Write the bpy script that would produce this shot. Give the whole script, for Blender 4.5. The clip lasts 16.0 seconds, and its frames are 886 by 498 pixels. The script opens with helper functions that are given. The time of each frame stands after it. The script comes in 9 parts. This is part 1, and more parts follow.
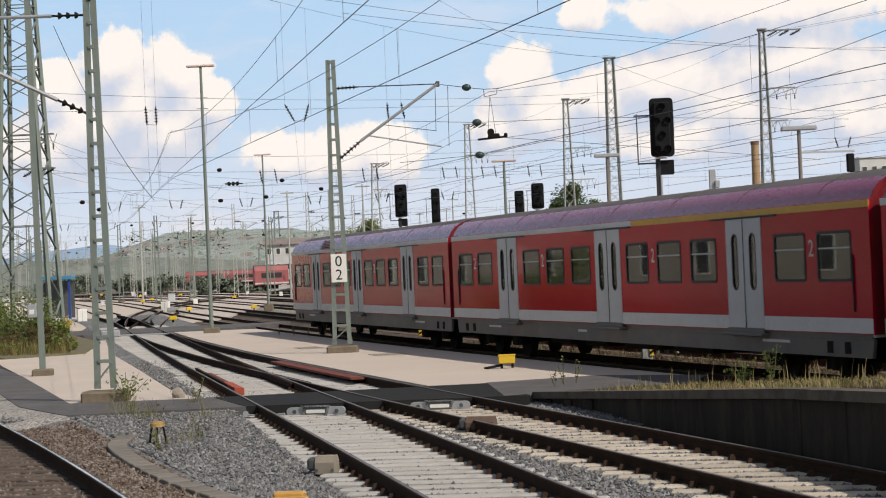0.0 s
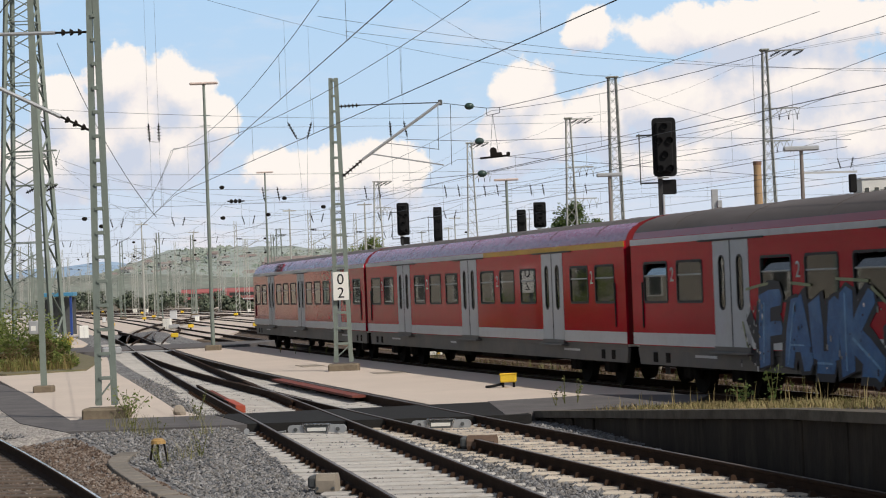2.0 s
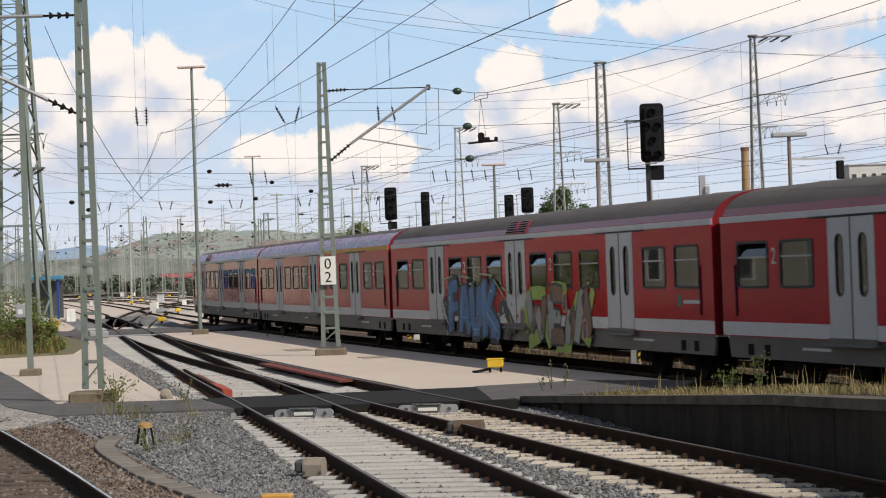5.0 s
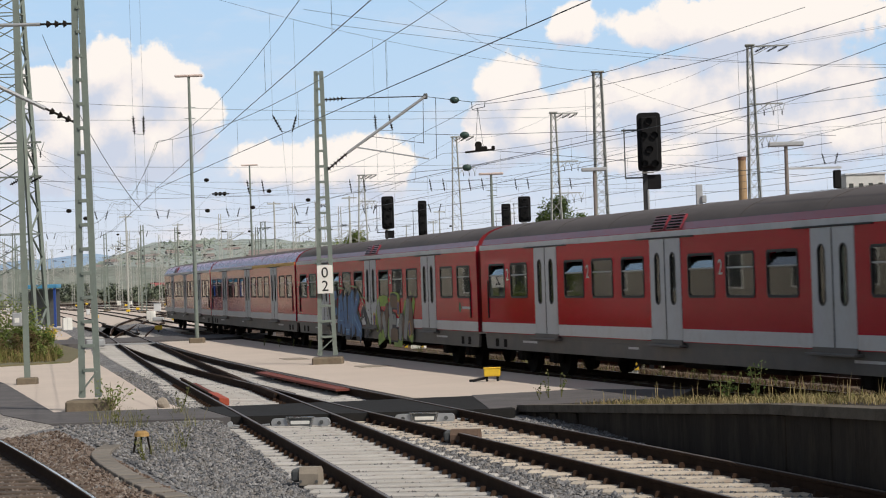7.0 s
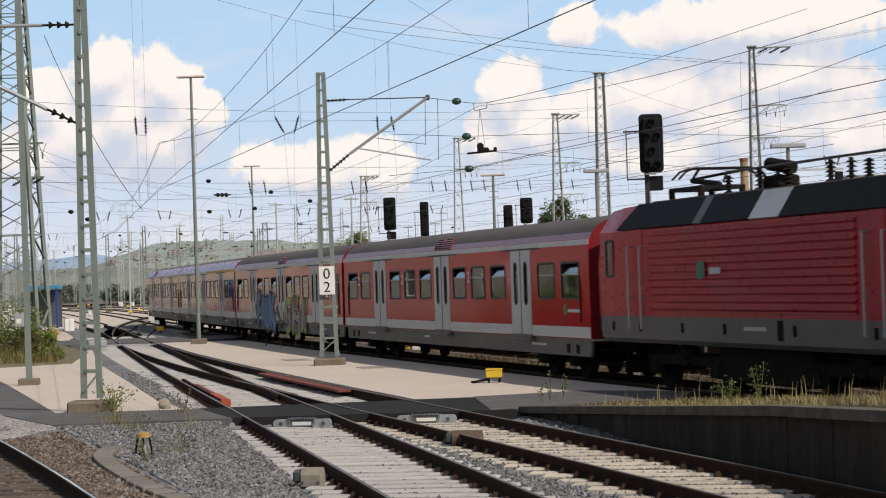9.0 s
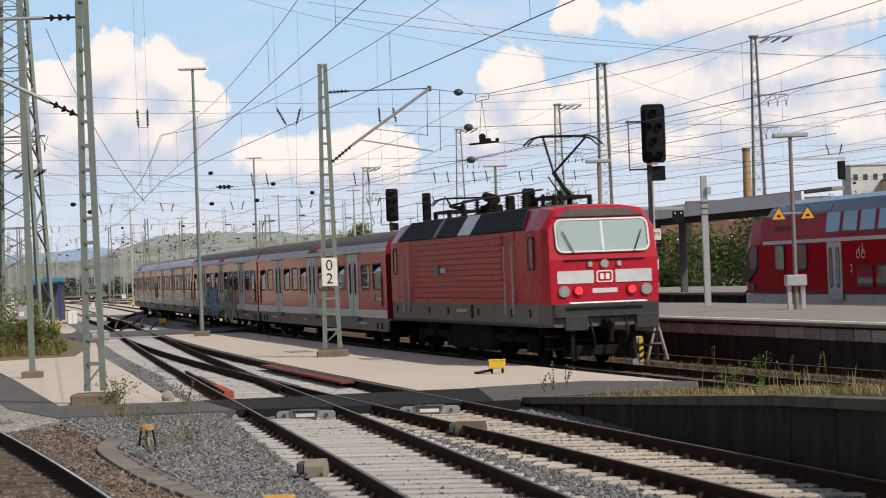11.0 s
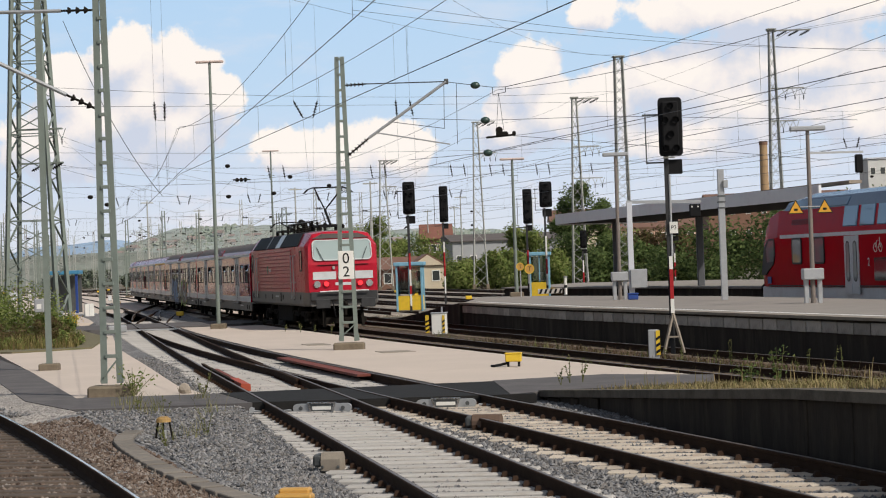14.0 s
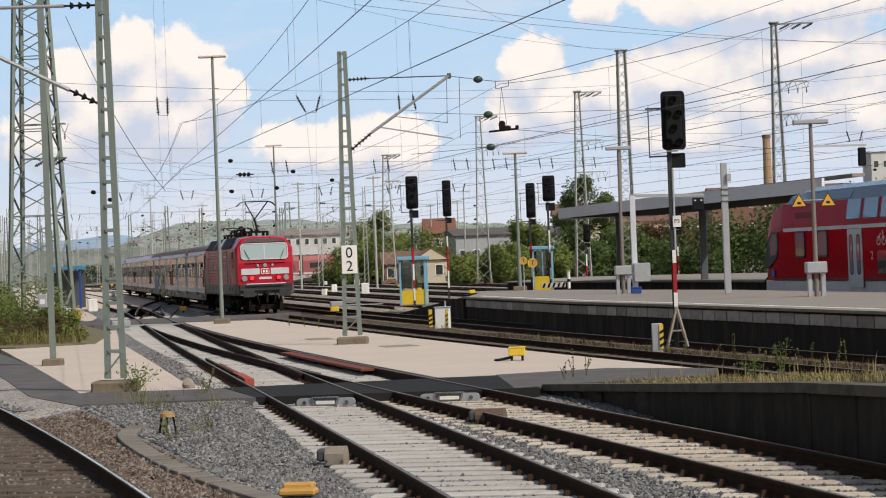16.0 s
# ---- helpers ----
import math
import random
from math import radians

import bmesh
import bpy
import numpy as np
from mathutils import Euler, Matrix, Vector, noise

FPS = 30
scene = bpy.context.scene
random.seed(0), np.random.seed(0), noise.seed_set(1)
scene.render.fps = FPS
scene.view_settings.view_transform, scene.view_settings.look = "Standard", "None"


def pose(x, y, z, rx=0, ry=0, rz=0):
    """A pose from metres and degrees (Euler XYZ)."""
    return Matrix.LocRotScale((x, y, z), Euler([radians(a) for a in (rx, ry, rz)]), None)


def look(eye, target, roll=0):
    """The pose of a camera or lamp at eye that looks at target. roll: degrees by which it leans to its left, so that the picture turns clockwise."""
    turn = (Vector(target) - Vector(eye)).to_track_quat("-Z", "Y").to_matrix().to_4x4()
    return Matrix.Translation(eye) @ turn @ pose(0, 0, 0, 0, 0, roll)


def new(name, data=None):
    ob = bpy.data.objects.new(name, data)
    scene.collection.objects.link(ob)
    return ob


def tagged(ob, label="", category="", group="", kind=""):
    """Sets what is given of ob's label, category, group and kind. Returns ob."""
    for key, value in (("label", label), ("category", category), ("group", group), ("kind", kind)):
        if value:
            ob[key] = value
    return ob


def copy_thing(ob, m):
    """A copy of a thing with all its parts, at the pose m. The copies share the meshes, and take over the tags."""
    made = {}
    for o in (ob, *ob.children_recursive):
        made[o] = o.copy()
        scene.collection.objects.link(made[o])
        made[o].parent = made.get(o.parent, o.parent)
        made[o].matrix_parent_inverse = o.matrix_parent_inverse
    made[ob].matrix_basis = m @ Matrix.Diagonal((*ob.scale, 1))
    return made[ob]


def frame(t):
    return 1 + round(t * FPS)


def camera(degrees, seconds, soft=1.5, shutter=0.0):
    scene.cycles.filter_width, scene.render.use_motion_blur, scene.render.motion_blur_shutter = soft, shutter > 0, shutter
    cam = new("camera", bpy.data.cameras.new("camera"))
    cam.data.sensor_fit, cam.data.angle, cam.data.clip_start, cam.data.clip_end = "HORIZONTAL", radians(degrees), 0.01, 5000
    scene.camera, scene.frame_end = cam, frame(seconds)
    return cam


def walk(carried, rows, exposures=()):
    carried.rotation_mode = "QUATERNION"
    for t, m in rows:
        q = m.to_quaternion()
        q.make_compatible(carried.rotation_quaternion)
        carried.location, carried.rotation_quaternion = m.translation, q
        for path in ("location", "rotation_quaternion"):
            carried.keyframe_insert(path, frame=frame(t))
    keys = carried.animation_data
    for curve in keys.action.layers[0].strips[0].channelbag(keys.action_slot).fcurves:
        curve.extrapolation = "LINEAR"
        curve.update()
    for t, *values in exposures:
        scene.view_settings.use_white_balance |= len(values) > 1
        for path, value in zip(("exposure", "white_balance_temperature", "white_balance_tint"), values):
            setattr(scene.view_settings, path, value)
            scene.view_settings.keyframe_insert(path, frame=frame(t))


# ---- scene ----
# ---------------------------------------------------------------- camera
FOV = 22.452
cam = camera(FOV, 16.0, soft=1.1, shutter=0.3)
EYE = (0.0, 0.0, 2.30)
TURNS = (
    (0.0, 90.447, 2.507, -0.261), (0.5, 90.521, 2.462, -0.146), (1.0, 90.649, 2.222, -0.059), (1.5, 90.822, 2.199, -0.153),
    (2.0, 90.924, 2.216, -0.213), (2.5, 90.923, 2.014, -0.306), (3.0, 90.771, 2.118, -0.472), (3.5, 90.617, 2.159, -0.512),
    (4.0, 90.499, 2.113, -0.495), (6.5, 90.664, 1.921, -0.612), (7.0, 90.750, 1.942, -0.615), (7.5, 90.835, 1.915, -0.709),
    (8.0, 90.840, 1.825, -0.782), (8.5, 90.829, 1.887, -0.735), (9.0, 90.783, 1.890, -0.567), (11.5, 90.517, 2.250, -0.476),
    (12.0, 90.491, 2.343, -0.442), (12.5, 90.478, 2.242, -0.390), (13.0, 90.481, 2.110, -0.293), (13.5, 90.459, 2.033, -0.155),
    (14.0, 90.394, 2.061, -0.073), (14.5, 90.267, 2.114, -0.075), (15.0, 90.184, 2.177, -0.087), (15.5, 90.216, 2.123, -0.051),
    (16.0, 90.250, 2.200, 0.010))
walk(cam, [(t, pose(*EYE, rx, ry, rz)) for t, rx, ry, rz in TURNS])

# ---------------------------------------------------------------- light
SUN_FROM = Vector((0.72, -0.66, 0.95)).normalized()
world = bpy.data.worlds.new("sky")
scene.world = world
world.use_nodes = True
wn = world.node_tree.nodes
sky = wn.new("ShaderNodeTexSky")
sky.sky_type, sky.sun_disc = "NISHITA", False
sky.sun_elevation = math.asin(SUN_FROM.z)
sky.sun_rotation = math.atan2(SUN_FROM.x, SUN_FROM.y)
haze = wn.new("ShaderNodeHueSaturation")
haze.inputs["Saturation"].default_value = 0.55
world.node_tree.links.new(sky.outputs[0], haze.inputs["Color"])
world.node_tree.links.new(haze.outputs[0], wn["Background"].inputs[0])
wn["Background"].inputs[1].default_value = 0.085
sun = new("sun", bpy.data.lights.new("sun", "SUN"))
sun.data.energy, sun.data.angle, sun.data.color = 3.6, radians(0.6), (1.0, 0.92, 0.82)
sun.matrix_world = look(SUN_FROM * 300, (0, 0, 0))
scene.view_settings.exposure = 0.0


# ---------------------------------------------------------------- materials
class Nodes:
    """Short hand for wiring a node material."""

    def __init__(self, name):
        self.mat = bpy.data.materials.new(name)
        self.mat.use_nodes = True
        self.tree = self.mat.node_tree
        self.bsdf = self.tree.nodes["Principled BSDF"]

    def node(self, kind, values=(), **props):
        n = self.tree.nodes.new(kind)
        for key, v in props.items():
            setattr(n, key, v)
        for key, v in dict(values).items():
            self.put(n.inputs[key], v)
        return n

    def put(self, socket, v):
        if isinstance(v, bpy.types.NodeSocket):
            self.tree.links.new(v, socket)
        else:
            socket.default_value = v

    def math(self, op, a, b=0.0, clamp=False):
        n = self.node("ShaderNodeMath", {0: a, 1: b}, operation=op, use_clamp=clamp)
        return n.outputs[0]

    def ramp(self, fac, stops):
        n = self.node("ShaderNodeValToRGB", {"Fac": fac})
        el = n.color_ramp.elements
        while len(el) < len(stops):
            el.new(0.5)
        for e, (p, c) in zip(el, stops):
            e.position, e.color = p, (*c, 1) if len(c) == 3 else c
        return n.outputs[0]

    def mix(self, fac, a, b, blend="MIX"):
        n = self.node("ShaderNodeMix", {0: fac, 6: a, 7: b}, data_type="RGBA", blend_type=blend)
        return n.outputs[2]

    def noise(self, scale, detail=4.0, rough=0.6, stretch=(1, 1, 1), dim="Object"):
        co = self.node("ShaderNodeTexCoord").outputs[dim]
        if stretch != (1, 1, 1):
            co = self.node("ShaderNodeMapping", {"Vector": co, "Scale": stretch}).outputs[0]
        return self.node("ShaderNodeTexNoise", {"Vector": co, "Scale": scale, "Detail": detail, "Roughness": rough})


def rgb(c, a=1):
    return (*c, a)


def surface(name, base, rough=0.7, metal=0.0, vary=0.18, scale=6.0, fine=60.0, bump=0.15, dirt=None, dirt_amount=0.35,
            dirt_scale=1.2, stretch=(1, 1, 1), spec=0.5, per=0.0, depth=0.004):
    """A worn surface: base colour, variation at two scales, stains and fine relief."""
    n = Nodes(name)
    big, small = n.noise(scale, 5, 0.65, stretch), n.noise(fine, 3, 0.6, stretch)
    dark = tuple(v * (1 - vary) for v in base)
    light = tuple(min(1, v * (1 + vary)) for v in base)
    f = n.math("ADD", n.math("MULTIPLY", big.outputs[0], 0.6), n.math("MULTIPLY", small.outputs[0], 0.4))
    col = n.ramp(f, ((0.32, dark), (0.68, light)))
    if per:
        r = n.node("ShaderNodeObjectInfo").outputs["Random"]
        col = n.mix(1.0, col, n.ramp(r, ((0, (1 - per,) * 3), (1, (1 + per * 0.3,) * 3))), "MULTIPLY")
    if dirt:
        s = n.noise(dirt_scale, 6, 0.7, stretch)
        m = n.ramp(s.outputs[0], ((0.48, (0, 0, 0)), (0.72, (dirt_amount,) * 3)))
        col = n.mix(m, col, rgb(dirt))
    n.put(n.bsdf.inputs["Base Color"], col)
    n.put(n.bsdf.inputs["Roughness"], n.math("ADD", n.math("MULTIPLY", small.outputs[0], 0.2), rough - 0.1, True))
    n.bsdf.inputs["Metallic"].default_value = metal
    n.bsdf.inputs["Specular IOR Level"].default_value = spec
    if bump:
        b = n.node("ShaderNodeBump", {"Strength": bump, "Distance": depth, "Height": small.outputs[0]})
        n.put(n.bsdf.inputs["Normal"], b.outputs[0])
    return n.mat


def gravel(name, tones, size=0.05, dust=None):
    """Broken stone: cells of several tones with relief."""
    n = Nodes(name)
    co = n.node("ShaderNodeTexCoord").outputs["Object"]
    v = n.node("ShaderNodeTexVoronoi", {"Vector": co, "Scale": 1 / size, "Randomness": 1.0})
    h = n.node("ShaderNodeSeparateColor", {0: v.outputs["Color"]}).outputs[0]
    col = n.ramp(h, [(i / (len(tones) - 1), c) for i, c in enumerate(tones)])
    big = n.noise(0.5, 6, 0.7)
    col = n.mix(1.0, col, n.ramp(big.outputs[0], ((0.3, (0.7, 0.7, 0.7)), (0.7, (1.15, 1.12, 1.08)))), "MULTIPLY")
    if dust:
        col = n.mix(n.ramp(n.noise(0.9, 6, 0.7).outputs[0], ((0.45, (0, 0, 0)), (0.7, (0.75,) * 3))), col, rgb(dust))
    n.put(n.bsdf.inputs["Base Color"], col)
    n.bsdf.inputs["Roughness"].default_value = 0.9
    n.bsdf.inputs["Specular IOR Level"].default_value = 0.15
    b = n.node("ShaderNodeBump", {"Strength": 1.0, "Distance": size * 0.8, "Height": v.outputs["Distance"]}, invert=True)
    n.put(n.bsdf.inputs["Normal"], b.outputs[0])
    return n.mat


def glow(name, colour, strength=1.0):
    n = Nodes(name)
    n.bsdf.inputs["Base Color"].default_value = rgb(colour)
    n.bsdf.inputs["Emission Color"].default_value = rgb(colour)
    n.bsdf.inputs["Emission Strength"].default_value = strength
    return n.mat


def glassy(name, tint=(0.02, 0.025, 0.028), rough=0.04, alpha=0.0):
    """Dark window glass seen from outside: clear gloss over a dim interior."""
    n = Nodes(name)
    n.bsdf.inputs["Base Color"].default_value = rgb(tint)
    n.bsdf.inputs["Roughness"].default_value = rough
    n.bsdf.inputs["Specular IOR Level"].default_value = 0.9
    n.bsdf.inputs["Transmission Weight"].default_value = alpha
    n.bsdf.inputs["IOR"].default_value = 1.45
    return n.mat


M = dict(
    ballast=gravel("grey_ballast", ((0.10, 0.105, 0.115), (0.22, 0.225, 0.235), (0.34, 0.34, 0.345), (0.15, 0.145, 0.14)), 0.06),
    rust_ballast=gravel("rust_stained_ballast", ((0.05, 0.036, 0.027), (0.11, 0.08, 0.06), (0.18, 0.145, 0.12), (0.08, 0.06, 0.05)), 0.06),
    yard=gravel("old_yard_gravel", ((0.13, 0.11, 0.09), (0.24, 0.21, 0.18), (0.32, 0.29, 0.25)), 0.09, dust=(0.10, 0.12, 0.05)),
    sand=surface("pale_gravel_walk", (0.55, 0.47, 0.40), 0.95, vary=0.10, scale=0.8, fine=45, bump=0.5, dirt=(0.42, 0.36, 0.31), dirt_amount=0.4, dirt_scale=0.4),
    asphalt=surface("asphalt", (0.115, 0.108, 0.108), 0.9, spec=0.15, vary=0.2, scale=1.2, fine=90, bump=0.4, dirt=(0.16, 0.15, 0.14), dirt_amount=0.5),
    rubber=surface("black_rubber_panel", (0.026, 0.025, 0.024), 0.85, spec=0.12, vary=0.25, scale=3, fine=70, bump=0.3),
    concrete=surface("pale_concrete_sleeper", (0.47, 0.45, 0.42), 0.9, vary=0.12, scale=5, fine=70, bump=0.4, dirt=(0.30, 0.25, 0.20), dirt_amount=0.5, dirt_scale=3, per=0.15),
    wood=surface("tan_wooden_sleeper", (0.09, 0.068, 0.05), 0.9, vary=0.2, scale=4, fine=50, bump=0.4, dirt=(0.16, 0.11, 0.08), dirt_amount=0.5, dirt_scale=3, per=0.25),
    old_concrete=surface("weathered_concrete", (0.29, 0.25, 0.20), 0.9, vary=0.2, scale=3, fine=50, bump=0.5, dirt=(0.12, 0.10, 0.085), dirt_amount=0.7, dirt_scale=1.5),
    # Shade of the wall faces is put into this near-black base; streaks are stains.
    dark_concrete=surface("shade_dark_concrete", (0.045, 0.039, 0.034), 0.95, spec=0.05, vary=0.3, scale=1.5, fine=40, bump=0.5, dirt=(0.11, 0.09, 0.07), dirt_amount=0.6, dirt_scale=1.6, stretch=(1, 1, 0.2)),
    paving=surface("grey_platform_paving", (0.27, 0.245, 0.22), 0.9, spec=0.2, vary=0.14, scale=0.7, fine=30, bump=0.3, dirt=(0.27, 0.24, 0.21), dirt_amount=0.6),
    rail_side=surface("brown_rusted_rail", (0.040, 0.024, 0.016), 0.9, spec=0.08, vary=0.35, scale=4, fine=60, bump=0.3),
    rail_top=surface("polished_rail_head", (0.86, 0.78, 0.70), 0.22, 1.0, vary=0.08, scale=2, fine=20, bump=0.0),
    rail_worn=surface("dull_brown_rail_head", (0.20, 0.165, 0.14), 0.5, 0.6, vary=0.2, scale=2, fine=20, bump=0.0),
    mast=surface("grey_green_painted_steel", (0.19, 0.225, 0.20), 0.65, spec=0.3, vary=0.12, scale=3, fine=30, bump=0.1, dirt=(0.16, 0.15, 0.12), dirt_amount=0.4),
    dark_steel=surface("dark_weathered_steel", (0.10, 0.105, 0.105), 0.6, 0.3, vary=0.2, scale=4, fine=30),
    wire=surface("weathered_copper_wire", (0.06, 0.065, 0.07), 0.6, 0.4, vary=0.1, bump=0.0),
    black=surface("matt_black_paint", (0.012, 0.012, 0.013), 0.7, spec=0.15, vary=0.2, scale=5, fine=40),
    white=surface("white_enamel", (0.80, 0.79, 0.74), 0.5, vary=0.04, bump=0.03),
    galvanised=surface("galvanised_steel", (0.45, 0.46, 0.47), 0.5, 0.5, vary=0.1, scale=8, fine=40, bump=0.05),
    yellow=surface("yellow_paint", (0.75, 0.50, 0.03), 0.5, vary=0.1, dirt=(0.25, 0.18, 0.06), dirt_amount=0.4),
    orange=surface("ochre_plastic", (0.52, 0.29, 0.07), 0.5, vary=0.1, dirt=(0.3, 0.2, 0.08), dirt_amount=0.4),
    red=surface("traffic_red_coach_paint", (0.47, 0.002, 0.026), 0.10, spec=0.20, vary=0.10, scale=1.2, fine=8, bump=0.02, dirt=(0.34, 0.02, 0.025), dirt_amount=0.5, dirt_scale=0.6, stretch=(0.4, 1, 1)),
    loco_red=surface("faded_red_loco_paint", (0.42, 0.012, 0.030), 0.30, spec=0.22, vary=0.12, scale=1.5, fine=10, bump=0.02, dirt=(0.30, 0.05, 0.05), dirt_amount=0.5, dirt_scale=0.8),
    roof=surface("grimy_red_roof_paint", (0.30, 0.04, 0.055), 0.32, spec=0.5, vary=0.12, scale=1.0, fine=10, bump=0.05, dirt=(0.28, 0.09, 0.14), dirt_amount=0.6, dirt_scale=0.5, stretch=(0.3, 1, 1)),
    roof_grey=surface("sooty_grey_roof", (0.12, 0.105, 0.10), 0.75, spec=0.25, vary=0.15, scale=1.0, fine=12, bump=0.1, dirt=(0.08, 0.07, 0.065), dirt_amount=0.6, stretch=(0.3, 1, 1)),
    stripe=surface("light_grey_stripe_paint", (0.58, 0.60, 0.62), 0.4, vary=0.06, scale=1.5, fine=10, bump=0.02, dirt=(0.35, 0.33, 0.31), dirt_amount=0.5, dirt_scale=0.8),
    door=surface("pale_grey_door_paint", (0.50, 0.53, 0.56), 0.4, vary=0.06, scale=2, fine=12, bump=0.02, dirt=(0.36, 0.35, 0.34), dirt_amount=0.4),
    skirt=surface("dusty_dark_grey_skirt", (0.115, 0.11, 0.105), 0.5, spec=0.35, vary=0.2, scale=2, fine=20, dirt=(0.18, 0.15, 0.12), dirt_amount=0.6),
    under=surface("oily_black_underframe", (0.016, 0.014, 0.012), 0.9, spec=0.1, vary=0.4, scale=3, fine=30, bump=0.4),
    glass=glassy("coach_window_glass", (0.05, 0.055, 0.055), 0.05),
    slab=surface("grey_facing_slab", (0.48, 0.45, 0.41), 0.9, vary=0.15, scale=2, fine=30, bump=0.3, dirt=(0.10, 0.09, 0.08), dirt_amount=0.8, dirt_scale=1.5, per=0.45),
    mixed=surface("sleeper_tan_and_grey", (0.56, 0.49, 0.40), 0.9, vary=0.15, scale=4, fine=60, bump=0.4, dirt=(0.28, 0.20, 0.14), dirt_amount=0.6, dirt_scale=2.5, per=0.25),
    old_wood=surface("grey_brown_old_sleeper", (0.15, 0.115, 0.085), 0.95, vary=0.25, scale=4, fine=50, bump=0.5, dirt=(0.07, 0.05, 0.04), dirt_amount=0.6, dirt_scale=3, per=0.3),
    pale_mast=surface("pale_galvanised_lattice", (0.42, 0.43, 0.40), 0.6, 0.2, vary=0.1, scale=3, fine=30, bump=0.05, dirt=(0.25, 0.23, 0.19), dirt_amount=0.4),
    grey_mast=surface("grey_weathered_lattice", (0.33, 0.34, 0.32), 0.6, 0.2, vary=0.15, scale=3, fine=30, bump=0.05, dirt=(0.13, 0.12, 0.10), dirt_amount=0.4),
    chimney=surface("tan_brick_chimney", (0.40, 0.27, 0.15), 0.9, vary=0.15, scale=0.6, fine=3, bump=0.2),
    far_ballast=gravel("far_ballast", ((0.22, 0.19, 0.16), (0.38, 0.34, 0.29), (0.50, 0.45, 0.40)), 0.12, dust=(0.46, 0.40, 0.33)),
    foot=surface("brown_weathered_foot", (0.20, 0.165, 0.12), 0.95, spec=0.15, vary=0.25, scale=3, fine=40, bump=0.5, dirt=(0.09, 0.07, 0.055), dirt_amount=0.7, dirt_scale=2.5),
    fascia=surface("pale_grey_fascia_sheet", (0.76, 0.77, 0.79), 0.5, vary=0.05, scale=0.6, fine=5, bump=0.03, dirt=(0.55, 0.56, 0.58), dirt_amount=0.4),
    # Red dulled in the colour itself to give the distance haze.
    far_red=surface("hazy_red_paint", (0.34, 0.10, 0.10), 0.6, vary=0.15, scale=0.5, fine=5, bump=0.0),
    # Dark red that holds the shade between coaches in its colour.
    end_red=surface("shade_dark_red_paint", (0.17, 0.010, 0.014), 0.6, spec=0.2, vary=0.25, scale=2, fine=14, bump=0.05),
    grey_pillar=surface("grey_steel_pillar", (0.09, 0.095, 0.105), 0.6, vary=0.1, bump=0.05),
    brown_pole=surface("brown_grey_pole", (0.20, 0.17, 0.15), 0.6, vary=0.12, bump=0.05),
    blue_roof=surface("bright_blue_roof_sheet", (0.06, 0.24, 0.40), 0.5, vary=0.1, bump=0.05),
    # The blue of the reflected sky is put into this glass colour.
    dd_glass=glassy("sky_tinted_window_glass", (0.09, 0.17, 0.28), 0.04),
    red_board=surface("red_oxide_board", (0.17, 0.036, 0.022), 0.8, vary=0.2, scale=3, fine=30, bump=0.2, dirt=(0.12, 0.05, 0.035), dirt_amount=0.6, dirt_scale=2),
    orange_red=surface("orange_red_paint", (0.36, 0.062, 0.026), 0.7, vary=0.15, bump=0.1),
    verge=surface("weedy_earth", (0.15, 0.13, 0.075), 1.0, vary=0.3, scale=2, fine=25, bump=0.6, dirt=(0.10, 0.12, 0.04), dirt_amount=0.7),
    duct=surface("grey_duct_cover", (0.21, 0.19, 0.165), 0.95, spec=0.15, vary=0.15, scale=4, fine=50, bump=0.4, dirt=(0.17, 0.15, 0.13), dirt_amount=0.5, dirt_scale=3, per=0.2),
    rust_box=surface("rusty_brown_steel", (0.13, 0.085, 0.06), 0.85, vary=0.25, scale=5, fine=40, bump=0.3),
    cope=surface("sooty_coping_stone", (0.13, 0.115, 0.095), 0.95, spec=0.1, vary=0.25, scale=3, fine=40, bump=0.4, dirt=(0.05, 0.045, 0.04), dirt_amount=0.7, dirt_scale=2),
    pale_ballast=gravel("pale_gravel", ((0.30, 0.28, 0.26), (0.42, 0.40, 0.37), (0.50, 0.47, 0.44), (0.24, 0.22, 0.21)), 0.06),
    # Violet-red roof shoulder colour of the two leading coaches.
    violet=surface("violet_red_roof", (0.28, 0.045, 0.13), 0.28, spec=0.55, vary=0.10, scale=1.0, fine=10, bump=0.03, dirt=(0.34, 0.13, 0.17), dirt_amount=0.6, dirt_scale=0.5, stretch=(0.3, 1, 1)),
    apron=surface("sooty_dark_grey_steel", (0.045, 0.046, 0.048), 0.7, spec=0.2, vary=0.25, scale=4, fine=30, bump=0.2),
    gasket=surface("black_window_rubber", (0.015, 0.015, 0.016), 0.6, vary=0.2),
    yellow_stripe=surface("first_class_yellow", (0.62, 0.36, 0.02), 0.45, vary=0.1, dirt=(0.4, 0.2, 0.05), dirt_amount=0.4),
)


# ---------------------------------------------------------------- mesh helpers
def solid(bm, size, at=(0, 0, 0), bevel=0.0, m=None):
    """Adds a box of that size, centred at a place, to bm."""
    w = Matrix.Translation(at) @ (m or Matrix()) @ Matrix.Diagonal((*size, 1))
    made = bmesh.ops.create_cube(bm, size=1, matrix=w)["verts"]
    if bevel:
        edges = list({e for v in made for e in v.link_edges})
        bmesh.ops.bevel(bm, geom=edges, offset=bevel, segments=1, affect="EDGES")
    return bm


def rod(bm, a, b, r=0.02, r2=None, n=8, caps=True):
    a, b = Vector(a), Vector(b)
    d = b - a
    m = Matrix.Translation((a + b) / 2) @ d.to_track_quat("Z", "Y").to_matrix().to_4x4()
    bmesh.ops.create_cone(bm, cap_ends=caps, segments=n, radius1=r, radius2=r if r2 is None else r2, depth=d.length, matrix=m)
    return bm


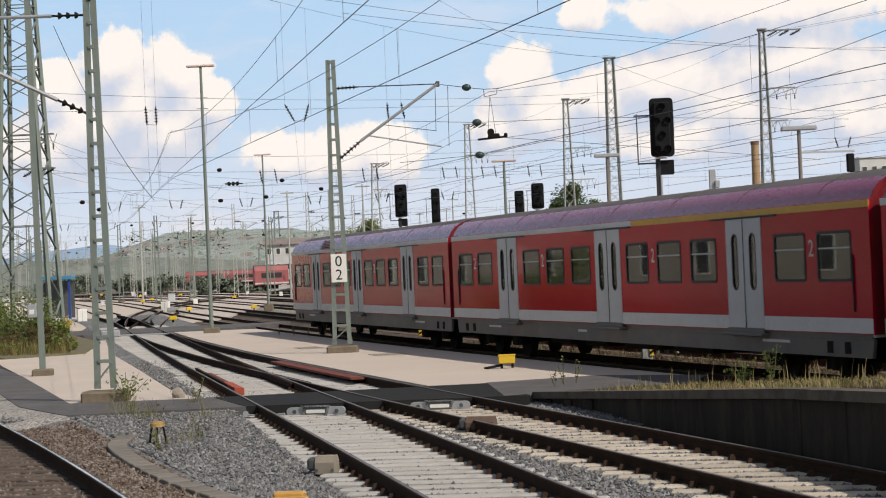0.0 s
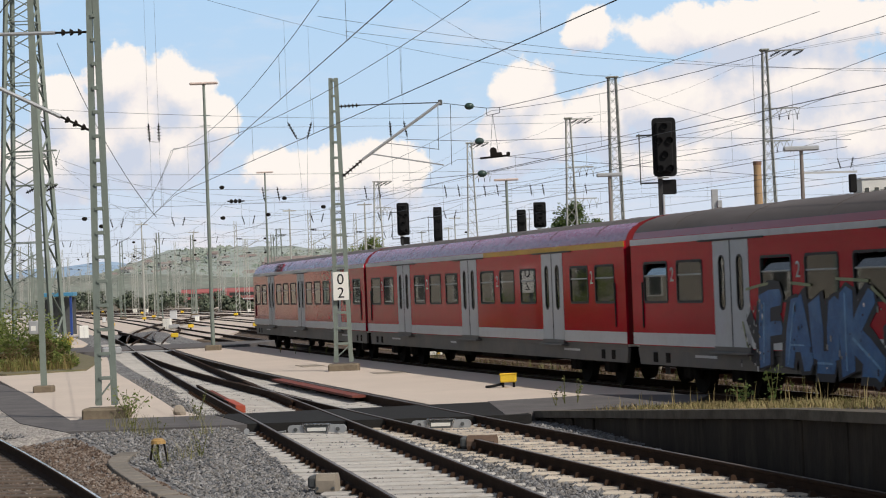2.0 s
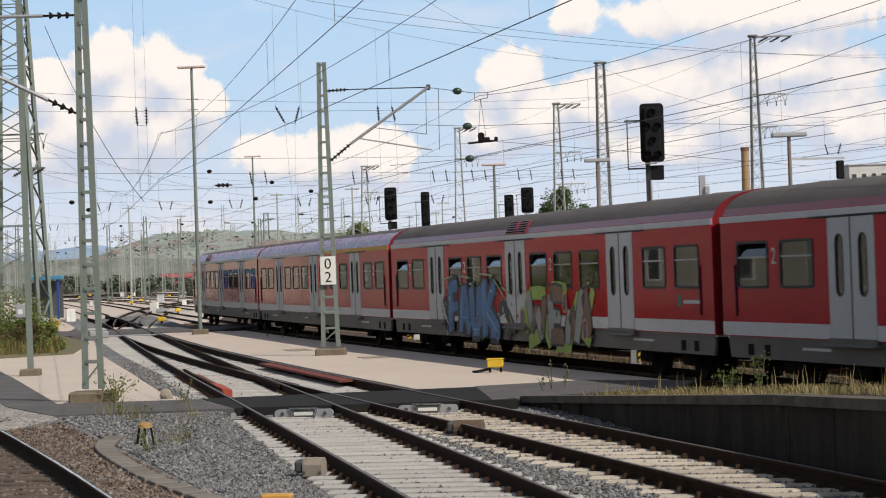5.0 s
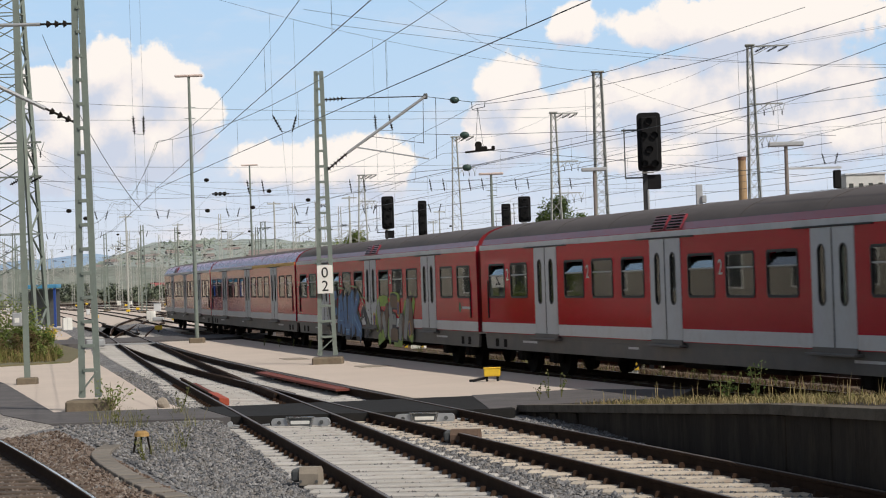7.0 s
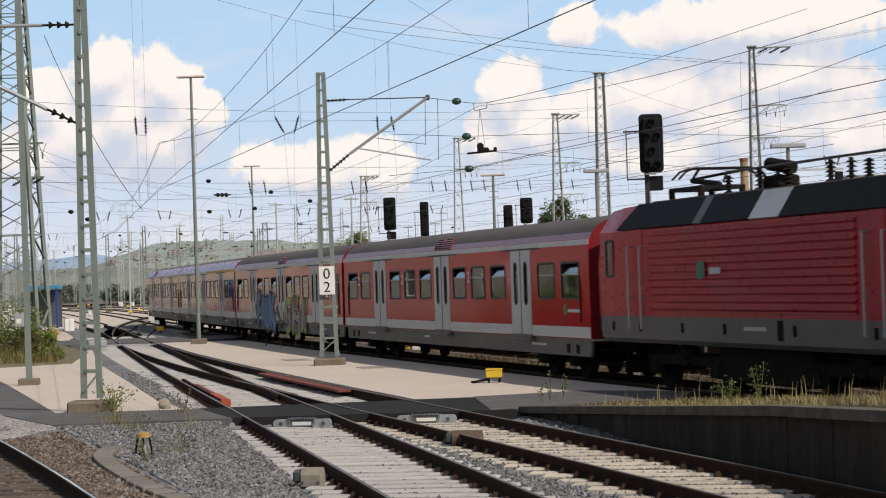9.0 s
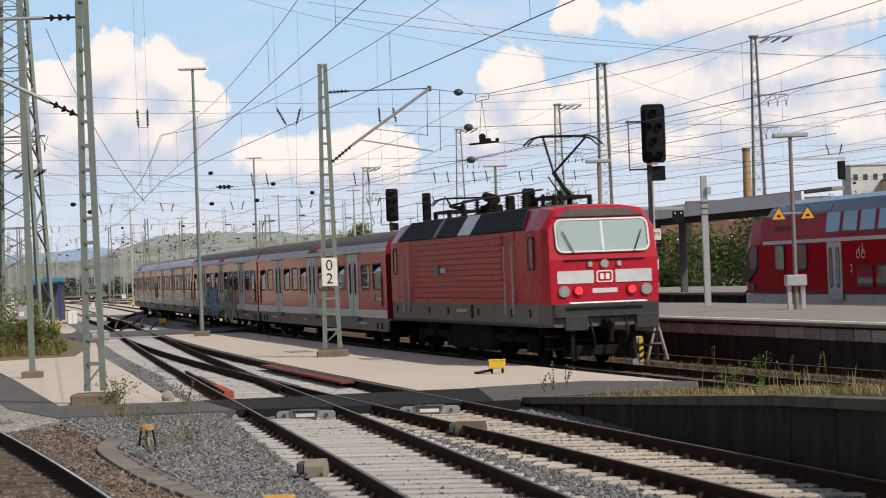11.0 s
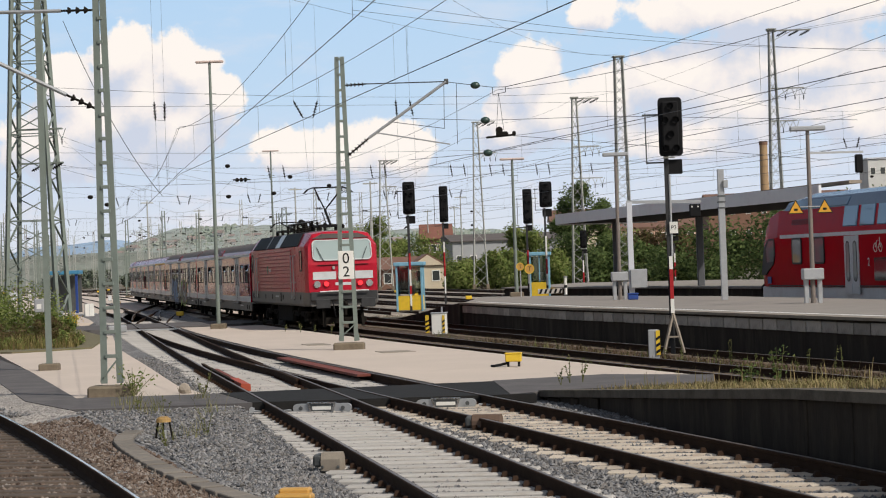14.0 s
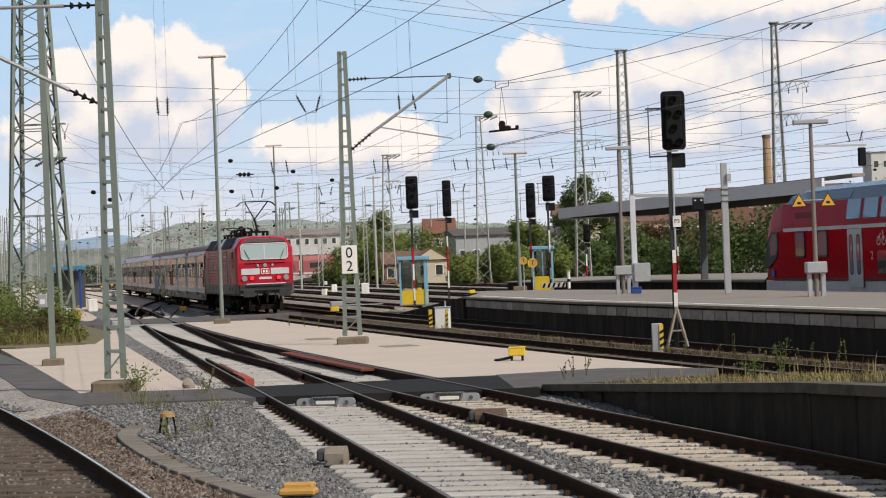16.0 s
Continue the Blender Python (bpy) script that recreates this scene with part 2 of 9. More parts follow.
def bar(bm, a, b, w, h):
    """A square bar from a to b, w wide and h deep."""
    a, b = Vector(a), Vector(b)
    d = b - a
    m = Matrix.Translation((a + b) / 2) @ d.to_track_quat("Z", "Y").to_matrix().to_4x4() @ Matrix.Diagonal((w, h, d.length, 1))
    bmesh.ops.create_cube(bm, size=1, matrix=m)
    return bm


def prism(bm, outline, z0, z1):
    """An upright block over a plan outline; z0 and z1 may be one height or one per corner."""
    k = len(outline)
    lo = [z0] * k if isinstance(z0, (int, float)) else z0
    hi = [z1] * k if isinstance(z1, (int, float)) else z1
    a = [bm.verts.new((x, y, z)) for (x, y), z in zip(outline, lo)]
    b = [bm.verts.new((x, y, z)) for (x, y), z in zip(outline, hi)]
    for i in range(k):
        j = (i + 1) % k
        bm.faces.new((a[i], a[j], b[j], b[i]))
    bm.faces.new(b), bm.faces.new(a[::-1])
    bmesh.ops.recalc_face_normals(bm, faces=bm.faces[:])
    return bm


def extrude(bm, outline, x0, x1, smooth=False):
    """A body of constant cross-section (y, z) from x0 to x1, closed at both ends."""
    a = [bm.verts.new((x0, y, z)) for y, z in outline]
    b = [bm.verts.new((x1, y, z)) for y, z in outline]
    k = len(outline)
    for i in range(k):
        fc = bm.faces.new((a[i], a[(i + 1) % k], b[(i + 1) % k], b[i]))
        fc.smooth = smooth
    bm.faces.new(b), bm.faces.new(a[::-1])
    bmesh.ops.recalc_face_normals(bm, faces=bm.faces[:])
    return bm


def sweep(bm, line, profile, close=True, smooth=False):
    """A profile (sideways, up) carried along a line of points, kept level."""
    rings = []
    for i, p in enumerate(line):
        p = Vector(p)
        d = Vector(line[min(i + 1, len(line) - 1)]) - Vector(line[max(i - 1, 0)])
        side = Vector((d.y, -d.x, 0)).normalized()
        rings.append([bm.verts.new(p + side * s + Vector((0, 0, u))) for s, u in profile])
    k = len(profile)
    for r0, r1 in zip(rings[:-1], rings[1:]):
        for i in range(k if close else k - 1):
            fc = bm.faces.new((r0[i], r0[(i + 1) % k], r1[(i + 1) % k], r1[i]))
            fc.smooth = smooth
    if close:
        bm.faces.new(rings[0]), bm.faces.new(rings[-1][::-1])
    bmesh.ops.recalc_face_normals(bm, faces=bm.faces[:])
    return bm


def mesh_of(name, bm, material, smooth=False):
    me = bpy.data.meshes.new(name)
    if smooth:
        for fc in bm.faces:
            fc.smooth = True
    bm.to_mesh(me)
    bm.free()
    me.materials.append(material)
    return me


def part(name, bm, material, parent=None, label="", smooth=False):
    ob = new(name, mesh_of(name, bm, material, smooth))
    ob.parent = parent
    if label:
        ob["label"] = label
    return ob


def thing(name, label, category, m=None, group="", kind=""):
    ob = new(name)
    ob.empty_display_size = 0.2
    ob.matrix_world = m or Matrix()
    return tagged(ob, label, category, group, kind)


def setting(name, bm, material, label, category):
    return tagged(part(name, bm, material), label, category, kind="structure")


BM = bmesh.new

# ---------------------------------------------------------------- lie of the tracks
def poly(c, u):
    v = 0.0
    for k in c:
        v = v * u + k
    return v


def line_a(y):
    return poly(CA, (y - 80) / 60)


def line_b(y):
    return poly(CB, (y - 80) / 60)


def line_c(y):
    return poly((-1.5072, 3.5385, -21.3729, -6.8199), (y - 100) / 100)


def line_d(y):
    return line_c(y) + 4.1


def line_e(y):
    return -3.835 - 0.2725 * (y - 22.53) - 0.0012 * (y - 22.53) ** 2


def run(f, y0, y1, z=0.0, side=0.0, step=1.0):
    """Points along a track at a sideways distance from its middle."""
    out = []
    k = max(2, int(abs(y1 - y0) / step))
    for i in range(k + 1):
        y = y0 + (y1 - y0) * i / k
        d = (f(y + 0.1) - f(y - 0.1)) / 0.2
        n = math.hypot(1, d)
        out.append((f(y) + side / n, y - side * d / n, z))
    return out


RAIL = [(-0.075, -0.172), (0.075, -0.172), (0.075, -0.158), (0.012, -0.135), (0.012, -0.045), (0.036, -0.034), (0.036, -0.006),
        (0.028, 0.0), (-0.028, 0.0), (-0.036, -0.006), (-0.036, -0.034), (-0.012, -0.045), (-0.012, -0.135), (-0.075, -0.158)]
HEAD = [(-0.021, 0.0005), (0.021, 0.0005), (0.018, 0.0035), (-0.018, 0.0035)]


def lay_rail(track, f, y0, y1, z, side, step=1.2, bright=True, top="rail_worn"):
    r = part("rail", sweep(BM(), run(f, y0, y1, z, side, step), RAIL), M["rail_side"], track)
    if bright:
        part("running_surface", sweep(BM(), run(f, y0, y1, z, side, step), [(x * 0.85, h * 1.3) for x, h in HEAD] if top == "rail_top" else HEAD), M[top], r, "worn running surface")


def sleeper_mesh(name, material, length, width=0.26):
    bm = solid(BM(), (length, width, 0.20), (0, 0, -0.10), 0.018)
    return mesh_of(name, bm, material)


def lay_sleepers(track, f, y0, y1, z, me, gap=0.6, skip=None):
    y = y0
    while y < y1:
        d = (f(y + 0.1) - f(y - 0.1)) / 0.2
        if not (skip and skip(y)):
            s = new("sleeper", me)
            s.parent = track
            s.matrix_world = Matrix.Translation((f(y), y, z - 0.155 + random.uniform(-0.008, 0.004))) @ pose(0, 0, 0, 0, random.uniform(-0.3, 0.3), -math.degrees(math.atan(d)) * -1 + random.uniform(-0.6, 0.6))
        y += gap / math.hypot(1, d)

CA = (-0.5154, -0.3455, 0.5081, -10.1898, -9.5342)
CB = (-0.8968, -0.3047, 2.3529, -11.9155, -9.2583)
ZC = -0.10

# ---------------------------------------------------------------- ground
bm = BM()
bmesh.ops.create_grid(bm, x_segments=2, y_segments=2, size=1, matrix=Matrix.Translation((0, 1500, -0.36)) @ Matrix.Diagonal((2600, 1700, 1, 1)))
setting("ground", bm, M["yard"], "brown railway yard gravel with thin weeds", "ground")


def ribbon(name, f, y0, y1, half, top, material, label, base=-0.40, slope=0.5):
    bm = sweep(BM(), run(f, y0, y1, 0, 0, 2.0), [(-half - slope, base), (half + slope, base), (half, top), (-half, top)])
    return setting(name, bm, material, label, "ballast bed")


def wide_ab(y):
    return (line_a(y) + line_b(y)) / 2


bm = BM()
left = run(line_a, 14, 150, 0, -2.3, 2.0)
right = run(line_b, 14, 150, 0, 1.75, 2.0)
rows = []
for (xa, ya, _), (xb, yb, _) in zip(left, right):
    rows.append([bm.verts.new(v) for v in ((xa - 0.4, ya, -0.42), (xa, ya, -0.20), (xb - 0.35, yb, -0.20), (xb + 1.3, yb, -0.04))])
for r0, r1 in zip(rows[:-1], rows[1:]):
    for i in range(3):
        bm.faces.new((r0[i], r0[i + 1], r1[i + 1], r1[i]))
setting("ballast_main", bm, M["ballast"], "grey crushed stone ballast under the turnout", "ballast bed")
ribbon("ballast_train", line_c, 12, 330, 1.6, ZC - 0.20, M["rust_ballast"], "brown weedy ballast of the train's track")
ribbon("ballast_platform", line_d, 12, 330, 1.6, ZC - 0.21, M["rust_ballast"], "brown ballast beside the platform")
ribbon("ballast_near", line_e, 12, 120, 1.7, -0.20, M["rust_ballast"], "rust-brown ballast under old wooden sleepers")

SLEEPER = sleeper_mesh("sleeper", M["concrete"], 2.6)
WOODEN = sleeper_mesh("wooden_sleeper", M["wood"], 2.6)
OLD = sleeper_mesh("old_sleeper", M["old_wood"], 2.6)
LONG = sleeper_mesh("long_sleeper", M["concrete"], 3.6)


MIXED = sleeper_mesh("mixed_sleeper", M["mixed"], 2.6)


def fastenings(track_ob, f, y0, y1):
    """Dark rail clips on both sides of each rail, too small and many to part."""
    bm = BM()
    y = y0
    while y < y1:
        d = (f(y + 0.1) - f(y - 0.1)) / 0.2
        if not 39.0 < y < 42.9:
            for side in (-0.7525, 0.7525):
                for dx in (-0.12, 0.12):
                    x = f(y) + side + dx
                    v = [bm.verts.new((x + a, y + b, c)) for c, w in ((-0.16, 1.0), (-0.10, 0.55)) for a, b in ((-0.045 * w, -0.07 * w), (0.045 * w, -0.07 * w), (0.045 * w, 0.07 * w), (-0.045 * w, 0.07 * w))]
                    for q in ((4, 5, 6, 7), (0, 1, 5, 4), (1, 2, 6, 5), (2, 3, 7, 6), (3, 0, 4, 7)):
                        bm.faces.new([v[i] for i in q])
        y += 0.6 / math.hypot(1, d)
    o = part("rail_clips", bm, M["rail_side"], track_ob, "dark steel rail clips")
    o["kind"] = "stuff"


def track(name, label):
    return thing(name, label, "railway track", kind="structure")


track_a = track("track_a", "straight track of the turnout on pale concrete sleepers")
lay_rail(track_a, line_a, 14, 150, 0, -0.7525)
lay_rail(track_a, line_a, 14, 55, 0, 0.7525)
def near_cross(y):
    return 39.0 < y < 42.9


lay_sleepers(track_a, line_a, 15.0, 56.0, 0, SLEEPER, 0.6, near_cross)
track_b = track("track_b", "curved track of the turnout on pale concrete sleepers")
lay_rail(track_b, line_b, 14, 55, 0, -0.7525)
lay_rail(track_b, line_b, 14, 150, 0, 0.7525)
lay_sleepers(track_b, line_b, 15.0, 39.0, 0, MIXED, 0.6, near_cross)
lay_sleepers(track_b, line_b, 43.2, 56.0, 0, SLEEPER, 0.6)
lay_sleepers(track_a, wide_ab, 56.4, 118.0, 0, LONG, 0.6)
fastenings(track_a, line_a, 15.0, 56.0)
fastenings(track_b, line_b, 15.0, 39.0)
track_c = track("track_c", "brown track that the red train runs on")
lay_rail(track_c, line_c, 12, 330, ZC, -0.7525)
lay_rail(track_c, line_c, 12, 330, ZC, 0.7525)
lay_sleepers(track_c, line_c, 30, 130, ZC, OLD, 0.65)
track_d = track("track_d", "rusty track along the platform wall")
lay_rail(track_d, line_d, 12, 330, ZC, -0.7525)
lay_rail(track_d, line_d, 12, 330, ZC, 0.7525)
lay_sleepers(track_d, line_d, 45, 110, ZC, OLD, 0.65)
track_e = track("track_e", "track with bright rails on worn wooden sleepers")
lay_rail(track_e, line_e, 12, 120, 0, -0.7525, top="rail_top")
lay_rail(track_e, line_e, 12, 120, 0, 0.7525, top="rail_top")

lay_sleepers(track_e, line_e, 16, 60, -0.015, WOODEN, 0.62)
# pale walkways
setting("walkway_left", prism(BM(), [(-7.1, 43.0), (-4.55, 42.8), (-5.55, 46.5), (-7.75, 58), (-9.9, 69), (-11.6, 79), (-13.0, 88), (-15, 88), (-14.2, 71), (-10.6, 57)], -0.4, -0.03), M["sand"], "pale beige gravel walkway", "walkway")
inner = [(x, y) for x, y, _ in run(line_b, 43.5, 96, 0, 1.02, 3)]
outer = [(x, y) for x, y, _ in run(line_c, 43.5, 96, 0, -1.75, 3)]
setting("walkway_middle", prism(BM(), inner + outer[::-1], -0.4, -0.02), M["sand"], "pale beige gravel walkway between the tracks", "walkway")
# asphalt crossing
setting("path_left", prism(BM(), [(-4.3, 42.8), (-7.1, 43.0), (-10.6, 57), (-16, 76), (-20, 76), (-10.7, 53), (-8.0, 42.6), (-6.6, 39.3), (-3.4, 39.4)], -0.4, -0.02), M["asphalt"], "dark asphalt service path", "path")
setting("crossing", prism(BM(), [(-4.3, 42.8), (-3.4, 39.4), (1.6, 39.0), (1.0, 43.6)], -0.4, -0.012), M["rubber"], "black rubber level crossing panels", "crossing")

# ramp with its wall
edge = [(1.75, 39.6), (2.73, 35.3), (3.25, 31.6), (3.75, 29.0), (4.2, 26.5), (5.2, 20.0), (6.2, 14.0)]


def ramp_z(y):
    return min(0.9, max(-0.01, (39.2 - y) * 0.0515))


back = [(x + 2.7, y + 0.8) for x, y in edge]
outline = edge + back[::-1]
ramp = setting("ramp", prism(BM(), outline, -0.6, [ramp_z(y) for x, y in outline]), M["dark_concrete"], "platform ramp in shade-dark concrete with dry grass", "platform ramp")
part("soil", prism(BM(), [(x + 0.3, y) for x, y in edge[1:]] + [(x - 0.05, y) for x, y in back[:0:-1]], [ramp_z(y) - 0.02 for x, y in edge[1:] + back[:0:-1]], [ramp_z(y) + 0.015 for x, y in edge[1:] + back[:0:-1]]), M["verge"], ramp, "dry weedy soil")
part("coping", sweep(BM(), [(x + 0.10, y, ramp_z(y)) for x, y in edge], [(-0.16, -0.10), (0.2, -0.10), (0.2, 0.02), (-0.16, 0.02)]), M["cope"], ramp, "weathered coping stones")
for i in range(22):
    q = (i + 0.5) / 22 * (len(edge) - 1)
    k = int(q)
    x, y = edge[k][0] + (edge[k + 1][0] - edge[k][0]) * (q - k), edge[k][1] + (edge[k + 1][1] - edge[k][1]) * (q - k)
    part("wall_panel", solid(BM(), (0.05, 0.85, max(0.05, ramp_z(y) + 0.12)), (x - 0.02, y, (ramp_z(y) - 0.32) / 2), 0.01, pose(0, 0, 0, 0, 0, 13)), M["dark_concrete"], ramp)
setting("apron", prism(BM(), [(1.15, 39.05), (1.9, 39.7), (4.6, 40.5), (5.2, 43.0), (3.2, 44.6), (0.95, 43.7)], -0.4, -0.005), M["asphalt"], "worn asphalt apron at the foot of the ramp", "path")

# island platform: paved top on a dark wall faced with grey slabs
front = [(0.95, 89.2), (0.70, 88.35), (3.89, 72.4), (5.78, 65.2), (9.69, 49.15), (13.3, 34)]
rear = [(21, 36), (17.2, 50), (13.4, 67.7), (10.6, 81.6), (5.2, 96.6), (1.9, 102)]
platform = setting("platform", prism(BM(), front + rear, 0.70, 0.76), M["paving"], "long grey paved island platform", "platform")
inset = [(x + 0.16, y + 0.02) for x, y in front] + [(x - 0.16, y - 0.02) for x, y in rear]
wall_front = setting("platform_wall", prism(BM(), inset, -0.5, 0.695), M["dark_concrete"], "shade-dark platform wall faced with grey slabs", "platform wall")
SLAB = mesh_of("slab", solid(BM(), (0.86, 0.03, 0.27), (0, 0, 0), 0.008), M["slab"])
line = [(x + 0.13, y) for x, y in front]
for (xa, ya), (xb, yb) in zip(line[1:-1], line[2:]):
    length = math.hypot(xb - xa, yb - ya)
    k = int(length / 0.90)
    for i in range(k):
        w = (i + 0.5) / k
        o = new("slab", SLAB)
        o.parent = wall_front
        o.matrix_world = Matrix.Translation((xa + (xb - xa) * w, ya + (yb - ya) * w, 0.50 + random.uniform(-0.005, 0.005))) @ pose(0, 0, 0, 0, random.uniform(-0.4, 0.4), math.degrees(math.atan2(yb - ya, xb - xa)))
part("white_line", sweep(BM(), [(x + 0.75, y + 0.2, 0.762) for x, y in front[1:]], [(-0.09, 0), (0.09, 0), (0.09, 0.004), (-0.09, 0.004)]), M["white"], platform, "worn white safety line")
part("edge_slab", sweep(BM(), [(x + 0.20, y, 0.755) for x, y in front[1:]], [(-0.24, -0.06), (0.2, -0.06), (0.2, 0.012), (-0.24, 0.012)]), M["old_concrete"], platform, "weathered platform edge slabs")
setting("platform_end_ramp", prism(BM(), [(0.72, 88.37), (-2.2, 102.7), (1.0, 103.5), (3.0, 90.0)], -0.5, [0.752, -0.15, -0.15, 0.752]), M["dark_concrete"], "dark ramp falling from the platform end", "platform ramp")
# the next platform behind
far_front = [(3.6, 134), (8.0, 121), (11.9, 109), (15.6, 93), (21.0, 70)]
far_rear = [(34, 70), (26, 104), (16, 136), (9, 146)]
setting("platform_far", prism(BM(), far_front + far_rear, 0.70, 0.78), M["paving"], "far grey paved platform", "platform")
setting("platform_far_wall", prism(BM(), [(x + 0.2, y + 0.1) for x, y in far_front] + [(x - 0.2, y - 0.1) for x, y in far_rear], -0.5, 0.695), M["dark_concrete"], "dark wall of the far platform", "platform wall")


# ---------------------------------------------------------------- the train
def clear_glass(name, tint=(0.74, 0.77, 0.74), shine=0.02):
    """A thin pane: tinted see-through with the gloss of glass."""
    n = Nodes(name)
    out = n.tree.nodes["Material Output"]
    t = n.node("ShaderNodeBsdfTransparent", {0: rgb(tint)})
    g = n.node("ShaderNodeBsdfGlossy", {"Color": (0.9, 0.93, 0.95, 1), "Roughness": shine})
    f = n.node("ShaderNodeFresnel", {"IOR": 2.0})
    m = n.node("ShaderNodeMixShader", {0: f.outputs[0], 1: t.outputs[0], 2: g.outputs[0]})
    n.put(out.inputs[0], m.outputs[0])
    return n.mat


M["pane"] = clear_glass("tinted_pane")
M["screen"] = clear_glass("windscreen_pane", (0.30, 0.34, 0.33))
M["interior"] = surface("pale_interior_panel", (0.55, 0.53, 0.48), 0.7, vary=0.06, bump=0.0)
M["seat"] = surface("blue_seat_cloth", (0.06, 0.08, 0.14), 0.9, vary=0.2, bump=0.1)
M["chrome"] = surface("dull_chrome", (0.6, 0.6, 0.6), 0.25, 1.0, vary=0.05, bump=0.0)
M["red_lamp"] = glow("lit_red_tail_lamp", (0.9, 0.02, 0.03), 1.6)
M["lamp_glass"] = surface("clear_lamp_glass", (0.45, 0.47, 0.48), 0.12, 0.6, vary=0.1, bump=0.0)
M["blue_paint"] = surface("blue_spray_paint", (0.04, 0.14, 0.34), 0.5, vary=0.35, scale=3, fine=20, dirt=(0.12, 0.27, 0.46), dirt_amount=0.7, dirt_scale=2)
M["green_paint"] = surface("lime_spray_paint", (0.28, 0.42, 0.05), 0.5, vary=0.3, scale=3, fine=20, dirt=(0.12, 0.22, 0.04), dirt_amount=0.6, dirt_scale=2)
M["brown_paint"] = surface("brown_spray_paint", (0.17, 0.10, 0.06), 0.6, vary=0.3, scale=3, fine=20, dirt=(0.25, 0.18, 0.10), dirt_amount=0.6, dirt_scale=2)
M["grey_paint"] = surface("silver_spray_paint", (0.30, 0.31, 0.30), 0.5, vary=0.3, scale=4, fine=20, dirt=(0.12, 0.12, 0.10), dirt_amount=0.5, dirt_scale=2)
M["black_paint"] = surface("black_spray_paint", (0.03, 0.03, 0.035), 0.6, vary=0.3, scale=4)
M["pale_blue_paint"] = surface("pale_blue_spray_paint", (0.16, 0.36, 0.58), 0.5, vary=0.3, scale=5, fine=20)
M["olive_line"] = surface("olive_spray_paint", (0.30, 0.32, 0.18), 0.6, vary=0.2)
M["green_sign"] = surface("dull_green_sign", (0.03, 0.17, 0.09), 0.5, vary=0.1)
M["purple_paint"] = surface("violet_spray_paint", (0.10, 0.05, 0.20), 0.5, vary=0.2)

CACHE = {}


def shared(name, key, build, material, parent, m, label=""):
    """A part whose mesh is built once and shared by its repeats."""
    if key not in CACHE:
        CACHE[key] = mesh_of(name, build(), material)
    ob = new(name, CACHE[key])
    ob.parent = parent
    ob.matrix_local = m
    if label:
        ob["label"] = label
    return ob


def rounded(w, h, r, n=4):
    """Corners of a rounded rectangle, in (x, z)."""
    out = []
    for cx, cz, a0 in ((w / 2 - r, h / 2 - r, 0), (-w / 2 + r, h / 2 - r, 90), (-w / 2 + r, -h / 2 + r, 180), (w / 2 - r, -h / 2 + r, 270)):
        for i in range(n + 1):
            a = radians(a0 + 90 * i / n)
            out.append((cx + r * math.cos(a), cz + r * math.sin(a)))
    return out


def plate(bm, outline, y0, y1, at=(0, 0)):
    """A flat plate over an outline in (x, z), from y0 to y1."""
    a = [bm.verts.new((x + at[0], y0, z + at[1])) for x, z in outline]
    b = [bm.verts.new((x + at[0], y1, z + at[1])) for x, z in outline]
    k = len(outline)
    for i in range(k):
        bm.faces.new((a[i], a[(i + 1) % k], b[(i + 1) % k], b[i]))
    bm.faces.new(b), bm.faces.new(a[::-1])
    bmesh.ops.recalc_face_normals(bm, faces=bm.faces[:])
    return bm


def frame_ring(bm, outer, inner, y0, y1):
    """A frame between two outlines of equal length, from y0 to y1."""
    k = len(outer)
    v = [[bm.verts.new((x, y, z)) for x, z in o] for o in (outer, inner) for y in (y0, y1)]
    for i in range(k):
        j = (i + 1) % k
        for p, q in ((0, 1), (1, 3), (3, 2), (2, 0)):
            bm.faces.new((v[p][i], v[p][j], v[q][j], v[q][i]))
    bmesh.ops.recalc_face_normals(bm, faces=bm.faces[:])
    return bm


def writing(text, size, material, parent, m, label="", name="lettering", depth=0.003):
    """Letters as a thin mesh, in the built-in font, standing in the x-z plane of m."""
    cu = bpy.data.curves.new(name, "FONT")
    cu.body, cu.size, cu.extrude, cu.align_x, cu.align_y = text, size, depth, "CENTER", "CENTER"
    tmp = bpy.data.objects.new(name, cu)
    scene.collection.objects.link(tmp)
    me = bpy.data.meshes.new_from_object(tmp.evaluated_get(bpy.context.evaluated_depsgraph_get()))
    bpy.data.objects.remove(tmp)
    me.materials.clear()
    me.materials.append(material)
    ob = new(name, me)
    ob.parent = parent
    ob.matrix_local = m
    if label:
        ob["label"] = label
    return ob


SIDE = [(1.36, 0.98), (1.41, 1.25), (1.412, 2.75), (1.40, 3.05), (1.37, 3.20)]
CROWN = [(1.37, 3.20), (1.31, 3.34), (1.20, 3.47), (1.02, 3.58)]
TOP = [(1.02, 3.58), (0.75, 3.67), (0.4, 3.73), (0.0, 3.75)]
DOORS = (7.7, 0.0, -7.7)
WINDOWS = (11.62, 9.78, 5.66, 3.77, 1.88, -1.88, -3.77, -5.66, -9.78, -11.62)
WIN_W, WIN_H, WIN_Z = 1.36, 0.86, 2.285


def shell(bm, profile, x0, x1, steps=2, mirror=False, thick=0.0, smooth=True):
    """A strip of bodywork: a (y, z) line carried from x0 to x1."""
    s = -1 if mirror else 1
    rows = []
    for i in range(steps + 1):
        x = x0 + (x1 - x0) * i / steps
        rows.append([bm.verts.new((x, s * y, z)) for y, z in profile])
    for a, b in zip(rows[:-1], rows[1:]):
        for i in range(len(profile) - 1):
            fc = bm.faces.new((a[i], a[i + 1], b[i + 1], b[i]))
            fc.smooth = smooth
    bmesh.ops.recalc_face_normals(bm, faces=bm.faces[:])
    return bm


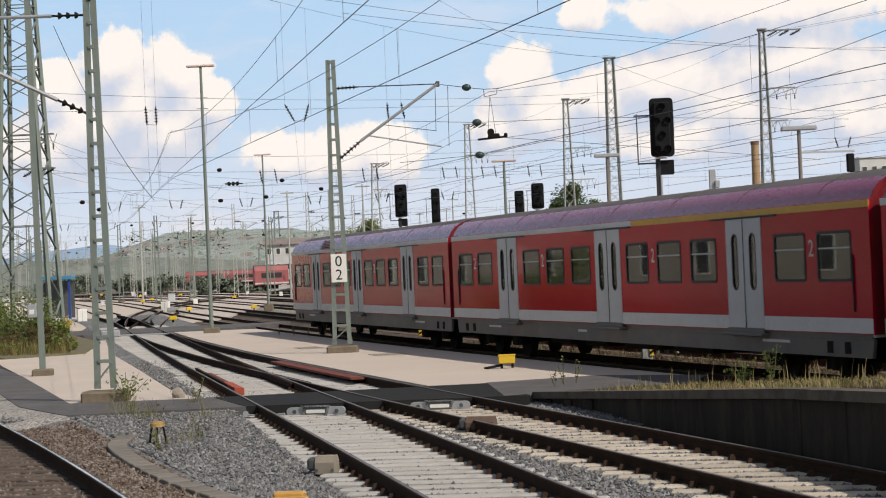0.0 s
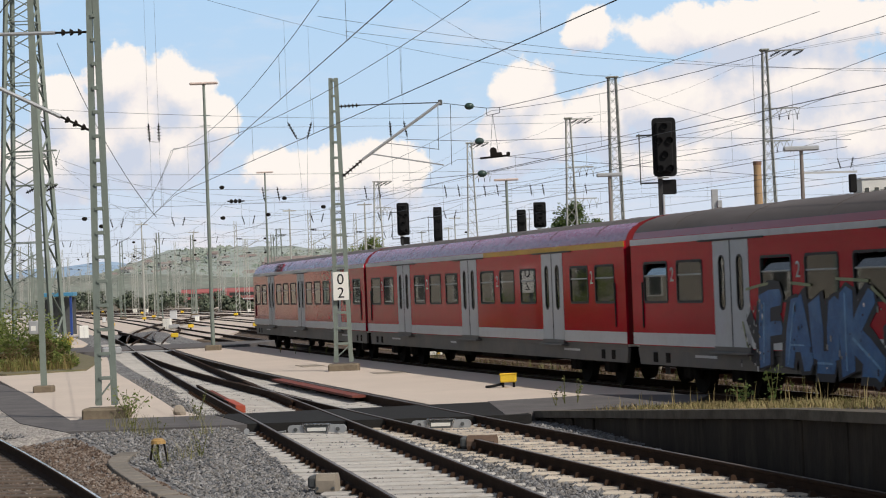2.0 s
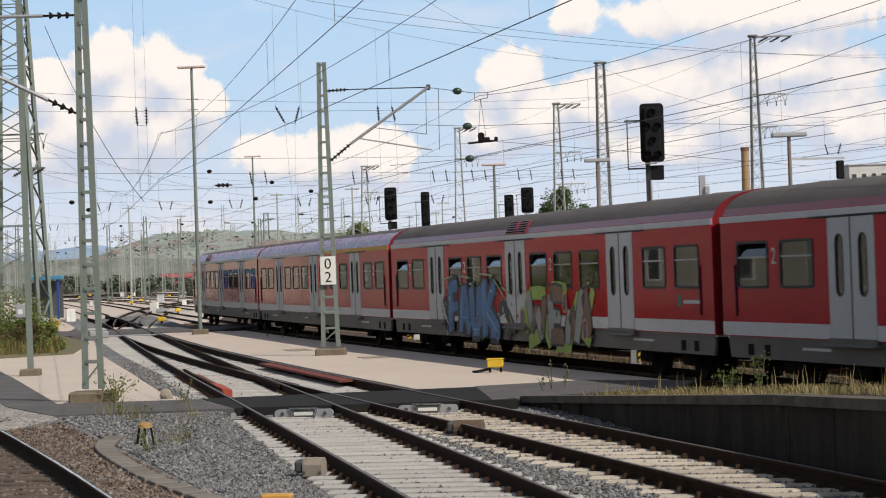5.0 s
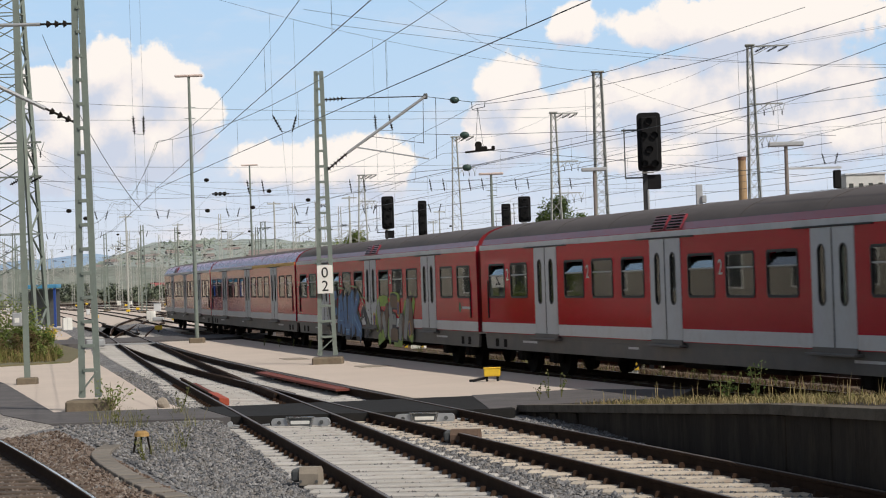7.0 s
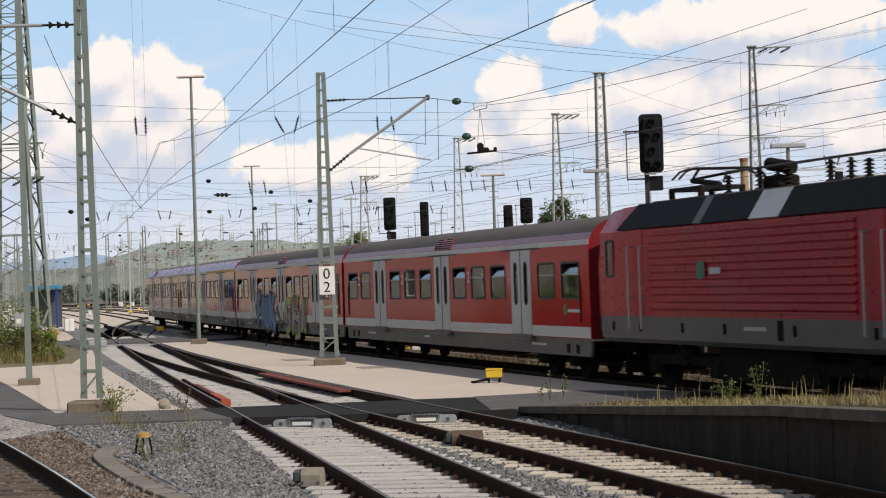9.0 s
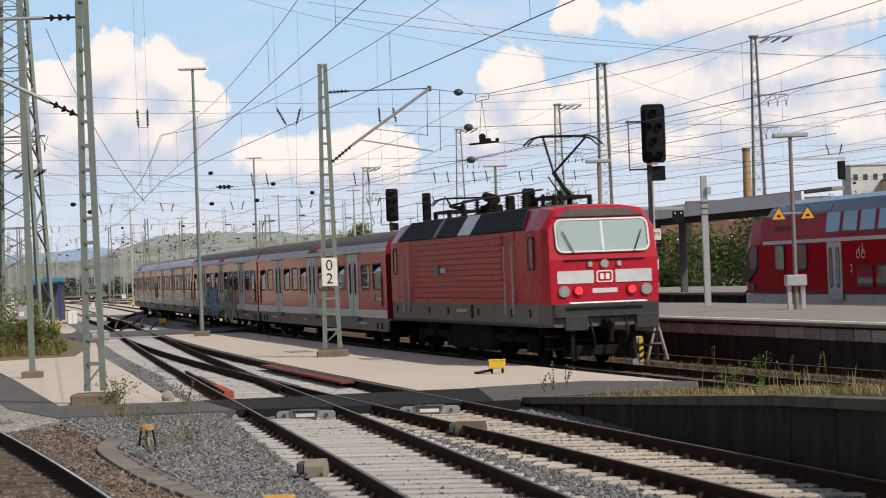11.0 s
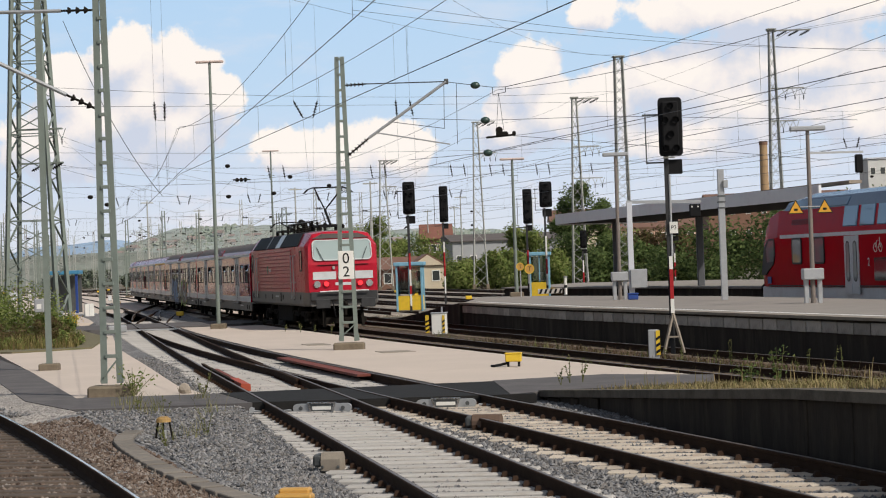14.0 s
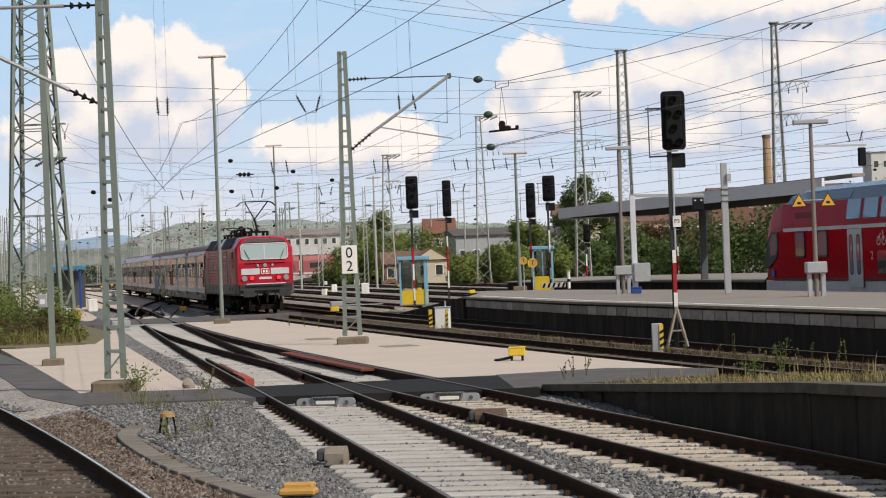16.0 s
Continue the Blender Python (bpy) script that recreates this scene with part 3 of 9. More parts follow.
def side_wall(s):
    """One side of a coach with real window and door openings, as one sheet with thickness."""
    bm = BM()
    lo, hi = WIN_Z - WIN_H / 2 + 0.02, WIN_Z + WIN_H / 2 - 0.02
    holes = [(x - WIN_W / 2 + 0.02, x + WIN_W / 2 - 0.02, 1) for x in WINDOWS] + [(x - 0.84, x + 0.84, 2) for x in DOORS]
    xs = sorted([-13.0, 13.0] + [v for h in holes for v in h[:2]])
    zs = [0.98, lo, hi, 3.04, 3.20]
    grid = [[bm.verts.new((x, s * 1.412, z)) for z in zs] for x in xs]
    for i in range(len(xs) - 1):
        kind = max([h[2] for h in holes if h[0] <= xs[i] + 1e-6 and xs[i + 1] <= h[1] + 1e-6] or [0])
        for j in range(4):
            if (kind == 1 and j == 1) or (kind == 2 and j < 3):
                continue
            bm.faces.new((grid[i][j], grid[i + 1][j], grid[i + 1][j + 1], grid[i][j + 1]))
    bmesh.ops.delete(bm, geom=[v for v in bm.verts if not v.link_faces], context="VERTS")
    for fc in bm.faces:
        fc.normal_update()
        if fc.normal.y * s < 0:
            fc.normal_flip()
    bmesh.ops.solidify(bm, geom=bm.faces[:], thickness=0.05)
    return bm


def window_frame():
    o, i = rounded(WIN_W, WIN_H, 0.09), rounded(WIN_W - 0.10, WIN_H - 0.10, 0.06)
    return frame_ring(BM(), o, i, -0.04, 0.022)


def door_leaf():
    bm = BM()
    hole = rounded(0.27, 1.02, 0.13)
    o = rounded(0.82, 2.04, 0.02)
    frame_ring(bm, o, [(x, z + 0.22) for x, z in hole], -0.022, 0.022)
    return bm


def wheelset():
    bm = BM()
    rod(bm, (0, -0.95, 0), (0, 0.95, 0), 0.08, n=12)
    for s in (1, -1):
        rod(bm, (0, s * 0.69, 0), (0, s * 0.82, 0), 0.46, 0.45, n=28)
        rod(bm, (0, s * 0.66, 0), (0, s * 0.69, 0), 0.49, n=28)
    return bm


def bogie_frame(base=2.5):
    bm = BM()
    for s in (1, -1):
        solid(bm, (base + 0.9, 0.16, 0.22), (0, s * 1.0, 0.62), 0.04)
        for x in (-base / 2, base / 2):
            solid(bm, (0.34, 0.22, 0.34), (x, s * 1.02, 0.48), 0.05)
            for dx in (-0.28, 0.28):
                rod(bm, (x + dx, s * 1.02, 0.32), (x + dx, s * 1.02, 0.70), 0.09, n=10)
        rod(bm, (-0.3, s * 1.12, 0.55), (0.3, s * 1.12, 0.85), 0.05, n=8)
        solid(bm, (0.55, 0.30, 0.32), (0, s * 0.98, 0.76), 0.08)
    solid(bm, (0.5, 2.0, 0.2), (0, 0, 0.62), 0.03)
    return bm


def bogie(parent, x, base=2.5):
    b = shared("bogie", ("bogie", base), lambda: bogie_frame(base), M["under"], parent, Matrix.Translation((x, 0, 0)))
    for dx in (-base / 2, base / 2):
        shared("wheelset", "wheelset", wheelset, M["under"], b, Matrix.Translation((dx, 0, 0.46)))


def coach(label, first=False, open_windows=(), vent=None, cab=False, shoulder="roof"):
    c = thing("passenger_coach", label, "coach", group="coaches of the train")
    for s in (1, -1):
        w = shared("side_wall", ("side", s), lambda: side_wall(s), M["red"], c, Matrix())
        shared("skirt", ("skirt", s), lambda: plate(solid(BM(), (25.7, 0.05, 0.12), (0, s * 1.34, 0.93), 0.01), [(-12.8, 0.58), (12.8, 0.58), (12.9, 0.9), (-12.9, 0.9)], s * 1.30, s * 1.36), M["skirt"], c, Matrix(), "dusty grey skirt")
        gaps = sorted(DOORS)
        edges = [-13.0] + [v for x in gaps for v in (x - 0.85, x + 0.85)] + [13.0]
        for a, b in zip(edges[::2], edges[1::2]):
            shared("waist_stripe", ("waist", round(b - a, 2)), lambda: solid(BM(), (b - a, 0.014, 0.25), (0, 0, 1.12), 0.003), M["stripe"], w, Matrix.Translation(((a + b) / 2, s * 1.414, 0)), "light grey stripe")
        split = -1.6 if first else -13.01
        shared("roof_stripe", ("cant", split), lambda: solid(BM(), (13.01 - split, 0.014, 0.12), ((13.01 + split) / 2, 0, 3.13), 0.003), M["stripe"], w, Matrix.Translation((0, s * 1.414, 0)), "light grey stripe")
        if first:
            part("class_stripe", solid(BM(), (11.4, 0.016, 0.12), (-7.31, s * 1.414, 3.13), 0.003), M["yellow_stripe"], w, "yellow first class stripe")
        for x in DOORS:
            d = shared("door", ("threshold", s), lambda: solid(solid(BM(), (1.9, 0.20, 0.05), (0, s * 0.02, 0.0), 0.01), (1.7, 0.05, 0.12), (0, 0, 0.06)), M["skirt"], c, Matrix.Translation((x, s * 1.42, 0.90)), "double sliding door with a grey step")
            for k in (-1, 1):
                leaf = shared("leaf", "leaf", door_leaf, M["door"], d, Matrix.Translation((k * 0.425, -s * 0.02, 1.12)), "pale grey door leaf")
                leaf.parent, leaf.matrix_local = c, Matrix.Translation((x + k * 0.425, s * 1.40, 2.02))
                leaf.name = "door_leaf"
                shared("door_pane", "door_pane", lambda: plate(BM(), rounded(0.25, 1.0, 0.12), -0.004, 0.004, (0, 0.22)), M["pane"], leaf, Matrix())
                shared("door_seal", "door_seal", lambda: frame_ring(BM(), [(u, v + 0.22) for u, v in rounded(0.31, 1.06, 0.15)], [(u, v + 0.22) for u, v in rounded(0.25, 1.0, 0.12)], -0.026, 0.026), M["gasket"], leaf, Matrix())
            shared("centre_seal", "centre_seal", lambda: solid(BM(), (0.03, 0.05, 2.02), (0, 0, 0)), M["gasket"], d, Matrix.Translation((0, -s * 0.015, 1.12)))
            shared("door_track", "door_track", lambda: solid(BM(), (3.1, 0.05, 0.035), (0, 0, 0), 0.008), M["gasket"], d, Matrix.Translation((0, s * 0.0, 2.16)))
        for i, x in enumerate(WINDOWS):
            f = shared("window", "window", window_frame, M["gasket"], c, Matrix.Translation((x, s * 1.40, WIN_Z)), "window in a black rubber frame")
            shared("lower_pane", "lower_pane", lambda: plate(BM(), rounded(WIN_W - 0.11, 0.50, 0.03), -0.004, 0.004, (0, -0.13)), M["pane"], f, Matrix())
            shared("rail_bar", "rail_bar", lambda: solid(BM(), (WIN_W - 0.1, 0.03, 0.03), (0, 0, 0.135), 0.006), M["galvanised"], f, Matrix())
            tilt = i in open_windows and s == 1
            shared("upper_pane", "upper_pane", lambda: plate(BM(), rounded(WIN_W - 0.11, 0.24, 0.03), -0.004, 0.004, (0, 0.12)), M["pane"], f,
                   Matrix.Translation((0, 0, 0.15)) @ pose(0, 0, 0, 24 * s if tilt else 0, 0, 0), "tilted open upper pane" if tilt else "")
        for x in (12.35, -12.35):
            shared("grab_rail", "grab_rail", lambda: rod(BM(), (0, 0, 1.35), (0, 0, 2.3), 0.018, n=6), M["gasket"], w, Matrix.Translation((x, s * 1.43, 0)))
    # roof: painted shoulders and a sooty crown, which reaches further down on the grimy coaches
    cut = len(CROWN) if shoulder == "violet" else max(2, len(CROWN) - 2)
    low, high = CROWN[:cut], CROWN[cut - 1:] + TOP[1:]
    part("roof", shell(shell(BM(), low, -13.0, 13.0), low, -13.0, 13.0, mirror=True), M[shoulder], c, "grimy red roof shoulders" if shoulder == "roof" else "violet-red roof shoulders")
    part("roof_crown", shell(shell(BM(), high, -13.0, 13.0, 8), high, -13.0, 13.0, 8, mirror=True), M["roof_grey"], c, "sooty grey roof crown")
    for k in range(7):
        shared("roof_seam", "roof_seam", lambda: sweep(BM(), [(0, y, z) for y, z in CROWN[1:] + TOP[1:]], [(-0.012, 0.004), (0.012, 0.004), (0.012, 0.012), (-0.012, 0.012)]), M["roof_grey"], c, Matrix.Translation((-10.8 + 3.6 * k, 0, 0)))
    if vent is not None:
        for dx in (-0.45, 0.45):
            v = part("roof_vent", solid(BM(), (0.74, 0.05, 0.34), (vent + dx, 1.30, 3.36), 0.01, pose(0, 0, 0, 28)), M["roof"], c, "louvred roof vent")
            for k in range(5):
                part("slat", solid(BM(), (0.66, 0.03, 0.03), (vent + dx, 1.385 - k * 0.033, 3.255 + k * 0.058), 0, pose(0, 0, 0, 50)), M["under"], v)
    # ends with gangways
    full = SIDE + CROWN[1:] + TOP[1:]
    outline = full + [(-y, z) for y, z in full[-2::-1]]
    for e in (1, -1):
        part("end_wall", extrude(BM(), outline, e * 12.97, e * 13.0), M["end_red"], c, "red end wall with the gap's shade in its colour")
        if not (cab and e == 1):
            part("gangway", extrude(BM(), [(0.65, 1.0), (0.65, 3.0), (0.5, 3.15), (-0.5, 3.15), (-0.65, 3.0), (-0.65, 1.0)], e * 13.0, e * 13.19), M["gasket"], c, "black rubber gangway")
        for s in (1, -1):
            b = part("buffer", rod(rod(BM(), (e * 12.9, s * 0.875, 1.05), (e * 13.1, s * 0.875, 1.05), 0.10, n=12), (e * 13.1, s * 0.875, 1.05), (e * 13.15, s * 0.875, 1.05), 0.22, n=16), M["under"], c)
        bogie(c, e * 9.5)
    part("floor", solid(BM(), (25.9, 2.7, 0.10), (0, 0, 0.98)), M["interior"], c)
    part("inner_ceiling", solid(BM(), (25.9, 2.5, 0.03), (0, 0, 3.12)), M["interior"], c)
    for x in WINDOWS:
        for s in (1, -1):
            shared("seat", "seat", lambda: solid(solid(BM(), (0.45, 0.95, 0.12), (0.55, 0, 1.45), 0.03), (0.14, 0.95, 0.85), (0.72, 0, 1.85), 0.05), M["seat"], c, Matrix.Translation((x, s * 0.85, 0)))
    for x in (-4.2, -1.2, 1.8, 4.4):
        shared("equipment_box", ("ubox", x > 0), lambda: solid(BM(), (1.6 if x > 0 else 2.2, 2.3, 0.42), (0, 0, 0.66), 0.04), M["under"], c, Matrix.Translation((x, 0, 0)))
    for x in (-11.9, -11.2, 11.2, 11.9):
        shared("jack_plate", "jack_plate", lambda: solid(BM(), (0.22, 0.02, 0.20), (0, 1.365, 0.74), 0.004), M["under"], c, Matrix.Translation((x, 0, 0)), "black jacking plate")
    for x, w in ((9.2, 1.1), (2.1, 0.6), (-8.9, 1.2)):
        shared("marking_bar", ("marking", w), lambda: solid(BM(), (w, 0.006, 0.05), (0, 1.364, 0.80)), M["stripe"], c, Matrix.Translation((x, 0, 0)), "unreadable pale marking")
    part("underframe", solid(BM(), (25.4, 0.9, 0.28), (0, 0, 0.80)), M["under"], c)
    return c


def numerals(c, xs):
    for x in xs:
        writing("2", 0.42, M["stripe"], c, pose(x, 1.418, 2.42, 90, 0, 180), "white class figure", "class_figure")


def strokes(parent, name, material, lines, y, label=""):
    """Flat spray-painted strokes on the side: each line is (x0, z0, x1, z1, width)."""
    for i, (x0, z0, x1, z1, w) in enumerate(lines):
        d = Vector((x1 - x0, z1 - z0)).normalized()
        n = Vector((-d.y, d.x)) * w / 2
        k = 0.25 * w
        pts = [(x0 + n.x - d.x * k, z0 + n.y), (x1 + n.x, z1 + n.y + d.y * k * 0.4), (x1 + d.x * k, z1 + d.y * k), (x1 - n.x, z1 - n.y), ((x0 + x1) / 2 - n.x * 1.25, (z0 + z1) / 2 - n.y * 1.25), (x0 - n.x, z0 - n.y - d.y * k)]
        part(name, plate(BM(), pts, y, y + 0.002 + 0.0002 * i), material, parent, label)


def graffiti(c):
    """Two tags on the near side, one blue and one green and brown; x runs against the letters."""
    art = part("graffiti", solid(BM(), (0.5, 0.004, 0.3), (0.4, 1.420, 0.9), 0.001), M["black_paint"], c, "spray-painted graffiti")
    # blue tag
    blue = [(6.4, 1.85, 5.5, 1.95, 0.22), (6.25, 0.75, 6.15, 1.85, 0.34), (6.1, 1.35, 5.5, 1.4, 0.18),
            (5.2, 0.75, 4.85, 1.85, 0.30), (4.8, 1.85, 4.4, 0.75, 0.30), (5.05, 1.1, 4.5, 1.1, 0.18),
            (4.1, 1.85, 4.0, 0.95, 0.32), (4.0, 0.8, 3.4, 0.8, 0.26), (3.4, 0.9, 3.3, 1.85, 0.32),
            (2.85, 0.7, 2.85, 2.0, 0.36), (2.7, 1.2, 1.9, 1.95, 0.26), (2.6, 1.25, 1.6, 0.75, 0.32), (2.3, 0.72, 1.6, 0.72, 0.16)]
    strokes(art, "outline", M["black_paint"], [(a, b, p, q, w * 1.3 + 0.30) for a, b, p, q, w in blue], 1.4215, "black sprayed outline")
    strokes(art, "stroke", M["blue_paint"], [(a, b, p, q, w * 1.35) for a, b, p, q, w in blue], 1.4260, "blue sprayed stroke")
    strokes(art, "cloud", M["black_paint"], [(1.5, 1.3, 0.9, 1.45, 0.35), (0.9, 1.3, 0.4, 1.0, 0.30), (0.5, 0.85, 0.9, 0.65, 0.2), (6.9, 1.6, 6.6, 1.2, 0.25), (7.0, 1.0, 6.7, 0.8, 0.2)], 1.4215, "black sprayed shading")
    strokes(art, "highlight", M["pale_blue_paint"], [(a + 0.05, b, p + 0.05, q, w * 0.14) for a, b, p, q, w in blue[1::2]], 1.4300, "pale blue sprayed highlight")
    strokes(art, "rim", M["olive_line"], [(7.0, 2.1, 6.0, 2.2, 0.05), (5.0, 2.2, 4.2, 2.15, 0.05), (3.2, 2.25, 2.0, 2.2, 0.05), (1.9, 2.1, 0.7, 1.5, 0.05), (1.2, 1.9, 0.5, 1.75, 0.05), (7.2, 1.5, 6.9, 0.8, 0.05), (0.6, 1.2, 0.2, 0.8, 0.05)], 1.4290, "thin olive sprayed line")
    # green tag
    green = [(-0.75, 0.9, -1.2, 1.7, 0.5), (-1.0, 0.55, -1.9, 0.75, 0.35), (-1.2, 1.75, -2.4, 1.75, 0.3), (-2.2, 1.2, -2.7, 0.6, 0.4), (-2.9, 1.9, -4.0, 1.85, 0.26),
             (-3.2, 0.6, -4.2, 0.6, 0.4), (-4.3, 0.9, -4.9, 1.7, 0.36), (-5.0, 1.0, -5.6, 0.75, 0.4), (-5.6, 1.3, -5.9, 1.8, 0.3), (-4.0, 1.2, -4.4, 0.8, 0.4)]
    strokes(art, "green_stroke", M["green_paint"], green, 1.4215, "lime sprayed stroke")
    grey = [(-1.05, 1.65, -1.3, 0.95, 0.28), (-1.3, 0.9, -1.75, 1.35, 0.26), (-1.75, 1.3, -2.1, 0.75, 0.26), (-2.1, 0.8, -2.35, 1.6, 0.28),
            (-2.8, 1.7, -2.75, 0.75, 0.30), (-2.8, 1.75, -3.7, 1.72, 0.26), (-2.8, 1.2, -3.5, 1.2, 0.22), (-2.8, 0.75, -3.7, 0.75, 0.26),
            (-4.0, 0.65, -4.25, 1.3, 0.28), (-4.3, 1.3, -4.6, 0.75, 0.28), (-4.7, 0.7, -5.2, 1.75, 0.32), (-5.3, 1.75, -5.6, 0.9, 0.3)]
    strokes(art, "shadow", M["black_paint"], [(a, b, p, q, w * 1.25 + 0.12) for a, b, p, q, w in grey], 1.4260, "black sprayed outline")
    for i, mat in enumerate(("grey_paint", "brown_paint")):
        strokes(art, "letter_stroke", M[mat], [(a, b, p, q, w * 1.3) for a, b, p, q, w in grey[i::2]], 1.4300, "silver and brown sprayed stroke")
    for x, z in ((-3.9, 1.55), (-5.3, 0.95), (-0.5, 1.15)):
        part("disc", plate(BM(), rounded(0.34, 0.5, 0.16, 5), 1.434, 1.438, (x, z)), M["yellow_stripe"], art, "yellow ringed disc")
        part("disc_core", plate(BM(), rounded(0.24, 0.4, 0.11, 5), 1.4385, 1.441, (x, z)), M["purple_paint"], art, "violet disc")


def specks(c):
    """Drips and dots of paint round the two tags."""
    random.seed(17)
    for i in range(150):
        x, z = random.choice((random.uniform(-0.6, 1.7), random.uniform(6.2, 7.3), random.uniform(-6.2, -0.3), random.uniform(1.6, 6.6))), random.uniform(0.62, 2.0)
        r = random.uniform(0.02, 0.06)
        part("speck", plate(BM(), rounded(r, r * random.uniform(0.8, 2.2), r * 0.4, 2), 1.4425, 1.4440, (x, z)), M[random.choice(("black_paint", "black_paint", "grey_paint", "green_paint" if x < 0 else "white"))], c)


def side_mark(c, x):
    """The operator's mark, drawn as a plain round sign and bars."""
    m = part("mark", plate(BM(), rounded(0.20, 0.26, 0.10), 1.418, 1.421, (x, 1.62)), M["green_sign"], c, "small round green sign")
    part("bar", plate(BM(), rounded(0.95, 0.07, 0.02), 1.418, 1.421, (x - 0.68, 1.60)), M["stripe"], m, "unreadable white lettering bar")


control = coach("red control coach with grey doors leading the train", vent=5.9, cab=True, shoulder="violet")
part("cab_front", extrude(BM(), [(1.30, 1.0), (1.36, 2.4), (1.28, 3.1), (0.9, 3.5), (-0.9, 3.5), (-1.28, 3.1), (-1.36, 2.4), (-1.30, 1.0)], 13.0, 13.35), M["red"], control, "red cab front")
first_coach = coach("red coach with a yellow first class stripe", first=True, shoulder="violet")
tagged_coach = coach("red coach sprayed with blue and green graffiti", open_windows=(0, 2, 4, 5), vent=0.0)
plain_coach = coach("red coach with several tilted open windows", open_windows=(0, 2, 4, 5, 7, 9), vent=0.0)
for c in (control, first_coach, tagged_coach, plain_coach):
    numerals(c, (10.7, 4.72, -2.85, -10.7) if c in (first_coach,) else (10.7, 4.72, -2.85))
graffiti(tagged_coach)
specks(tagged_coach)
side_mark(tagged_coach, -11.2)
side_mark(plain_coach, -11.2)


# ---------------------------------------------------------------- locomotive
def loft(bm, sections, caps=None):
    """Skin through closed outlines of equal length, with ends closed; caps: corner numbers of the flat pieces of each end."""
    rows = [[bm.verts.new((x(z) if callable(x) else x, y, z)) for y, z in o] for x, o in sections]
    k = len(rows[0])
    for a, b in zip(rows[:-1], rows[1:]):
        for i in range(k):
            bm.faces.new((a[i], a[(i + 1) % k], b[(i + 1) % k], b[i]))
    for row in (rows[0], rows[-1]):
        for c in caps or (range(k),):
            bm.faces.new([row[i] for i in c])
    bmesh.ops.recalc_face_normals(bm, faces=bm.faces[:])
    return bm


def mirror_ring(half):
    return half + [(-y, z) for y, z in half[::-1]]


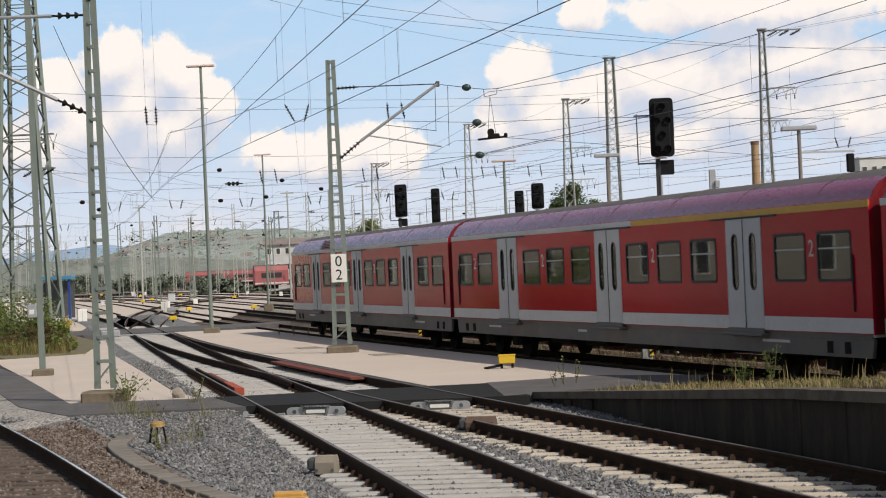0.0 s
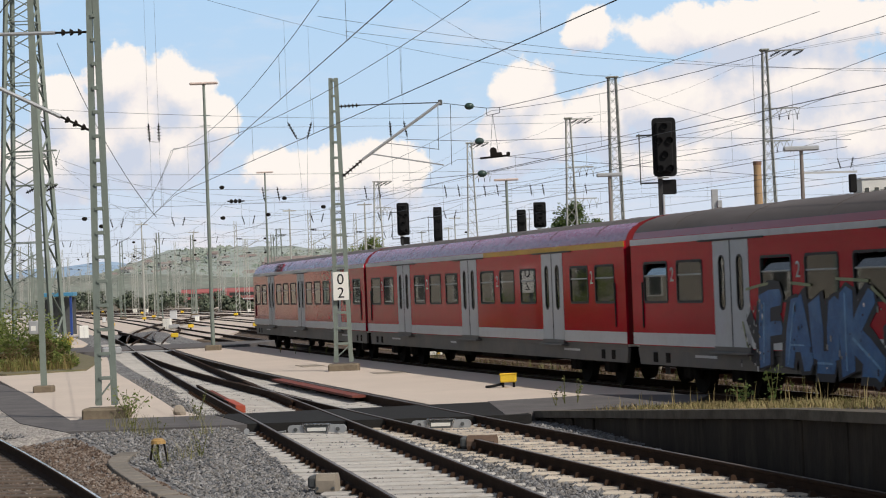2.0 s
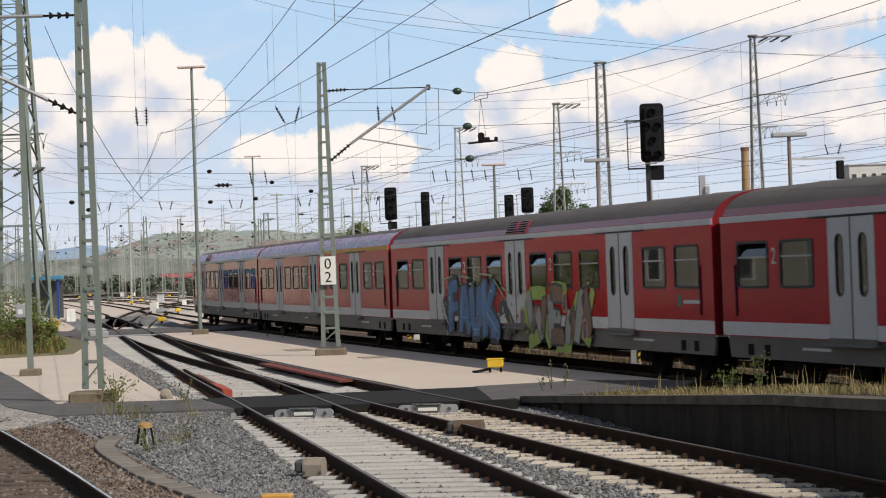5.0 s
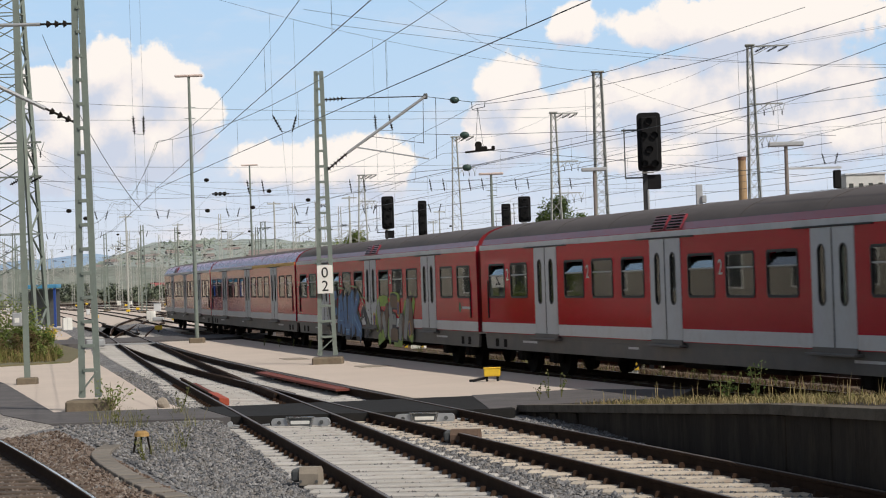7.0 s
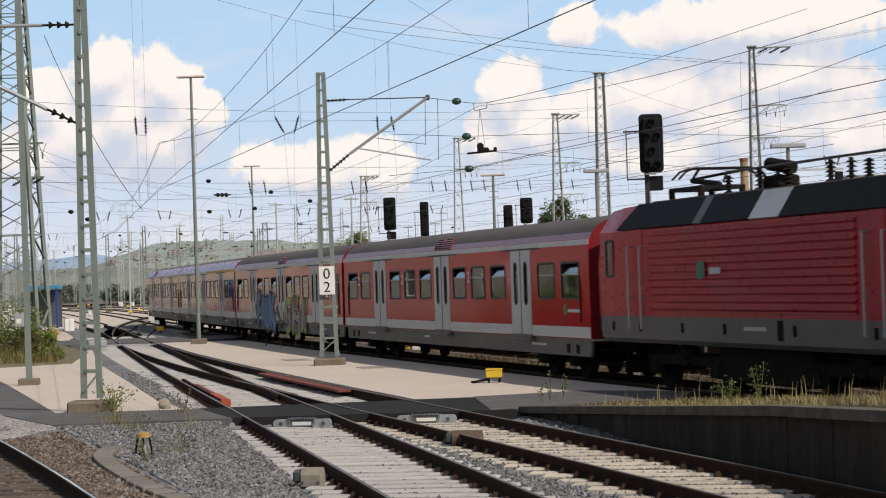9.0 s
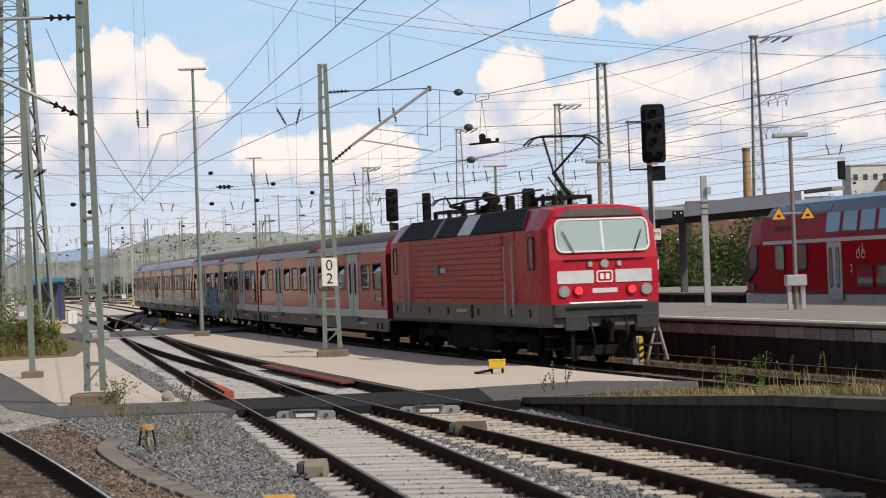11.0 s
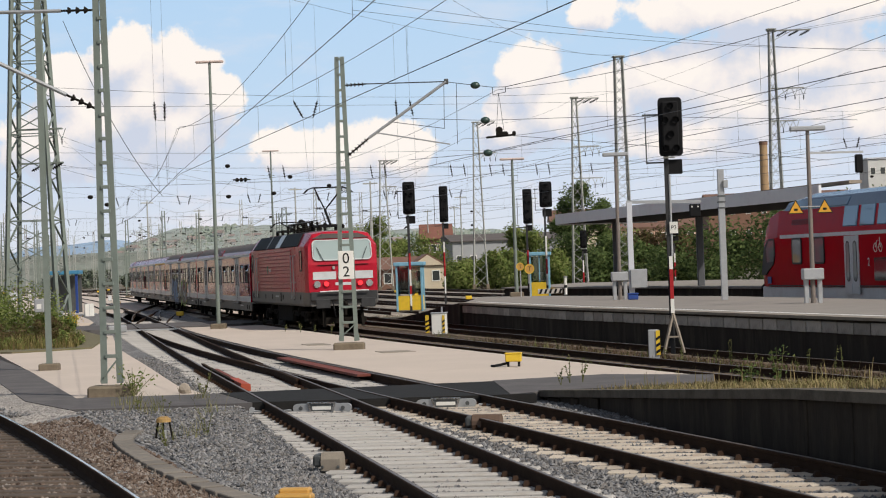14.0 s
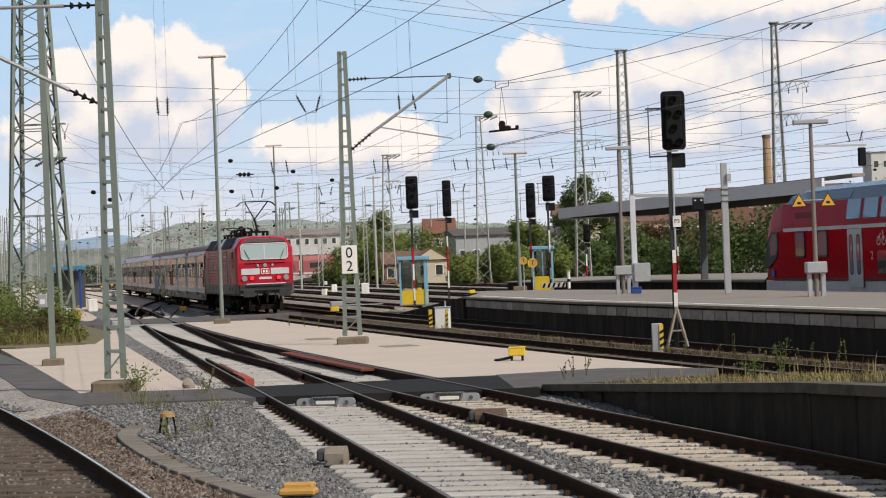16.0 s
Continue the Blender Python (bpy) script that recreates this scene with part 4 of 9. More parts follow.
def locomotive():
    c = thing("locomotive", "red electric locomotive with louvred sides and raised pantograph", "locomotive")
    mid = mirror_ring([(1.46, 1.50), (1.47, 2.4), (1.46, 3.28), (1.12, 3.80), (0.6, 3.86)])
    lean = mirror_ring([(1.42, 1.50), (1.43, 2.4), (1.42, 3.28), (1.10, 3.74), (0.6, 3.82)])
    nose = mirror_ring([(1.33, 1.50), (1.34, 2.55), (1.30, 3.28), (1.06, 3.56), (0.6, 3.60)])

    def rake(z):
        return 8.16 - max(0.0, z - 2.55) * 0.22
    part("body", loft(BM(), [(lambda z: -rake(z), nose), (-7.75, lean), (-6.9, mid), (6.9, mid), (7.75, lean), (rake, nose)], ((0, 1, 8, 9), (1, 2, 3, 4, 5, 6, 7, 8))), M["loco_red"], c)
    band = mirror_ring([(1.40, 0.96), (1.47, 1.05), (1.475, 1.51)])
    tip = mirror_ring([(1.22, 0.96), (1.30, 1.05), (1.31, 1.51)])
    part("lower_band", loft(BM(), [(-8.12, tip), (-7.5, band), (7.5, band), (8.12, tip)]), M["skirt"], c, "dusty grey lower band")
    for s in (1, -1):
        # dark sloping roof flank with lighter hatches
        for x0, x1, mat, lab in ((-6.0, -1.7, "roof_grey", "black roof flank"), (-1.7, -0.4, "stripe", "light grey roof hatch"), (-0.4, 1.9, "roof_grey", "black roof flank"), (1.9, 2.3, "skirt", "grey roof hatch"), (2.3, 6.0, "roof_grey", "black roof flank")):
            bm = BM()
            p = [(x0 + 0.01, s * 1.47, 3.30), (x1 - 0.01, s * 1.47, 3.30), (x1 - 0.01, s * 1.14, 3.815), (x0 + 0.01, s * 1.14, 3.815)]
            if x0 == -6.0:
                p[0] = (-6.5, s * 1.47, 3.30)
            if x1 == 6.0:
                p[1] = (6.5, s * 1.47, 3.30)
            lo, hi = [bm.verts.new(v) for v in p], [bm.verts.new((v[0], v[1] + s * 0.03, v[2] + 0.02)) for v in p]
            for i in range(4):
                bm.faces.new((lo[i], lo[(i + 1) % 4], hi[(i + 1) % 4], hi[i]))
            bm.faces.new(hi), bm.faces.new(lo[::-1])
            bmesh.ops.recalc_face_normals(bm, faces=bm.faces[:])
            part("roof_flank", bm, M["black"] if mat == "roof_grey" else M[mat], c, lab)
        g = part("louvre_panel", solid(BM(), (9.3, 0.02, 1.62), (0, s * 1.468, 2.40), 0.005), M["loco_red"], c)
        for k in range(11):
            z = 1.66 + k * 0.148
            part("rib", extrude(BM(), [(s * 1.475, z - 0.03), (s * 1.515, z + 0.01), (s * 1.515, z + 0.03), (s * 1.475, z + 0.04)], -4.65, 4.65), M["loco_red"], g)
        for x in (-5.05, -5.75, 5.05, 5.75):
            h = part("handrail", rod(rod(rod(BM(), (x, s * 1.56, 1.25), (x, s * 1.56, 2.95), 0.022, n=8), (x, s * 1.47, 2.95), (x, s * 1.56, 2.95), 0.02, n=8), (x, s * 1.47, 1.9), (x, s * 1.56, 1.9), 0.02, n=8), M["galvanised"], c, "grey steel handrail")
        for e in (1, -1):
            part("cab_door", solid(BM(), (0.62, 0.012, 1.9), (e * 5.4, s * 1.468, 2.35), 0.004), M["loco_red"], c)
            f = part("cab_window", frame_ring(BM(), rounded(0.50, 0.80, 0.08), rounded(0.40, 0.70, 0.06), -0.03, 0.03), M["gasket"], c)
            f.matrix_local = Matrix.Translation((e * 7.05, s * 1.45, 2.72))
            part("cab_pane", plate(BM(), rounded(0.41, 0.71, 0.06), -0.012, 0.012), M["glass"], f)
        for x in (-6.9, -5.3, -2.2, -1.6, 0.9, 3.0, 5.3, 6.9):
            part("filler_cap", solid(BM(), (0.12 if x != -1.6 else 0.22, 0.02, 0.2 if x != -1.6 else 0.36), (x, s * 1.476, 1.30), 0.02), M["under"], c)
        part("data_bar", plate(BM(), rounded(1.0, 0.07, 0.02), s * 1.478, s * 1.480, (-0.5, 1.32)), M["galvanised"], c, "unreadable data lettering")
        mk = part("operator_mark", plate(BM(), rounded(0.44, 0.36, 0.16, 5), s * 1.516, s * 1.519, (1.9, 2.42)), M["green_sign"], c, "round green sign")
        part("mark_bar", plate(BM(), rounded(0.55, 0.12, 0.03), s * 1.516, s * 1.519, (1.2, 2.40)), M["stripe"], mk, "unreadable white lettering bar")
    # both faces
    for e in (1, -1):
        fm = Matrix.Translation((e * 8.165, 0, 0)) @ pose(0, 0, 0, 0, 0, -90 * e)
        wf = part("windscreen_frame", frame_ring(BM(), rounded(2.32, 0.82, 0.18, 5), rounded(2.24, 0.74, 0.15, 5), -0.02, 0.04), M["galvanised"], c, "grey metal windscreen frame")
        wf.matrix_local = fm @ Matrix.Translation((0, -0.105, 3.10)) @ pose(0, 0, 0, 12.4, 0, 0)
        part("post", solid(BM(), (0.07, 0.05, 0.74), (0, 0.0, 0), 0.01), M["galvanised"], wf)
        for s in (1, -1):
            part("windscreen", plate(BM(), rounded(1.08, 0.74, 0.08, 4), 0.0, 0.02, (s * 0.56, 0)), M["screen_solid"], wf, "windscreen with a pale reflection in its colour")
            part("wiper", bar(BM(), (s * 0.75, 0.06, -0.42), (s * 0.98, 0.06, 0.1), 0.02, 0.02), M["black"], wf)
        def on_face(name, bm, mat, label="", up=None):
            ob = part(name, bm, M[mat], up or c, label)
            if up is None:
                ob.matrix_local = fm
            return ob
        for s in (1, -1):
            on_face("front_stripe", plate(BM(), rounded(0.90, 0.30, 0.02), 0.0, 0.014, (s * 0.72, 2.13)), "stripe", "white stripe")
            lamp = on_face("headlight", rod(BM(), (s * 1.02, -0.02, 1.80), (s * 1.02, 0.05, 1.80), 0.135, n=20), "chrome", "round headlight with a chrome rim")
            on_face("lens", rod(BM(), (s * 1.02, 0.04, 1.80), (s * 1.02, 0.062, 1.80), 0.10, n=20), "lamp_glass", "", lamp)
            tail = on_face("tail_light", rod(BM(), (s * 0.66, -0.02, 1.81), (s * 0.66, 0.05, 1.81), 0.125, n=20), "end_red", "round red tail light")
            on_face("lens", rod(BM(), (s * 0.66, 0.04, 1.81), (s * 0.66, 0.058, 1.81), 0.095, n=20), "red_lamp", "", tail)
            on_face("top_bracket", solid(BM(), (0.10, 0.06, 0.12), (s * 0.36, 0.03, 2.42), 0.01), "galvanised")
        on_face("emblem", plate(BM(), rounded(0.40, 0.28, 0.05), 0.0, 0.016, (0, 2.13)), "white", "white emblem with a red border")
        on_face("emblem_core", plate(BM(), rounded(0.34, 0.22, 0.04), 0.016, 0.02, (0, 2.13)), "loco_red")
        for dx in (-0.07, 0.07):
            on_face("emblem_mark", plate(BM(), rounded(0.09, 0.14, 0.03), 0.02, 0.024, (dx, 2.13)), "white", "plain white emblem shape")
        on_face("number_bar", plate(BM(), rounded(0.62, 0.11, 0.02), 0.0, 0.006, (0, 1.80)), "stripe", "white number bar")
        on_face("top_lamp", rod(BM(), (0, -0.02, 2.43), (0, 0.05, 2.43), 0.10, n=16), "chrome")
        on_face("wiper_rail", solid(BM(), (2.0, 0.03, 0.03), (0, 0.02, 2.53), 0.008), "black")
        ap = on_face("apron", solid(BM(), (2.6, 0.24, 0.34), (0, -0.02, 1.34), 0.03), "apron", "dark grey buffer beam")
        on_face("step_rail", rod(BM(), (-0.95, 0.22, 1.52), (0.95, 0.22, 1.52), 0.028, n=8), "galvanised", "white steel handrail", ap)
        for s in (1, -1):
            bf = on_face("buffer", solid(rod(BM(), (s * 0.875, 0.0, 1.06), (s * 0.875, 0.40, 1.06), 0.11, n=12), (0.56, 0.05, 0.36), (s * 0.875, 0.44, 1.06), 0.02), "apron", "rectangular buffer")
            on_face("hose", rod(rod(BM(), (s * 0.45, 0.12, 1.15), (s * 0.42, 0.30, 0.75), 0.03, n=8), (s * 0.42, 0.30, 0.75), (s * 0.36, 0.2, 0.55), 0.03, n=8), "black")
            on_face("rail_guard", bar(BM(), (s * 0.75, -0.3, 0.95), (s * 0.75, -0.2, 0.15), 0.12, 0.06), "under")
            for z in (0.45, 0.75):
                on_face("step", solid(BM(), (0.40, 0.25, 0.04), (s * 1.22, -0.35, z), 0.01), "under")
        on_face("coupling", rod(solid(solid(BM(), (0.22, 0.4, 0.24), (0, 0.12, 1.02), 0.03), (0.10, 0.10, 0.5), (0, 0.34, 0.82), 0.03), (0, 0.3, 1.1), (0, 0.5, 1.0), 0.05, n=8), "under")
        on_face("plough", solid(BM(), (1.9, 0.08, 0.26), (0, -0.45, 0.38), 0.03), "under")
        bogie(c, e * 3.9, 3.3)
    part("roof_walk", solid(BM(), (12.6, 1.5, 0.05), (0, 0, 3.87), 0.01), M["roof_grey"], c, "sooty roof deck")
    for e in (1, -1):
        part("cab_roof", loft(BM(), [(e * 6.3, mirror_ring([(1.12, 3.815), (0.6, 3.89)])), (e * 7.985, mirror_ring([(1.10, 3.56), (0.7, 3.73)]))]), M["roof_grey"], c, "sooty cab roof")
    part("transformer", solid(BM(), (4.2, 2.2, 0.7), (0, 0, 0.62), 0.05), M["under"], c)
    def insulator(x, y, h=0.42, r=0.09):
        bm = BM()
        rod(bm, (x, y, 3.88), (x, y, 3.88 + h), r * 0.5, n=8)
        for k in range(5):
            z = 3.92 + k * h / 5.5
            rod(bm, (x, y, z), (x, y, z + 0.035), r * 1.25, r * 0.7, n=10)
        return part("insulator", bm, M["under"], c, "brown ribbed insulator")
    for x, y in ((-3.1, 0.4), (-2.5, -0.3), (-1.6, 0.4), (-1.2, -0.2), (0.2, 0.4), (0.7, 0.1), (1.6, 0.35), (2.2, -0.3), (3.0, 0.4), (-4.2, 0.5)):
        insulator(x, y, random.uniform(0.36, 0.5))
    part("busbar", rod(rod(BM(), (-4.6, 0.35, 4.34), (3.2, 0.35, 4.34), 0.025, n=6), (3.2, 0.35, 4.34), (4.2, 0, 4.2), 0.025, n=6), M["wire"], c)
    part("breaker", rod(solid(BM(), (0.7, 0.5, 0.25), (1.4, 0.0, 4.05), 0.05), (0.9, 0.0, 4.3), (1.9, 0.0, 4.42), 0.13, n=12), M["under"], c, "circuit breaker")
    for x, e in ((-5.1, True), (5.1, False)):
        pg = part("pantograph", solid(solid(BM(), (1.7, 0.08, 0.08), (x, 0.45, 4.10)), (1.7, 0.08, 0.08), (x, -0.45, 4.10)), M["black"], c, "raised pantograph" if e else "folded pantograph")
        for dx in (-0.8, 0.8):
            for s in (1, -1):
                bm = rod(BM(), (x + dx, s * 0.45, 3.86), (x + dx, s * 0.45, 4.10), 0.07, n=8)
                part("foot", bm, M["under"], pg)
            part("cross_member", bar(BM(), (x + dx, -0.5, 4.10), (x + dx, 0.5, 4.10), 0.08, 0.08), M["black"], pg)
        if e:
            top_z = 5.62
            knee = (x + 0.62, 0, 4.75)
            part("lower_arm", rod(BM(), (x - 0.55, 0, 4.15), knee, 0.055, n=8), M["black"], pg)
            for s in (1, -1):
                part("upper_arm", rod(BM(), knee, (x - 0.35, s * 0.55, top_z - 0.05), 0.03, n=8), M["black"], pg)
            part("coupling_rod", rod(BM(), (x - 0.2, 0.1, 4.15), (x + 0.75, 0.1, 4.66), 0.02, n=6), M["black"], pg)
        else:
            top_z = 4.48
            part("lower_arm", rod(BM(), (x - 0.7, 0, 4.16), (x + 0.75, 0, 4.30), 0.06, n=8), M["black"], pg)
            for s in (1, -1):
                part("upper_arm", rod(BM(), (x + 0.75, 0, 4.32), (x - 0.8, s * 0.5, 4.44), 0.03, n=8), M["black"], pg)
        hx = x - 0.4 if e else x - 0.9
        bow = [(hx, -0.97, top_z - 0.22), (hx, -0.8, top_z - 0.06), (hx, -0.6, top_z), (hx, 0.6, top_z), (hx, 0.8, top_z - 0.06), (hx, 0.97, top_z - 0.22)]
        for dx in (0, 0.36):
            bm = BM()
            for a, b in zip(bow[:-1], bow[1:]):
                rod(bm, (a[0] + dx, *a[1:]), (b[0] + dx, *b[1:]), 0.022, n=6)
            part("contact_strip", bm, M["black"], pg)
        part("head_link", rod(rod(BM(), (hx, -0.45, top_z), (hx + 0.36, -0.45, top_z), 0.015, n=6), (hx, 0.45, top_z), (hx + 0.36, 0.45, top_z), 0.015, n=6), M["black"], pg)
    part("cab_partition", solid(solid(BM(), (0.1, 2.6, 2.2), (6.6, 0, 2.4)), (0.1, 2.6, 2.2), (-6.6, 0, 2.4)), M["interior"], c)
    return c


# Reflected sky is put into the windscreen's pale base colour.
M["screen_solid"] = glassy("pale_windscreen", (0.34, 0.42, 0.41), 0.08)
loco = locomotive()
coaches = [control, first_coach, tagged_coach, plain_coach]


# ---------------------------------------------------------------- masts and signals
def ladder_mast(name, label, x, y, height, w0, w1, rung=0.47, base=(1.0, 0.7), turn=0.0, z=0.0, mat="mast"):
    """A flat lattice mast: two tapering legs, rungs, and a concrete foot."""
    t = thing(name, label, "catenary mast", pose(x, y, z, 0, 0, turn))
    for s in (1, -1):
        part("leg", bar(BM(), (s * w0 / 2, 0, 0.22), (s * w1 / 2, 0, height), 0.06, 0.12), M[mat], t)
    zz = 0.75
    while zz < height:
        w = w0 + (w1 - w0) * zz / height
        shared("rung", ("rung", round(w, 2)), lambda: solid(BM(), (w - 0.05, 0.05, 0.07), (0, 0, 0), 0.004), M[mat], t, Matrix.Translation((0, -0.03, zz)))
        zz += rung
    part("foot", solid(BM(), (base[0] * 0.88, base[1] * 0.88, 0.5), (0, 0, -0.07), 0.04), M["foot"], t, "weathered concrete foot")
    for s in (1, -1):
        part("brace", bar(BM(), (s * w0 * 0.64, 0, 0.24), (s * w0 * 0.45, 0, 0.75), 0.05, 0.06), M[mat], t)
    part("cross_strut", bar(BM(), (-w0 * 0.5, -0.04, 0.35), (w0 * 0.5, -0.04, 0.72), 0.05, 0.03), M[mat], t)
    return t


def insulator_string(bm, a, b, r=0.07, k=5):
    """A ribbed insulator from a to b."""
    a, b = Vector(a), Vector(b)
    rod(bm, a, b, r * 0.45, n=6)
    d = (b - a) / (k + 1)
    for i in range(1, k + 1):
        rod(bm, a + d * (i - 0.18), a + d * (i + 0.18), r * 1.5, r * 0.8, n=8)
    return bm


def lattice_tower(name, label, x, y, height, w0, w1, panel=1.6, arms=(), turn=0.0, mat="mast", leg=0.13, z=0.0, brace=0.05, zigzag=False):
    """A square tower of four legs with crossed or zigzag bracing and side arms (height, reach)."""
    t = thing(name, label, "lattice mast", pose(x, y, z, 0, 0, turn))
    def corner(sx, sy, zz):
        w = (w0 + (w1 - w0) * zz / height) / 2
        return Vector((sx * w, sy * w, zz))
    for sx in (1, -1):
        for sy in (1, -1):
            part("leg", bar(BM(), corner(sx, sy, -0.1), corner(sx, sy, height), leg, leg), M[mat], t)
            part("foot", solid(BM(), (leg * 3, leg * 3, 0.5), (*corner(sx, sy, 0).xy, 0.0), 0.03), M["foot"], t, "concrete foot")
    p = ((1, 1), (-1, 1), (-1, -1), (1, -1))
    za, i = 0.0, 0
    while za < height - 0.1:
        w = w0 + (w1 - w0) * za / height
        zb = min(height, za + (0.52 * w if zigzag else panel))
        for face in range(4):
            a, b = p[face], p[(face + 1) % 4]
            if i % 2 and zigzag:
                a, b = b, a
            part("brace", bar(BM(), corner(*a, za), corner(*b, zb), brace, brace * 0.5), M[mat], t)
            if not zigzag:
                part("brace", bar(BM(), corner(*b, za), corner(*a, zb), brace, brace * 0.5), M[mat], t)
            elif i % 4 == 0:
                part("cross_rail", bar(BM(), corner(*a, za), corner(*b, za), brace, brace * 0.5), M[mat], t)
        za, i = zb, i + 1
    part("cap", solid(BM(), (w1 + 0.35, w1 + 0.35, 0.10), (0, 0, height), 0.02), M[mat], t)
    for k, (zz, r) in enumerate(arms):
        bm = BM()
        w = w1 * 0.6 + 0.1
        bar(bm, (-w, 0.12, zz), (r, 0.12, zz), 0.08, 0.08)
        bar(bm, (-w, -0.12, zz), (r, -0.12, zz), 0.08, 0.08)
        bar(bm, (w * 0.5, 0, zz - 0.7), (r * 0.55, 0, zz), 0.05, 0.05)
        arm = part("arm", bm, M[mat], t)
        for q in (0.40, 0.70, 0.98):
            if k == 0:
                part("insulator", insulator_string(BM(), (r * q, 0, zz - 0.04), (r * q - 0.75, 0, zz - 0.40), 0.075, 6), M["under"], arm, "brown ribbed insulator")
            else:
                part("hanger", rod(rod(BM(), (r * q - 0.22, 0, zz), (r * q, 0, zz - 0.55), 0.018, n=4), (r * q + 0.22, 0, zz), (r * q, 0, zz - 0.55), 0.018, n=4), M[mat], arm)
                part("insulator", insulator_string(BM(), (r * q, 0, zz - 0.5), (r * q, 0, zz - 0.85), 0.05, 3), M["under"], arm, "brown ribbed insulator")
    return t


def wire_mesh(bm, a, b, sag=0.0, r=0.012, steps=None):
    """A hanging wire between two places."""
    a, b = Vector(a), Vector(b)
    steps = steps or (10 if sag else 1)
    pts = []
    for i in range(steps + 1):
        u = i / steps
        p = a.lerp(b, u)
        p.z -= 4 * sag * u * (1 - u)
        pts.append(p)
    rings = []
    for p in pts:
        d = (b - a).normalized()
        s = d.cross(Vector((0, 0, 1))).normalized() * r
        up = s.cross(d).normalized() * r
        rings.append([bm.verts.new(p + s), bm.verts.new(p + up), bm.verts.new(p - s), bm.verts.new(p - up)])
    for p, q in zip(rings[:-1], rings[1:]):
        for i in range(4):
            bm.faces.new((p[i], p[(i + 1) % 4], q[(i + 1) % 4], q[i]))
    return pts


def cantilever(t, tip_x, top, foot, contact, steady):
    """The swinging arm of a mast: tie, tube, insulators, steady arm; in the mast's space."""
    arm = part("cantilever", rod(BM(), (0.75, 0, foot + 0.50), (tip_x, 0, top), 0.042, n=8), M["galvanised"], t, "slanting steel tube")
    part("tie", rod(BM(), (0.75, 0, top + 0.02), (tip_x, 0, top), 0.016, n=6), M["wire"], arm)
    part("insulator", insulator_string(BM(), (0.12, 0, foot), (0.78, 0, foot + 0.52), 0.05, 6), M["under"], arm, "brown ribbed insulator")
    part("insulator", insulator_string(BM(), (0.1, 0, top), (0.75, 0, top + 0.02), 0.045, 5), M["under"], arm, "brown ribbed insulator")
    a = foot + 0.50 + (top - foot - 0.50) * (0.98 - 0.75) / (tip_x - 0.75)
    part("steady_arm", rod(BM(), (0.98, 0, a), (steady, 0, contact), 0.020, n=6), M["galvanised"], arm)
    part("catenary_stay", rod(BM(), (1.35, 0, a + 0.30), (tip_x - 0.08, 0, contact + 0.45), 0.009, n=4), M["wire"], arm)
    part("drop_wire", rod(BM(), (tip_x - 0.07, 0, top), (tip_x - 0.10, 0, contact + 0.45), 0.008, n=4), M["wire"], arm)
    part("end_clamp", solid(BM(), (0.12, 0.06, 0.16), (tip_x, 0, top), 0.02), M["dark_steel"], arm)


sign_mast = ladder_mast("catenary_mast", "grey-green ladder mast carrying a number sign", -2.66, 63.4, 8.3, 0.42, 0.15, 0.44, (1.0, 0.6), -2)
cantilever(sign_mast, 3.02, 7.48, 5.45, 5.70, 3.06)
board = part("sign_board", solid(BM(), (0.44, 0.03, 0.80), (0, -0.12, 2.38), 0.008), M["white"], sign_mast, "white board with black figures")
writing("0", 0.42, M["black"], board, pose(0, -0.138, 2.56, 90, 0, 0), "black figure", "figure")
writing("2", 0.42, M["black"], board, pose(0, -0.138, 2.18, 90, 0, 0), "black figure", "figure")
near_mast = ladder_mast("catenary_mast", "grey-green ladder mast on a concrete foot", -6.45, 43.4, 9.6, 0.31, 0.09, 0.47, (0.98, 0.8), -3)
arm = part("top_arm", rod(BM(), (-4.0, 0, 7.55), (-0.75, 0, 7.50), 0.035, n=8), M["galvanised"], near_mast)
part("insulator", insulator_string(BM(), (-0.75, 0, 7.50), (-0.10, 0, 7.49), 0.05, 3), M["under"], arm, "brown ribbed insulator")
arm = part("lower_arm", rod(BM(), (-4.0, 0, 7.55), (-0.70, 0, 5.86), 0.040, n=8), M["galvanised"], near_mast)
part("insulator", insulator_string(BM(), (-0.72, 0, 5.87), (-0.10, 0, 5.55), 0.05, 3), M["under"], arm, "brown ribbed insulator")
part("cable", wire_mesh(bmv := BM(), (-0.72, 0, 7.3), (0.75, 2, 3.9), 0.3, 0.008) and bmv, M["wire"], near_mast)

side_pole = thing("steel_pole", "slim grey steel pole on a concrete foot", "pole", pose(-10.02, 56.8, 0))
part("web", solid(BM(), (0.012, 0.106, 10.5), (0, 0, 5.2)), M["mast"], side_pole)
for dy in (-0.06, 0.06):
    part("flange", solid(BM(), (0.14, 0.012, 10.5), (0, dy, 5.2)), M["mast"], side_pole)
part("foot", solid(BM(), (0.50, 0.45, 0.36), (0, 0, -0.04), 0.03), M["foot"], side_pole, "weathered concrete foot")
box = part("cabinet", solid(BM(), (0.24, 0.20, 0.34), (-0.20, 0.0, 1.62), 0.02), M["galvanised"], side_pole, "small grey cabinet")
part("plate", solid(BM(), (0.12, 0.006, 0.12), (-0.20, -0.105, 1.60)), M["white"], box)

left_tower = lattice_tower("lattice_tower", "tall grey-green lattice headspan tower", -21.3, 118, 21.5, 2.75, 1.05, 1.9, ((8.4, 1.6), (10.2, 1.6)), -4, leg=0.19, brace=0.10, zigzag=True)


